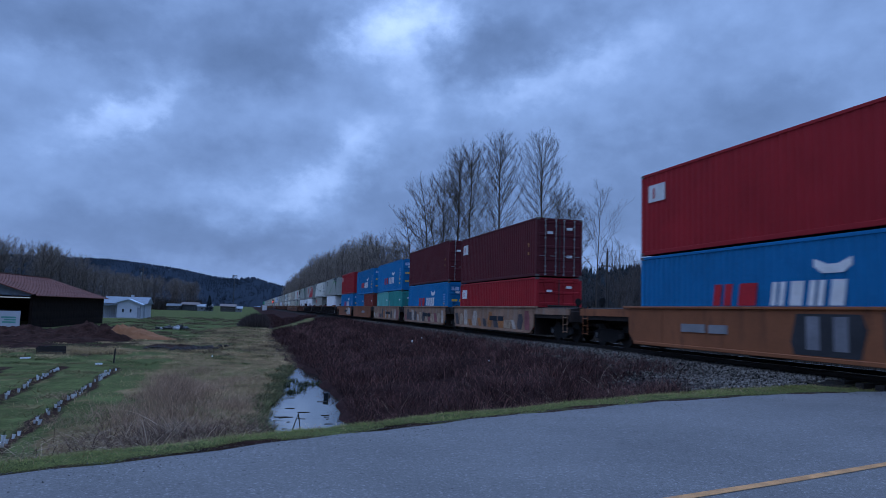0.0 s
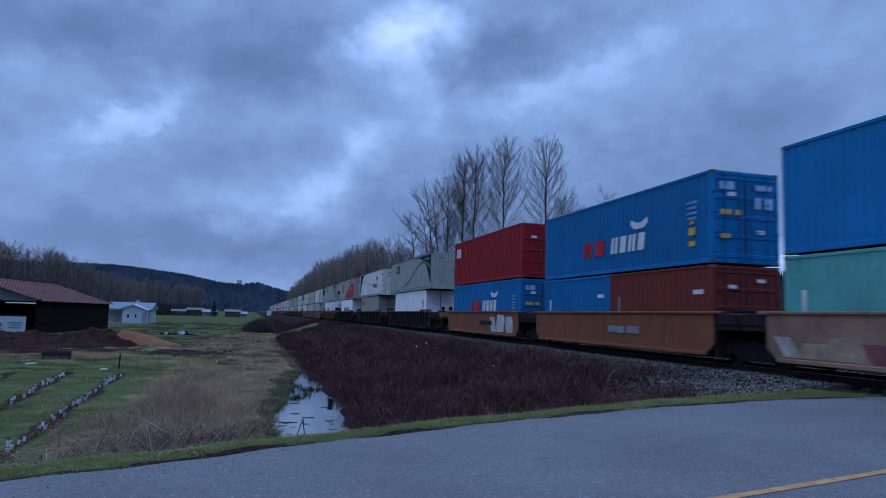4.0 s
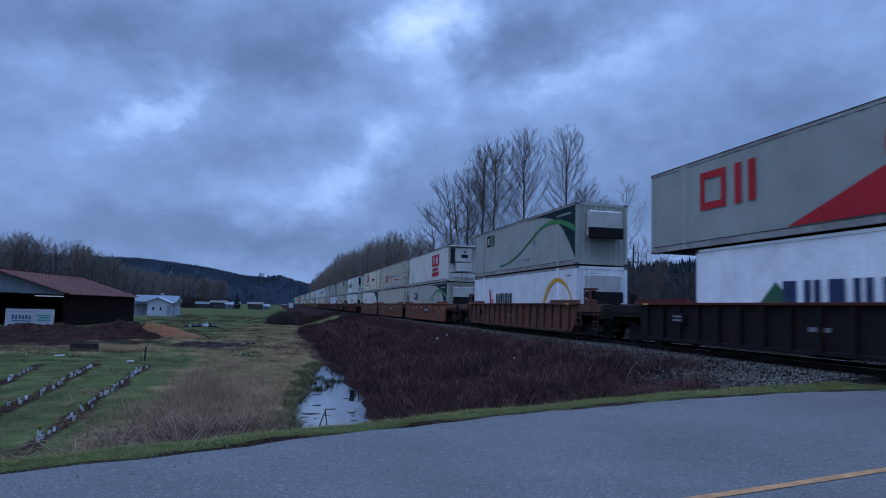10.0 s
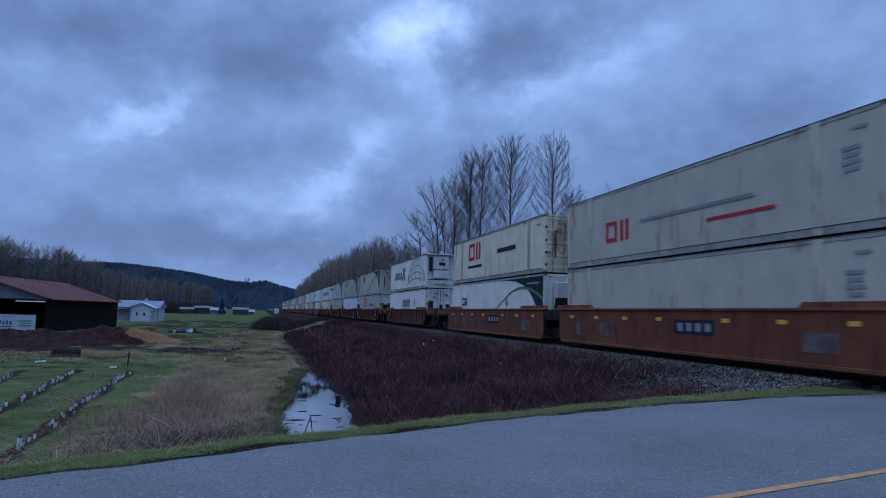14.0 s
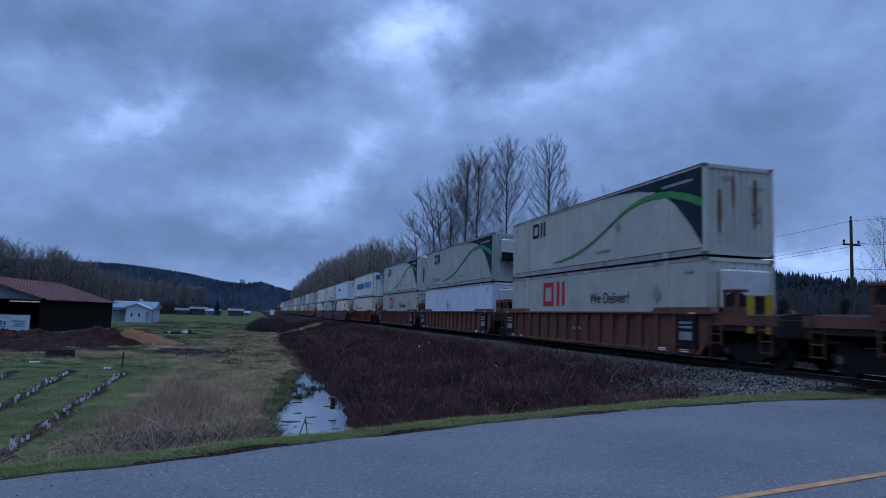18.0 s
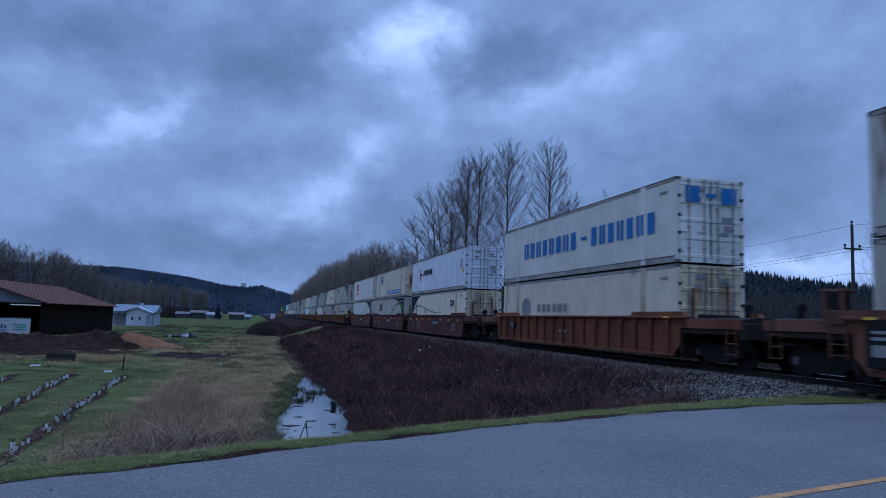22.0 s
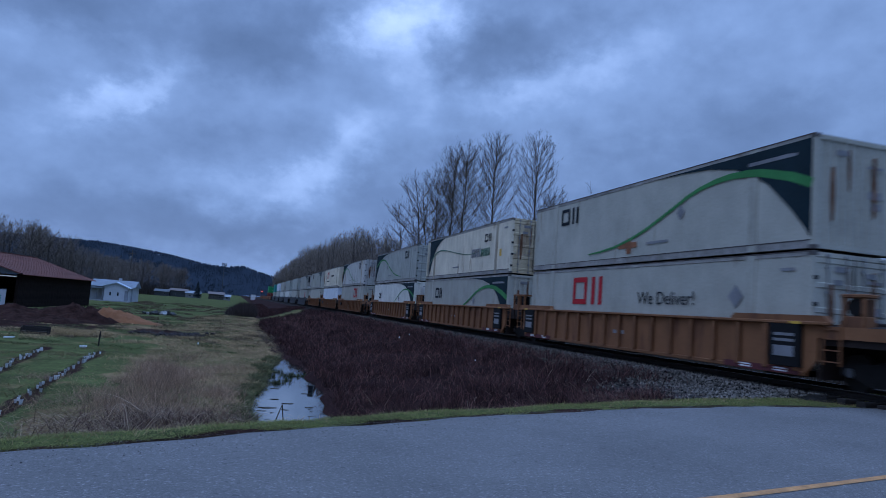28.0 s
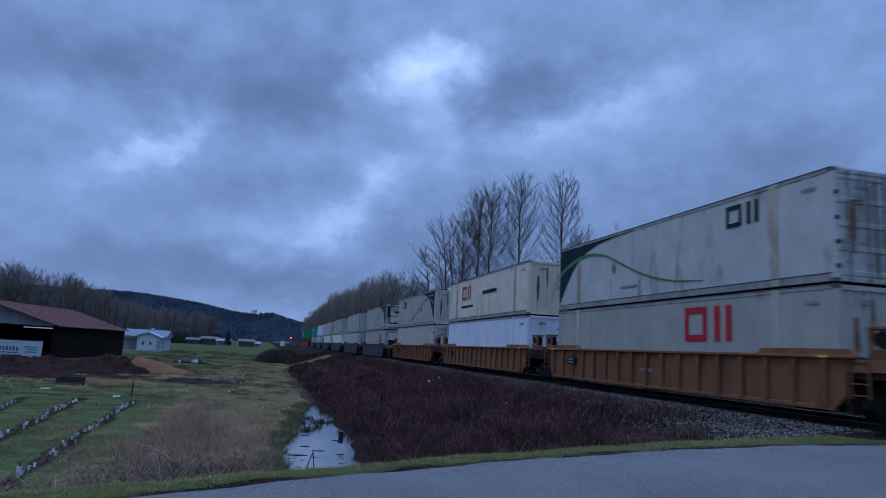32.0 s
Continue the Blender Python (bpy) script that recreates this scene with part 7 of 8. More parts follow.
def build_house():
    h = tagged(new("house"), "white single-storey house with a pale blue metal roof", "house")
    h.matrix_basis = Matrix.Translation((-26.0, 134.0, -1.3))
    h.scale = (0.92, 1, 1)
    white = mat("white_siding", (0.42, 0.45, 0.49), 0.6, var=0.08, scale=0.6, fine=3.0)
    roofm = mat("pale_blue_roof", (0.15, 0.18, 0.21), 0.6, var=0.15, fine=4.0)
    dark = mat("dark_window_glass", (0.02, 0.025, 0.03), 0.1, var=0.05)
    # main block, its ridge along x
    part("wall", boxes((-0.2, 7.6, 3.0, 11.0, 0, 2.75)), white, h)
    bm = bmesh.new()
    bm_prism(bm, [(2.5, 2.65), (11.5, 2.65), (7.0, 3.95)], 0, -0.6, 8.0)
    part("roof", bm, roofm, h, "pale blue metal roof")
    part("chimney", boxes((4.1, 4.7, 6.8, 7.3, 3.7, 4.35)), white, h)
    # front wing with a gable towards the road
    bm = bmesh.new()
    bm_prism(bm, [(2.9, 0), (7.3, 0), (7.3, 2.45), (4.9, 3.35), (2.9, 2.75)], 1, 0, 3.0)
    part("front_wall", bm, white, h, "white gabled front wall")
    bm = bmesh.new()
    bm_prism(bm, [(2.65, 2.68), (4.9, 3.40), (7.6, 2.42), (7.6, 2.55), (4.9, 3.56), (2.65, 2.83)], 1, -0.35, 3.0)
    part("front_roof", bm, mat("white_roof_edge", (0.42, 0.50, 0.58), 0.5, var=0.06), h, "bright pale roof edge")
    for x in (3.8, 5.2):
        w = part("window", boxes((x, x + 0.42, -0.05, 0.02, 1.0, 1.75), bev=0.02), white, h)
        part("pane", boxes((x + 0.06, x + 0.36, -0.065, -0.052, 1.06, 1.69)), dark, w)
    d = part("door", boxes((6.6, 7.1, -0.03, 0.0, 0.1, 2.0)), mat("grey_trim", (0.2, 0.22, 0.25), 0.6), h)
    part("trim", boxes((7.12, 7.25, -0.05, -0.01, 0, 2.3)), mat("grey_trim", (0.2, 0.22, 0.25), 0.6), h)
    # carport with posts
    bm = bmesh.new()
    bm_prism(bm, [(-0.8, 2.0), (2.85, 2.38), (2.85, 2.53), (-0.8, 2.15)], 1, -0.2, 3.2)
    part("carport_roof", bm, roofm, h)
    for x in (-0.7, 0.5, 1.6, 2.6):
        part("carport_post", boxes((x, x + 0.09, -0.1, 0.0, 0, 2.05)), mat("grey_trim", (0.2, 0.22, 0.25), 0.6), h)
    part("carport_back", boxes((-0.75, 2.15, 2.9, 2.995, 0, 2.0)), white, h)
    part("porch_slab", boxes((-1.0, 7.9, -1.2, -0.4, 0.0, 0.14)), mat("concrete", (0.3, 0.3, 0.3), 0.9), h)


def build_far_houses():
    r = random.Random(3)
    white = [mat("far_wall_a", (0.20, 0.21, 0.22), 0.7), mat("far_wall_b", (0.07, 0.065, 0.06), 0.8), mat("far_wall_c", (0.045, 0.05, 0.055), 0.8)]
    roofs = [mat("far_roof_a", (0.10, 0.11, 0.12), 0.8), mat("far_roof_b", (0.22, 0.25, 0.28), 0.6), mat("far_roof_c", (0.15, 0.12, 0.11), 0.8)]
    for k, (x, w, hh, wi, ri) in enumerate([(-36.5, 5.5, 2.4, 2, 0), (-30.5, 7.0, 3.4, 2, 2), (-23.5, 6.0, 2.6, 0, 1), (-13.5, 6.5, 3.0, 1, 2), (-9.0, 5.0, 2.0, 0, 1)]):
        h = tagged(new("farmhouse"), ["dark low farm building across the field", "dark farmhouse across the field", "pale farm building across the field", "brown farmhouse across the field", "low white shed across the field"][k], "building")
        y = 318 + r.uniform(-6, 6)
        h.matrix_basis = Matrix.Translation((x * 0.96, y, float(ground_z(x, y))))
        h.scale = (1, 1, 0.8)
        part("wall", boxes((0, w, 0, 7, 0, hh)), white[wi], h)
        bm = bmesh.new()
        bm_prism(bm, [(-0.5, hh - 0.05), (7.5, hh - 0.05), (3.5, hh + 1.3)], 0, -0.4, w + 0.4)
        part("roof", bm, roofs[ri], h)
        for j in range(2):
            win = part("window", boxes((w * (0.25 + 0.4 * j), w * (0.25 + 0.4 * j) + 0.8, -0.06, 0.01, 0.9, 1.8)), white[0], h)
            part("pane", boxes((w * (0.25 + 0.4 * j) + 0.1, w * (0.25 + 0.4 * j) + 0.7, -0.075, -0.062, 1.0, 1.7)), mat("dark_window_glass", (0.02, 0.025, 0.03), 0.1), win)
    # dark conifer by the houses
    t = tagged(new("conifer"), "single dark conifer beside the farmhouses", "tree")
    t.matrix_basis = Matrix.Translation((-17.4, 312, -1.5))
    part("trunk", (lambda bm: (bm_cyl(bm, (0, 0, 0), (0, 0, 2), 0.2, 6), bm)[1])(bmesh.new()), BARK_DARK, t)
    bm = bmesh.new()
    for i in range(9):
        z = 0.8 + i * 0.72
        for j in range(9):
            a = j * 0.698 + i * 0.4 + r.uniform(-0.1, 0.1)
            rad = (2.1 - 0.21 * i) * r.uniform(0.75, 1.15)
            p, q = Vector((0, 0, z + 0.9)), Vector((math.cos(a) * rad, math.sin(a) * rad, z - 0.25))
            s = Vector((-math.sin(a), math.cos(a), 0)) * 0.35
            bm.faces.new([bm.verts.new(v) for v in (p, q - s, q + Vector((0, 0, -0.3)), q + s)])
    part("crown", bm, MATS["hazed_conifer"], t)


def build_masts():
    m = tagged(new("cell_tower"), "tall grey cell tower with antenna panels", "tower")
    m.matrix_basis = Matrix.Translation((-21.2, 900, -1.5))
    grey = mat("galvanised_mast", (0.07, 0.08, 0.09), 0.6, metal=0.4)
    bm = bmesh.new()
    bm_cyl(bm, (0, 0, 0), (0, 0, 42), 0.6, 8, 0.35)
    part("mast", bm, grey, m)
    for k in range(3):
        part("antenna_frame", boxes((-2.9, 2.9, -0.2, 0.2, 38.0 + k * 1.7, 38.25 + k * 1.7)), grey, m)
    for x in (-2.7, -1.5, 1.5, 2.7):
        part("antenna_panel", boxes((x - 0.33, x + 0.33, -0.6, -0.2, 38.2, 42.2)), grey, m)
    p = tagged(new("utility_pole"), "wooden utility pole with crossarm beyond the house", "pole")
    p.matrix_basis = Matrix.Translation((-36.2, 250, -1.4))
    bm = bmesh.new()
    bm_cyl(bm, (0, 0, 0), (0, 0, 15.5), 0.2, 8, 0.13)
    part("pole", bm, BARK, p)
    part("crossarm", boxes((-1.2, 1.2, -0.08, 0.08, 14.2, 14.4)), BARK, p)
    part("transformer", boxes((-0.75, -0.2, -0.3, 0.3, 12.3, 13.4), bev=0.1), mat("grey_transformer", (0.14, 0.15, 0.16), 0.5), p)
    # the pole line beyond the railway
    wire = mat("black_wire", (0.01, 0.01, 0.012), 0.6)
    first = None
    for i, y in enumerate((60, 112, 164, 8)):
        q = tagged(new("line_pole"), "dark wooden pole with a crossarm and insulators", "pole", "pole line")
        q.matrix_basis = Matrix.Translation((63.9, y, float(ground_z(63.9, y))))
        bm = bmesh.new()
        bm_cyl(bm, (0, 0, 0), (0.15, 0, 14.6), 0.22, 10, 0.15)
        part("pole", bm, BARK_DARK, q)
        part("crossarm", boxes((-1.05, 1.35, -0.08, 0.08, 11.7, 11.9), bev=0.015), BARK_DARK, q)
        for x, z in ((-0.9, 11.9), (1.15, 11.9), (0.15, 14.6)):
            bm = bmesh.new()
            bm_cyl(bm, (x, 0, z), (x, 0, z + 0.3), 0.06, 8)
            bm_cyl(bm, (x, 0, z + 0.2), (x, 0, z + 0.42), 0.14, 8, 0.1)
            part("insulator", bm, DARK_MARK, q)
    for x, z in ((63.0, 12.4), (65.05, 12.4), (64.05, 15.1), (63.6, 9.6), (64.3, 8.2)):
        bm = bmesh.new()
        prev = None
        for k in range(0, 61):
            y = 8 + k * 156 / 60
            f = ((y - 8) % 52) / 52
            p3 = (x, y, z - 1.3 - 0.9 * 4 * f * (1 - f))
            if prev:
                bm_cyl(bm, prev, p3, 0.018, 4)
            prev = p3
        w = part("overhead_wire", bm, wire, None)
        tagged(w, "thin black overhead wire strung between poles", "wire", "overhead wires")
    # railway signal with a red light, and its cabinet
    s = tagged(new("railway_signal"), "railway signal mast showing a red light", "signal")
    s.matrix_basis = Matrix.Translation((10.9, 350, float(ground_z(10.9, 350))))
    part("mast", boxes((-0.08, 0.08, -0.08, 0.08, 0, 5.2)), DARK_MARK, s)
    part("head", boxes((-0.4, 0.4, -0.15, 0.15, 3.3, 5.1), bev=0.08), DARK_MARK, s)
    bm = bmesh.new()
    bm_cyl(bm, (0, -0.24, 4.1), (0, -0.16, 4.1), 0.24, 12)
    part("red_lamp", bm, mat("red_signal_glow", (0.8, 0.05, 0.03), 0.4, emit=((1.0, 0.06, 0.05), 14.0)), s, "glowing red signal lamp")
    c = tagged(new("relay_cabinet"), "small pale relay cabinet beside the track", "cabinet")
    c.matrix_basis = Matrix.Translation((6.4, 380, float(ground_z(6.4, 380))))
    part("body", boxes((0, 2.4, 0, 1.6, 0, 2.9), bev=0.04), WHITE_MARK, c)
    part("roof", boxes((-0.1, 2.5, -0.1, 1.7, 2.903, 3.02)), GREY_MARK, c)


# ---- field things ----
def lump(bm, x, y, z, rx, ry, rz, seed, n=2, rough=0.25):
    r = bmesh.ops.create_icosphere(bm, subdivisions=n, radius=1.0)
    for v in r["verts"]:
        k = 1 + rough * noise.noise(v.co * 1.7 + Vector((seed * 3.1, seed, 0))) + 0.4 * rough * noise.noise(v.co * 5 + Vector((seed, 0, 0)))
        v.co = Vector((x + v.co.x * rx * k, y + v.co.y * ry * k, z + v.co.z * rz * k))


def heap_mesh(name, x, y, rx, ry, h, seed, rough, material, skew=0.0):
    """A loose heap on the ground: steep on one side where skewed, broken by clods."""
    nu, nv = 72, 40
    co = []
    for j in range(nv):
        for i in range(nu):
            u, v = 2 * i / (nu - 1) - 1, 2 * j / (nv - 1) - 1
            px_, py_ = x + u * rx, y + v * ry
            uu = (u + skew * 0.55) / (1 + skew * (0.55 if u > -skew * 0.55 else -0.55)) if skew else u
            q = Vector((px_ * 0.55, py_ * 0.55, seed * 7.0))
            edge = 1 + 0.35 * noise.noise(q * 0.8)
            prof = max(0.0, 1 - (math.hypot(uu, v) * edge) ** 1.6)
            clod = 1 + rough * (noise.noise(q * 1.6) + 0.5 * noise.noise(q * 4.3) + 0.4 * noise.noise(q * 9.5) + 0.25 * noise.noise(q * 19.0))
            co.append((px_, py_, float(ground_z(px_, py_)) - 0.06 + h * prof * clod))
    i = (np.arange(nv - 1)[:, None] * nu + np.arange(nu - 1)[None]).ravel()
    return flat_mesh(name, np.array(co), np.stack([i, i + 1, i + nu + 1, i + nu], 1), 4, material)


def build_field():
    soil = mat("dark_brown_soil", (0.031, 0.0150, 0.0118), 1.0, var=0.55, scale=1.2, fine=7.0, bump=1.0, spec=0.05)
    orange = mat("orange_sand", (0.200, 0.078, 0.030), 0.95, var=0.25, scale=1.0, fine=12.0, bump=0.5)
    for k, (x, y, rx, ry, h) in enumerate([(-17.6, 59.0, 6.0, 3.6, 0.75), (-12.0, 60.0, 4.2, 3.2, 1.0), (-26.0, 58.0, 8.0, 3.2, 0.3), (-14.0, 53.6, 4.6, 2.4, 0.5), (-20.0, 52.6, 5.6, 2.6, 0.5), (-16.0, 48.2, 5.0, 2.2, 0.36), (-13.2, 65.0, 5.0, 2.6, 0.6), (-10.6, 56.6, 2.5, 1.7, 0.75), (-4.3, 47.4, 2.4, 1.3, 0.3)]):
        tagged(new("soil_mound", heap_mesh("soil_mound", x, y, rx, ry, h, k + 1, 0.55, soil)), "uneven heap of dark brown soil in the field", "soil heap", "soil heaps")
    tagged(new("sand_mound", heap_mesh("sand_heap", -8.5, 58.8, 3.0, 1.9, 0.95, 9, 0.45, orange, 0.85)), "heap of orange-brown sand spilling onto the grass", "sand heap")
    # trough
    t = tagged(new("feed_trough"), "dark wooden feed trough in the long grass", "trough")
    t.matrix_basis = Matrix.Translation((-10.9, 40.6, float(ground_z(-10.5, 40.6)) - 0.02)) @ Matrix.Diagonal((0.8, 0.8, 0.72, 1))
    wood = mat("dark_wet_wood", (0.018, 0.014, 0.013), 0.8, var=0.3)
    bm = bmesh.new()
    bm_prism(bm, [(0, 0.62), (0.1, 0.62), (0.32, 0.22), (1.72, 0.34), (1.72, 0.42), (0.3, 0.6)], 1, 0, 0.06)
    part("front_board", bm, wood, t)
    part("back_board", boxes((0.02, 1.72, 0.5, 0.56, 0.2, 0.58)), wood, t)
    part("base", boxes((0.1, 1.7, 0.06, 0.5, 0.14, 0.2)), wood, t)
    for x in (0.05, 1.62):
        part("leg", boxes((x, x + 0.09, 0.0, 0.09, -0.1, 0.5)), wood, t)
        part("leg", boxes((x, x + 0.09, 0.47, 0.56, -0.1, 0.5)), wood, t)
    plastic = mat("white_plastic", (0.6, 0.62, 0.64), 0.5, var=0.1)
    for k, (x, y, w, d, h) in enumerate([(-6.45, 33.7, 0.28, 0.2, 0.07), (-10.5, 37.6, 0.45, 0.25, 0.04), (-7.5, 31.2, 0.12, 0.1, 0.08)]):
        p = tagged(new("plastic_tray"), "white plastic seedling tray lying on grass", "tray", "white plastic trays")
        p.matrix_basis = pose(*at_ground(x, y, 0.02), 4, -3, 12 * k)
        part("base", boxes((-w / 2, w / 2, -d / 2, d / 2, 0, 0.02)), plastic, p)
        for a in ((-w / 2, w / 2, -d / 2, -d / 2 + 0.02, 0.02, h), (-w / 2, w / 2, d / 2 - 0.02, d / 2, 0.02, h), (-w / 2, -w / 2 + 0.02, -d / 2 + 0.02, d / 2 - 0.02, 0.02, h), (w / 2 - 0.02, w / 2, -d / 2 + 0.02, d / 2 - 0.02, 0.02, h)):
            part("rim", boxes(a), plastic, p)
    # stake
    s = tagged(new("garden_stake"), "thin dark wooden stake in the grass", "stake")
    s.matrix_basis = pose(*at_ground(-6.0, 34.6, -0.1), 2, 3, 0)
    part("shaft", boxes((-0.03, 0.03, -0.03, 0.03, 0, 0.75)), wood, s)
    part("tip", boxes((-0.02, 0.02, -0.02, 0.02, 0.75, 0.8)), wood, s)
    # rows of pale pots
    r = random.Random(12)
    potm = mat("pale_blue_white_pot", (0.55, 0.57, 0.58), 0.5, var=0.3, each=0.4)
    leafm = mat("seedling_green", (0.05, 0.09, 0.03), 0.9, var=0.3)

    def pot(bm):
        bm_cyl(bm, (0, 0, 0), (0, 0, 0.27), 0.075, 9, 0.095)
        bm_cyl(bm, (0, 0, 0.245), (0, 0, 0.275), 0.105, 9)
    pm = cached("pot", pot, potm)
    soilm = cached("pot_soil", lambda bm: bm_cyl(bm, (0, 0, 0.27), (0, 0, 0.279), 0.085, 8), soil)
    sprig = cached("seedling", lambda bm: [bm.faces.new([bm.verts.new(v) for v in ((0, 0, 0.27), (math.cos(a) * 0.06, math.sin(a) * 0.06, 0.36), (math.cos(a) * 0.03, math.sin(a) * 0.03, 0.42))]) for a in (0.2, 1.5, 2.7, 4.0, 5.2)], leafm)
    for (xa, ya), (xb, yb) in ROWS:
        n = 50 if ya < 18 else 32 if ya < 25 else 10
        for i in range(n):
            k = (i + r.uniform(-0.3, 0.3)) / n
            if r.random() < (0.1 if math.sin(i * 0.9) > -0.6 else 0.6):
                continue
            x, y = xa + (xb - xa) * k + r.uniform(-0.12, 0.12), ya + (yb - ya) * k
            p = tagged(new("plant_pot"), "pale blue-white plant pot in a field row", "plant pot", "rows of plant pots")
            p.matrix_basis = pose(*at_ground(x, y, -0.02), r.uniform(-8, 8), r.uniform(-8, 8), r.uniform(0, 360))
            s = r.uniform(0.32, 0.50)
            p.scale = (s, s, s * 1.2)
            put("cup", pm, p)
            put("potting_soil", soilm, p)
            if r.random() < 0.5:
                put("seedling", sprig, p)
    # junk heaps
    blackp, whitep = mat("black_sheeting", (0.015, 0.015, 0.017), 0.5, var=0.3), mat("dirty_white_sheeting", (0.30, 0.31, 0.32), 0.6, var=0.3)
    for k, (x, y, s) in enumerate([(-7.9, 82.0, 0.75), (-9.3, 80.0, 0.4)]):
        j = tagged(new("rubbish_heap"), "low heap of black and white sheeting in the field", "rubbish heap", "rubbish heaps")
        j.matrix_basis = Matrix.Translation(at_ground(x, y))
        for i in range(5):
            bm = bmesh.new()
            lump(bm, (i - 2) * 0.62 * s, r.uniform(-0.3, 0.3), 0.15, 0.5 * s, 0.45 * s, r.uniform(0.25, 0.55) * s, i + 7 * k, 2, 0.6)
            part("sheet", bm, whitep if i == 2 else blackp, j)
    rub = mat("grey_rubble", (0.020, 0.015, 0.014), 0.9, var=0.4, scale=3.0)
    island_shade(rub, 0.5, 1.8)
    bm = bmesh.new()
    for i in range(150):
        x, y = -3.9 + r.gauss(0, 1.1), 46.6 + r.gauss(0, 0.8)
        s = r.uniform(0.05, 0.2)
        lump(bm, x, y, float(ground_z(x, y)) + s * 0.3, s, s, s * 0.8, i, 1, 0.6)
    tagged(part("rubble", bm, rub, None), "scatter of grey rubble on the grass", "rubble", kind="stuff")
    # litter on the bank
    for k, (x, y, s) in enumerate([(8.42, 35.1, 0.05), (9.3, 36.5, 0.035), (8.43, 23.1, 0.025), (-1.8, 38.0, 0.05)]):
        l = tagged(new("litter_scrap"), "small crumpled white scrap among the brambles", "litter", "white litter")
        l.matrix_basis = Matrix.Translation(at_ground(x, y, 0.28 if x > 3 else 0.1))
        bm = bmesh.new()
        lump(bm, 0, 0, 0, s * 0.7, s * 0.7, s * 1.1, k + 30, 2, 0.7)
        part("crumpled_paper", bm, plastic, l)
        bm = bmesh.new()
        lump(bm, s * 0.5, 0, -s, s * 0.4, s * 0.3, s * 0.3, k + 40, 1, 0.6)
        part("torn_flap", bm, plastic, l)


hills()
build_trees()
build_barn()
build_house()
build_far_houses()
build_masts()
build_field()


# ---- plants: blades, canes and brambles, each kind one heap ----
def ribbons(name, base, reach, width, sag, segs, material, label, category):
    """Thin tapering blades: from base, reaching by reach, bowed up by sag."""
    n = len(base)
    t = np.linspace(0, 1, segs + 1)
    rr = np.random.RandomState(n)
    a = rr.rand(n) * 6.28
    side = np.stack([np.cos(a), np.sin(a), np.zeros(n)], 1)
    mid = base[:, None] + reach[:, None] * t[None, :, None]
    mid[..., 2] += sag[:, None] * 4 * (t * (1 - t))[None]
    w = width[:, None] * (1 - 0.85 * t)[None] * 0.5
    L, R = mid - side[:, None] * w[..., None], mid + side[:, None] * w[..., None]
    co = np.stack([L, R], 2).reshape(n, -1, 3)
    k = np.arange(segs)
    f = np.stack([2 * k, 2 * k + 1, 2 * k + 3, 2 * k + 2], 1)
    idx = (f[None] + (2 * (segs + 1)) * np.arange(n)[:, None, None]).reshape(-1, 4)
    me = flat_mesh(name, co.reshape(-1, 3), idx, 4, material)
    return tagged(new(name, me), label, category, kind="stuff")


def plant(name, col, lo=0.5, hi=1.6, rough=0.85, var=0.2):
    m = mat(name, col, rough, var=var, scale=0.8, fine=5.0, bump=0.0, spec=0.2)
    if m.node_tree.nodes.get("Translucent BSDF"):
        return m
    island_shade(m, lo, hi)
    nt = m.node_tree
    b, out = nt.nodes["Principled BSDF"], nt.nodes["Material Output"]
    tr, mix = nt.nodes.new("ShaderNodeBsdfTranslucent"), nt.nodes.new("ShaderNodeMixShader")
    nt.links.new(b.inputs["Base Color"].links[0].from_socket, tr.inputs[0])
    mix.inputs[0].default_value = 0.4
    nt.links.new(b.outputs[0], mix.inputs[1])
    nt.links.new(tr.outputs[0], mix.inputs[2])
    nt.links.new(mix.outputs[0], out.inputs[0])
    return m


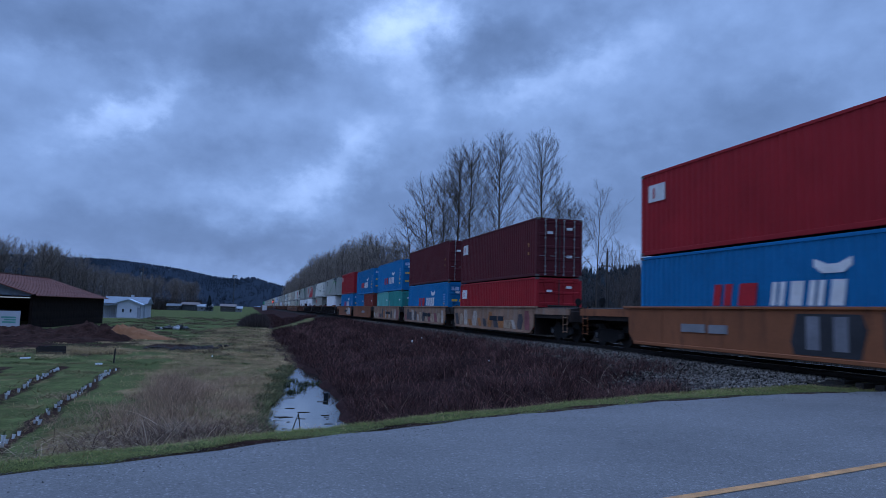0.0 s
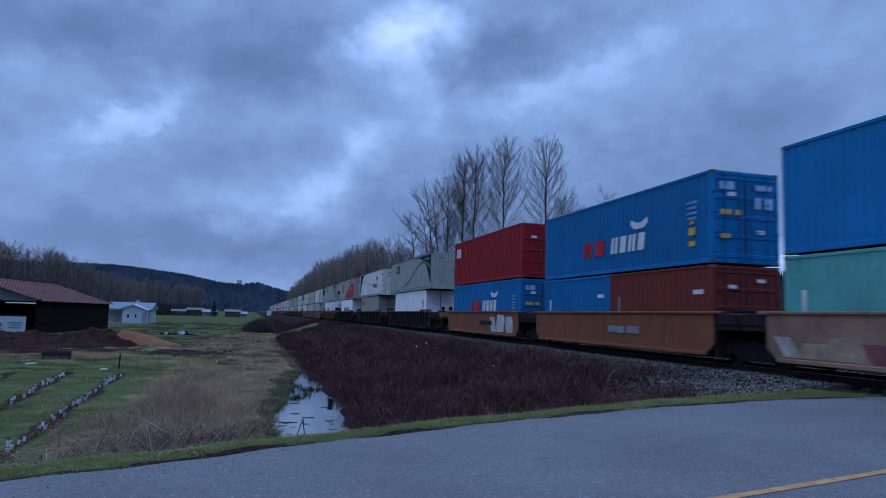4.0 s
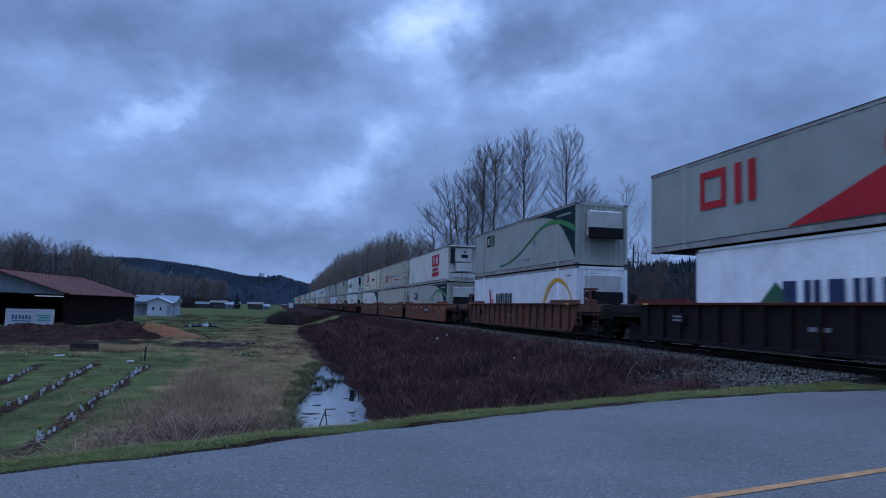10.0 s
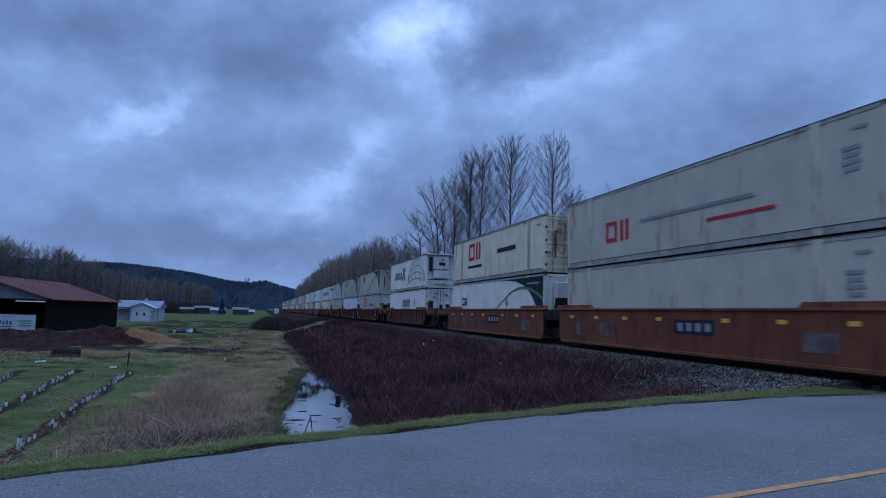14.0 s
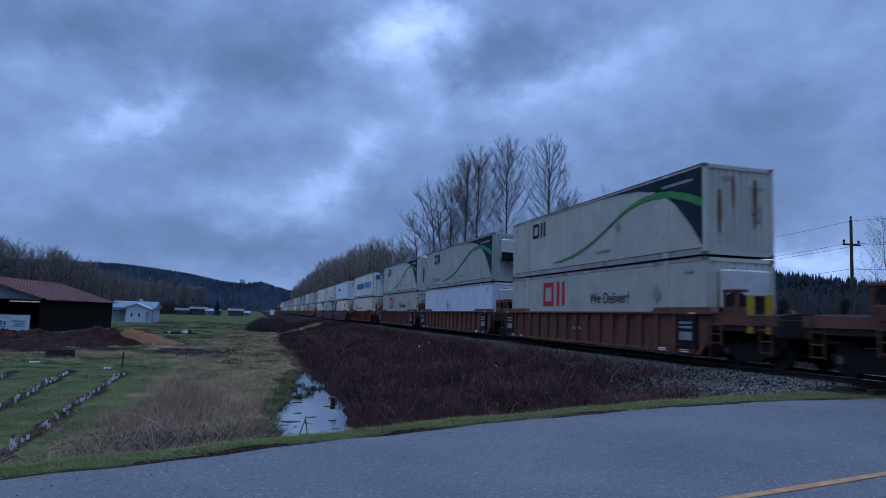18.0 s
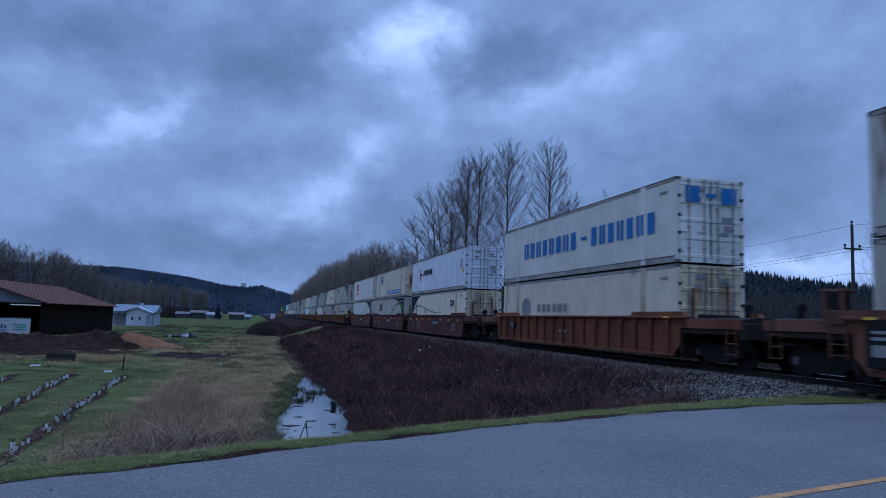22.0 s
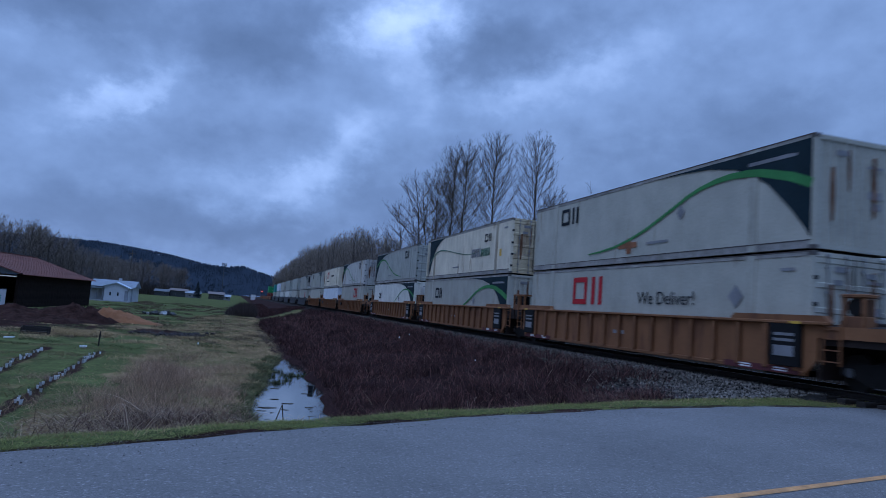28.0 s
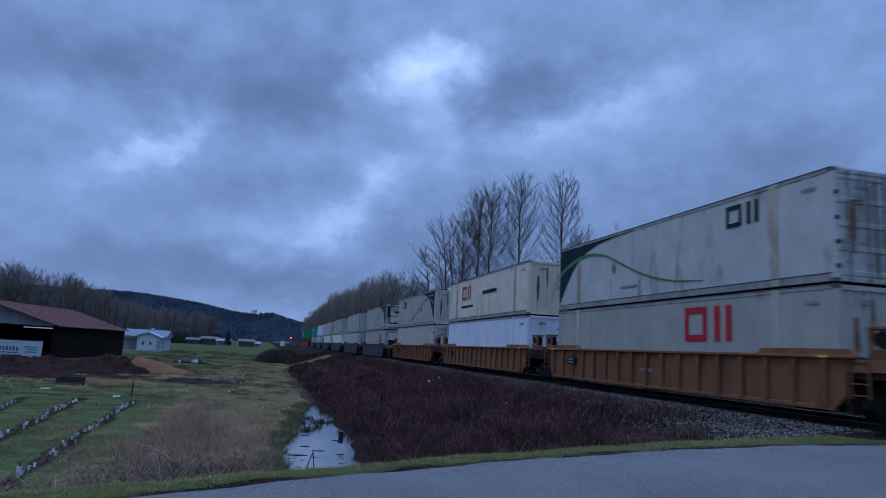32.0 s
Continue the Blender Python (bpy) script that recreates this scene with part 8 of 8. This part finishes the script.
def build_plants():
    rng = np.random.RandomState(17)
    V = lambda *a: np.stack(a, 1)
    green, lush = plant("grass_green", (0.135, 0.180, 0.050), 0.7, 1.3), plant("verge_green", (0.195, 0.205, 0.064), 0.65, 1.35)
    straw, cane = plant("dead_straw", (0.35, 0.245, 0.128), 0.55, 1.35, 0.85, 0.45), plant("pale_dead_cane", (0.36, 0.265, 0.19), 0.35, 1.6)
    bramble, red = plant("bramble_cane", (0.044, 0.0195, 0.0175), 0.25, 2.1, 0.9, 0.6), plant("reddish_cane", (0.125, 0.058, 0.049), 0.25, 2.0)

    # verge
    n = 75000
    x = -9 + 24 * rng.rand(n)
    e = 0.17 + 0.14 * wavy(x, 0 * x, 0.5, 1.0) + 1.35 * rng.rand(n) ** 1.3
    e = e * (1 + 0.45 * sstep(4, 8, x) - 0.40 * sstep(10, 11.5, x))
    y = edge_y(x) + e
    h = (0.010 + 0.030 * rng.rand(n)) * (0.55 + 0.6 * np.clip(e, 0, 1)) * (0.9 + 0.8 * wavy(x, y, 0.7, 2.0))
    ribbons("verge_grass", V(x, y, ground_z(x, y) - 0.01), V(0.08 * rng.randn(n), 0.08 * rng.randn(n), h), 0.005 + 0.004 * rng.rand(n), 0.02 * rng.rand(n), 2, lush, "short green grass along the road edge", "grass")
    n = 4500
    x = -9 + 23 * rng.rand(n)
    y = edge_y(x) + 0.3 + 1.3 * rng.rand(n)
    ribbons("verge_straw", V(x, y, ground_z(x, y)), V(0.06 * rng.randn(n), 0.06 * rng.randn(n), 0.02 + 0.06 * rng.rand(n)), 0.005 + 0.004 * rng.rand(n), 0.02 * rng.rand(n), 2, straw, "dry stalks in the road verge", "grass")
    # field grass
    n = 70000
    y = 9 + 42 * rng.rand(n) ** 1.5
    x = -2.8 - rng.rand(n) * (4 + 0.42 * y)
    keep = (y - edge_y(x)) > 1.3
    x, y = x[keep], y[keep]
    n = len(x)
    ribbons("field_grass", V(x, y, ground_z(x, y) - 0.01), V(0.07 * rng.randn(n), 0.07 * rng.randn(n), (0.006 + 0.022 * rng.rand(n)) * (1 + 0.6 * wavy(x, y, 1.7, 1.0))), 0.005 + 0.0004 * y, 0.015 * rng.rand(n), 1, green, "short green field grass", "grass")
    # dead grass left of the ditch, matted, with green between
    def meadow(name, n, seed, sign, h0, h1, material, label):
        y = 10.5 + 80 * rng.rand(n) ** 1.7
        x = -6.0 + 8.6 * rng.rand(n) + 0.5 * rng.randn(n)
        lim = ditch_left(y) + 0.1 + 0.25 * sstep(28, 36, y)
        clump = wavy(x, y, 1.3, 6.0) + 0.6 * wavy(x, y, 0.45, 2.0) + 0.5 * wavy(x, y, 4.0, 1.0)
        keep = ((y - edge_y(x)) > 1.6) & (rng.rand(n) < 0.12 + 0.88 * sstep(-0.5, 0.6, sign * clump)) & (x < lim) & (rng.rand(n) < sstep(-5.6, -2.2, x + 0.6 * clump))
        x, y, clump = x[keep], y[keep], clump[keep]
        n = len(x)
        h = (h0 + h1 * rng.rand(n) ** 1.5) * (1 + 0.4 * sign * clump)
        ln = (1.3 + 1.8 * rng.rand(n)) * h
        a = rng.rand(n) * 6.28
        ribbons(name, V(x, y, ground_z(x, y) - 0.02), V(ln * np.cos(a), ln * np.sin(a), h), 0.005 + 0.0005 * y, 0.15 * h, 3, material, label, "dead grass")
    meadow("dead_grass", 46000, 1, 1, 0.03, 0.10, straw, "matted pale dead grass beside the ditch")
    meadow("meadow_grass", 48000, 2, -1, 0.03, 0.07, plant("olive_green", (0.112, 0.118, 0.045), 0.7, 1.35), "olive green grass between dead tufts")
    meadow("brown_litter", 34000, 3, 0.4, 0.03, 0.11, plant("brown_litter", (0.215, 0.138, 0.082), 0.6, 1.4), "brown dead stems between the grass")
    # tufts about the trough and over the rough field behind
    def tufts(name, n, count, x0, x1, y0, y1, h, material, label):
        cx, cy = x0 + (x1 - x0) * rng.rand(count), y0 + (y1 - y0) * rng.rand(count) ** 1.5
        c = rng.randint(0, count, n)
        sc = 0.4 + 0.8 * rng.rand(count)
        x, y = cx[c] + 0.42 * sc[c] * rng.randn(n), cy[c] + 0.42 * sc[c] * rng.randn(n)
        ribbons(name, V(x, y, ground_z(x, y) - 0.02), V(0.26 * rng.randn(n), 0.26 * rng.randn(n), sc[c] * h * (0.2 + 0.6 * rng.rand(n))), 0.008 + 0.0009 * y, 0.08 * rng.rand(n), 2, material, label, "dead grass")
    tufts("straw_tufts", 6500, 34, -10.2, -7.6, 41.4, 44.5, 0.36, straw, "pale straw tufts in the rough field")
    tufts("straw_tufts", 12000, 150, -17, 1.5, 38, 66, 0.16, straw, "pale straw tufts in the rough field")
    tufts("brown_tufts", 12000, 190, -18, 2.0, 40, 150, 0.34, plant("brown_tuft", (0.125, 0.088, 0.055), 0.6, 1.4), "brown weed tufts in the rough field")
    tufts("green_tufts", 14000, 240, -20, 1.0, 34, 160, 0.2, plant("green_tuft", (0.075, 0.088, 0.032), 0.7, 1.35), "dull green tufts in the rough field")
    tufts("field_weeds", 5000, 60, -9, -3, 14, 36, 0.08, plant("weed_straw", (0.16, 0.13, 0.06), 0.7, 1.3), "pale olive weeds in the short grass")
    # dark thicket where the ditch bends out of sight
    n = 9000
    x, y = -1.6 + 4.2 * rng.rand(n), 94 + 32 * rng.rand(n)
    hh = (1.5 + 0.3 * np.sin(x)) * sstep(-1.8, -0.4, x + 0.5 * wavy(x, y, 2.0, 1.0)) * (0.35 + 0.75 * rng.rand(n)) * (0.8 + 0.3 * wavy(x, y, 1.5, 1.0))
    ribbons("thicket", V(x, y, ground_z(x, y)), V(0.35 * rng.randn(n), 0.35 * rng.randn(n), hh + 0.1), 0.02 + 0.03 * rng.rand(n), 0.15 * rng.rand(n), 2, plant("thicket_brown", (0.050, 0.036, 0.032), 0.4, 1.7), "dark bare thicket at the ditch", "thicket")
    # underbrush at the foot of the woods
    for x0, x1, y0, y1, hh in ((-86, -30, 180, 200, 3.4), (-76, -22, 324, 344, 5.5), (60, 215, 148, 160, 4.0), (21, 29, 110, 460, 4.0)):
        n = 9000
        x, y = x0 + (x1 - x0) * rng.rand(n), y0 + (y1 - y0) * rng.rand(n)
        ribbons("underbrush", V(x, y, ground_z(x, y)), V(0.8 * rng.randn(n), 0.8 * rng.randn(n), hh * (0.3 + 0.7 * rng.rand(n)) * (1 + 0.25 * wavy(x, y, 6.0, 1.0))), 0.10 + 0.12 * rng.rand(n), 0.2 * rng.rand(n), 2, plant("underbrush_brown", (0.065, 0.052, 0.044), 0.5, 1.5), "bare brown underbrush at the wood's edge", "underbrush")
    # rank green on the ditch shore
    n = 5200
    y = 12 + 22 * rng.rand(n)
    x = ditch_left(y) - 0.45 + 0.65 * rng.rand(n) ** 1.5 + 0.18 * np.sin(y * 1.7) + 0.12 * np.sin(y * 4.1)
    ribbons("shore_grass", V(x, y, ground_z(x, y) - 0.02), V(0.18 * rng.randn(n) + 0.08, 0.15 * rng.randn(n), (0.03 + 0.15 * rng.rand(n)) * (0.7 + 0.6 * wavy(x, y, 0.9, 2.0))), 0.008 + 0.0006 * y, 0.06 * rng.rand(n), 2, plant("dark_shore_green", (0.092, 0.094, 0.042), 0.4, 1.7), "rank dark green grass on the ditch shore", "grass")
    # brown dead weeds in loose clumps behind the verge
    n = 9500
    c = rng.randint(0, 60, n)
    cx, cy = -1.9 + 1.0 * rng.randn(60), 21.5 + 3.6 * rng.randn(60)
    x, y = cx[c] + 0.35 * rng.randn(n), cy[c] + 0.5 * rng.randn(n)
    keep = (x < 0.5) & (y > 14.5)
    x, y = x[keep], y[keep]
    n = len(x)
    h = (0.12 + 0.52 * rng.rand(n)) * np.exp(-((x + 1.7) / 3) ** 2) * (0.7 + 0.5 * wavy(x, y, 0.9, 2.0))
    ribbons("dry_stalks", V(x, y, ground_z(x, y)), V(0.26 * rng.randn(n), 0.26 * rng.randn(n), h), 0.006 + 0.008 * rng.rand(n), 0.10 * rng.rand(n), 3, plant("brown_dry_stalk", (0.31, 0.198, 0.130), 0.35, 1.6), "loose stand of brown dry weed stalks", "dry weeds")
    # pale arching canes heaped behind the verge, over a dark tangle
    n = 300
    x = -1.9 + 1.25 * rng.randn(n)
    y = 13.6 + 2.6 * rng.rand(n) + 0.25 * x
    a = np.where(rng.rand(n) < 0.5, 0.0, 3.14) + 0.6 * rng.randn(n)
    ln = 0.5 + 1.3 * rng.rand(n)
    lift = np.exp(-((x + 1.4) / 1.6) ** 2)
    ribbons("arching_canes", V(x, y, ground_z(x, y) + 0.25 * lift * rng.rand(n)), V(np.cos(a) * ln, np.sin(a) * ln * 0.6, 0.12 * rng.randn(n)), 0.009 + 0.010 * rng.rand(n), 0.06 + 0.42 * lift * rng.rand(n), 9, cane, "pale arching bramble canes heaped behind the verge", "brambles")
    n = 800
    x = -2.2 + 1.4 * rng.randn(n)
    y = 12.8 + 3.6 * rng.rand(n) + 0.25 * x
    a = rng.rand(n) * 6.28
    ln = 0.3 + 0.7 * rng.rand(n)
    ribbons("fallen_canes", V(x, y, ground_z(x, y) + 0.04), V(np.cos(a) * ln, np.sin(a) * ln, 0.22 * rng.rand(n)), 0.006 + 0.006 * rng.rand(n), 0.12 * rng.rand(n), 5, cane, "pale fallen canes behind the verge", "brambles")
    n = 2000
    x = -1.3 + 1.1 * rng.randn(n)
    y = 13.0 + 3.4 * rng.rand(n) + 0.25 * x
    keep = x < 0.9
    x, y = x[keep], y[keep]
    n = len(x)
    a = rng.rand(n) * 6.28
    ln = 0.15 + 0.5 * rng.rand(n)
    ribbons("dark_canes", V(x, y, ground_z(x, y) + 0.05 * rng.rand(n)), V(np.cos(a) * ln, np.sin(a) * ln, 0.35 * rng.rand(n)), 0.009 + 0.009 * rng.rand(n), 0.2 * rng.rand(n), 4, plant("brown_cane", (0.105, 0.062, 0.048), 0.35, 1.8), "brown bramble canes heaped behind the verge", "brambles")
    # brambles of the bank
    n = 80000
    y = 11.4 + 120 * rng.rand(n) ** 2.1
    x = bank_foot(y) + 0.15 + 9.8 * rng.rand(n)
    keep = (np.abs(y - 84 - 3.2 * (x - 2)) > 4.5 + 0.5 * np.abs(x - 2)) & ((y - edge_y(x)) > 1.25) & ~((x > 9.0 + 0.35 * rng.randn(n)) & (y < 16.8 + 0.6 * rng.randn(n))) & (x < 12.0 + 0.3 * rng.randn(n))
    x, y = x[keep], y[keep]
    n = len(x)
    a = rng.rand(n) * 6.28
    ln = (0.15 + 0.65 * rng.rand(n)) * (1 + 0.35 * wavy(x, y, 2.0, 3.0))
    hum = sstep(-0.6, 0.8, wavy(x, y, 0.8, 1.0) + 0.7 * wavy(x, y, 2.4, 2.0))
    up = (-0.05 + 0.26 * rng.rand(n) ** 1.5) * (0.2 + 2.1 * hum) * (1 - 0.5 * sstep(10.5, 12.5, x))
    ribbons("bank_brambles", V(x, y, ground_z(x, y)), V(np.cos(a) * ln, np.sin(a) * ln, up), 0.007 + 0.0005 * y, (0.03 + 0.22 * rng.rand(n)) * (0.3 + 1.2 * hum), 4, bramble, "dense dark bare brambles on the railway bank", "brambles")
    n = 9500
    y = 12.5 + 70 * rng.rand(n) ** 2.0
    x = 3.0 + 9.0 * rng.rand(n)
    keep = ((y - edge_y(x)) > 1.4) & ~((x > 9.0) & (y < 17))
    x, y = x[keep], y[keep]
    n = len(x)
    a = rng.rand(n) * 6.28
    ln = 0.2 + 0.55 * rng.rand(n)
    ribbons("red_canes", V(x, y, ground_z(x, y) + 0.05), V(np.cos(a) * ln, np.sin(a) * ln, 0.25 * rng.rand(n) - 0.05), 0.007 + 0.0004 * y, 0.08 + 0.22 * rng.rand(n), 4, red, "reddish young canes among the brambles", "brambles")
    n = 600
    y = 13 + 22 * rng.rand(n) ** 1.8
    x = 3.2 + 7.0 * rng.rand(n)
    keep = ((y - edge_y(x)) > 1.2) & ((y - edge_y(x)) < 4 + 12 * rng.rand(n))
    x, y = x[keep], y[keep]
    n = len(x)
    a = rng.rand(n) * 6.28
    ln = 0.25 + 1.1 * rng.rand(n) ** 2
    ribbons("pale_canes", V(x, y, ground_z(x, y) + 0.08), V(np.cos(a) * ln, np.sin(a) * ln, 0.02 + 0.5 * rng.rand(n) ** 2), 0.010 + 0.007 * rng.rand(n), 0.12 * rng.rand(n), 4, plant("bank_cane", (0.29, 0.205, 0.155), 0.35, 1.6), "pale dead canes along the foot of the bank", "brambles")
    # scrub beyond the line
    n = 16000
    y = 15 + 150 * rng.rand(n) ** 1.4
    x = 18.5 + 16 * rng.rand(n)
    h = 0.5 + 1.5 * rng.rand(n)
    ribbons("lineside_scrub", V(x, y, ground_z(x, y)), V(0.4 * rng.randn(n), 0.4 * rng.randn(n), h), 0.02 + 0.0006 * y, 0.2 * rng.rand(n), 3, plant("scrub_brown", (0.055, 0.045, 0.036), 0.5, 1.6), "bare brown scrub beyond the railway", "scrub")
    n = 9000
    y = 40 + 160 * rng.rand(n)
    x = bank_foot(y) + 0.5 + 1.4 * rng.rand(n) + 0.3 * np.abs(rng.randn(n))
    keep = np.abs(y - 84 - 3.2 * (x - 2)) > 5
    x, y = x[keep], y[keep]
    n = len(x)
    ribbons("ditch_scrub", V(x, y, ground_z(x, y)), V(0.3 * rng.randn(n), 0.3 * rng.randn(n), 0.1 + 0.35 * rng.rand(n)), 0.02 + 0.0006 * y, 0.1 * rng.rand(n), 2, bramble, "dark scrub along the far ditch", "scrub")

    # drift and weed in the water
    W = -1.42
    drift = mat("wet_drift", (0.022, 0.018, 0.014), 0.7, var=0.3)
    weed = plant("water_weed", (0.040, 0.052, 0.022))
    r = random.Random(6)
    for k, (x, y, s) in enumerate([(1.35, 20.8, 0.25), (1.6, 24.6, 0.3), (2.33, 27.2, 0.5), (1.45, 26.6, 0.3), (2.2, 19.4, 0.3), (1.0, 19.2, 0.4), (1.65, 20.0, 0.35), (1.75, 28.4, 0.3), (2.35, 22.2, 0.25), (1.5, 23.2, 0.3), (2.0, 25.6, 0.22)]):
        bm = bmesh.new()
        rim = []
        for q in range(44):
            a = q * 6.2832 / 44
            rr = 0.7 * s * max(0.10, 0.55 + 0.9 * noise.noise(Vector((math.cos(a) * 1.3, math.sin(a) * 1.3, k * 5.0))) + 0.35 * noise.noise(Vector((math.cos(a) * 5, math.sin(a) * 5, k * 9.0))))
            rim.append((x + rr * math.cos(a), y + 0.4 * rr * math.sin(a)))
        bm_prism(bm, rim, 2, W - 0.01, W + 0.012)
        d = part("drift_mat", bm, drift, None)
        tagged(d, "dark mat of drift afloat on the ditch", "drift", "floating drift")
        n = int(120 * s / 0.3)
        rx = x + s * 0.5 * rng.randn(n)
        ry = y + s * 0.18 * rng.randn(n)
        if k in (1, 2, 3, 7, 10):
            ribbons("water_weed", V(rx, ry, np.full(n, W)), V(0.05 * rng.randn(n), 0.05 * rng.randn(n), 0.05 + 0.12 * rng.rand(n)), np.full(n, 0.02), 0.02 * rng.rand(n), 1, weed, "tuft of green weed standing in the ditch", "water weed")
    for k in range(9):
        x, y = r.uniform(0.75, 2.5), r.uniform(16.8, 19.6) if k < 11 else r.uniform(20, 27)
        a, ln = r.uniform(-1.2, 1.2), r.uniform(0.08, 0.28)
        bm = bmesh.new()
        bm_cyl(bm, (x, y, W + 0.008), (x + math.cos(a) * ln, y + math.sin(a) * ln, W + 0.012), 0.008, 5, 0.004)
        tagged(part("floating_twig", bm, drift, None), "thin dark twig afloat on the ditch", "twig", "floating twigs")
    # a dark bucket standing in the ditch
    bk = tagged(new("bucket"), "dark plastic bucket standing in the ditch water", "bucket")
    bk.matrix_basis = pose(2.62, 23.0, W - 0.12, 3, -4, 0)
    bm = bmesh.new()
    bm_cyl(bm, (0, 0, 0), (0, 0, 0.30), 0.07, 14, 0.088)
    part("body", bm, DARK_MARK, bk)
    bm = bmesh.new()
    bm_cyl(bm, (0, 0, 0.285), (0, 0, 0.31), 0.095, 14)
    part("rim", bm, DARK_MARK, bk)
    for pts in ([(1.12, 17.0, W - 0.05), (1.3, 17.3, W + 0.38), (1.36, 17.2, W - 0.05)],):
        bm = bmesh.new()
        for p, q in zip(pts, pts[1:]):
            bm_cyl(bm, p, q, 0.016, 6, 0.010)
        tagged(part("bent_branch", bm, drift, None), "bent dark branch standing out of the ditch water", "branch")
    # loose chippings on the road edge
    n = 2600
    x = -7 + 20 * rng.rand(n)
    y = edge_y(x) - 0.05 - 0.9 * rng.rand(n) ** 3
    ye = edge_y(x)
    z = road_z(x) + 0.05 * (1 - ((ye - y - 4.8) / 4.8) ** 2)
    s = 0.004 + 0.008 * rng.rand(n)
    base = np.array([(1, 0, 0), (-0.5, 0.87, 0), (-0.5, -0.87, 0), (0, 0, 1)], float)
    co = base[None] * s[:, None, None] * (0.6 + 0.8 * rng.rand(n, 4, 1)) + V(x, y, z)[:, None]
    idx = (np.array([(0, 1, 3), (1, 2, 3), (2, 0, 3)])[None] + 4 * np.arange(n)[:, None, None]).reshape(-1, 3)
    chip = plant("road_chipping", (0.10, 0.095, 0.09), 0.3, 1.7)
    tagged(new("road_chippings", flat_mesh("road_chippings", co.reshape(-1, 3), idx, 3, chip)), "loose grit along the asphalt edge", "grit", kind="stuff")


build_plants()


# ---- motion: the train passes ----
def motions():
    for ob, _ in MOVERS:
        y0, z = ob["_y"], ob["_z"]
        del ob["_y"], ob["_z"]
        walk(ob, [(t, pose(TRACK_X, y0 - s, RAIL_Z + z)) for t, s in RUN])


motions()
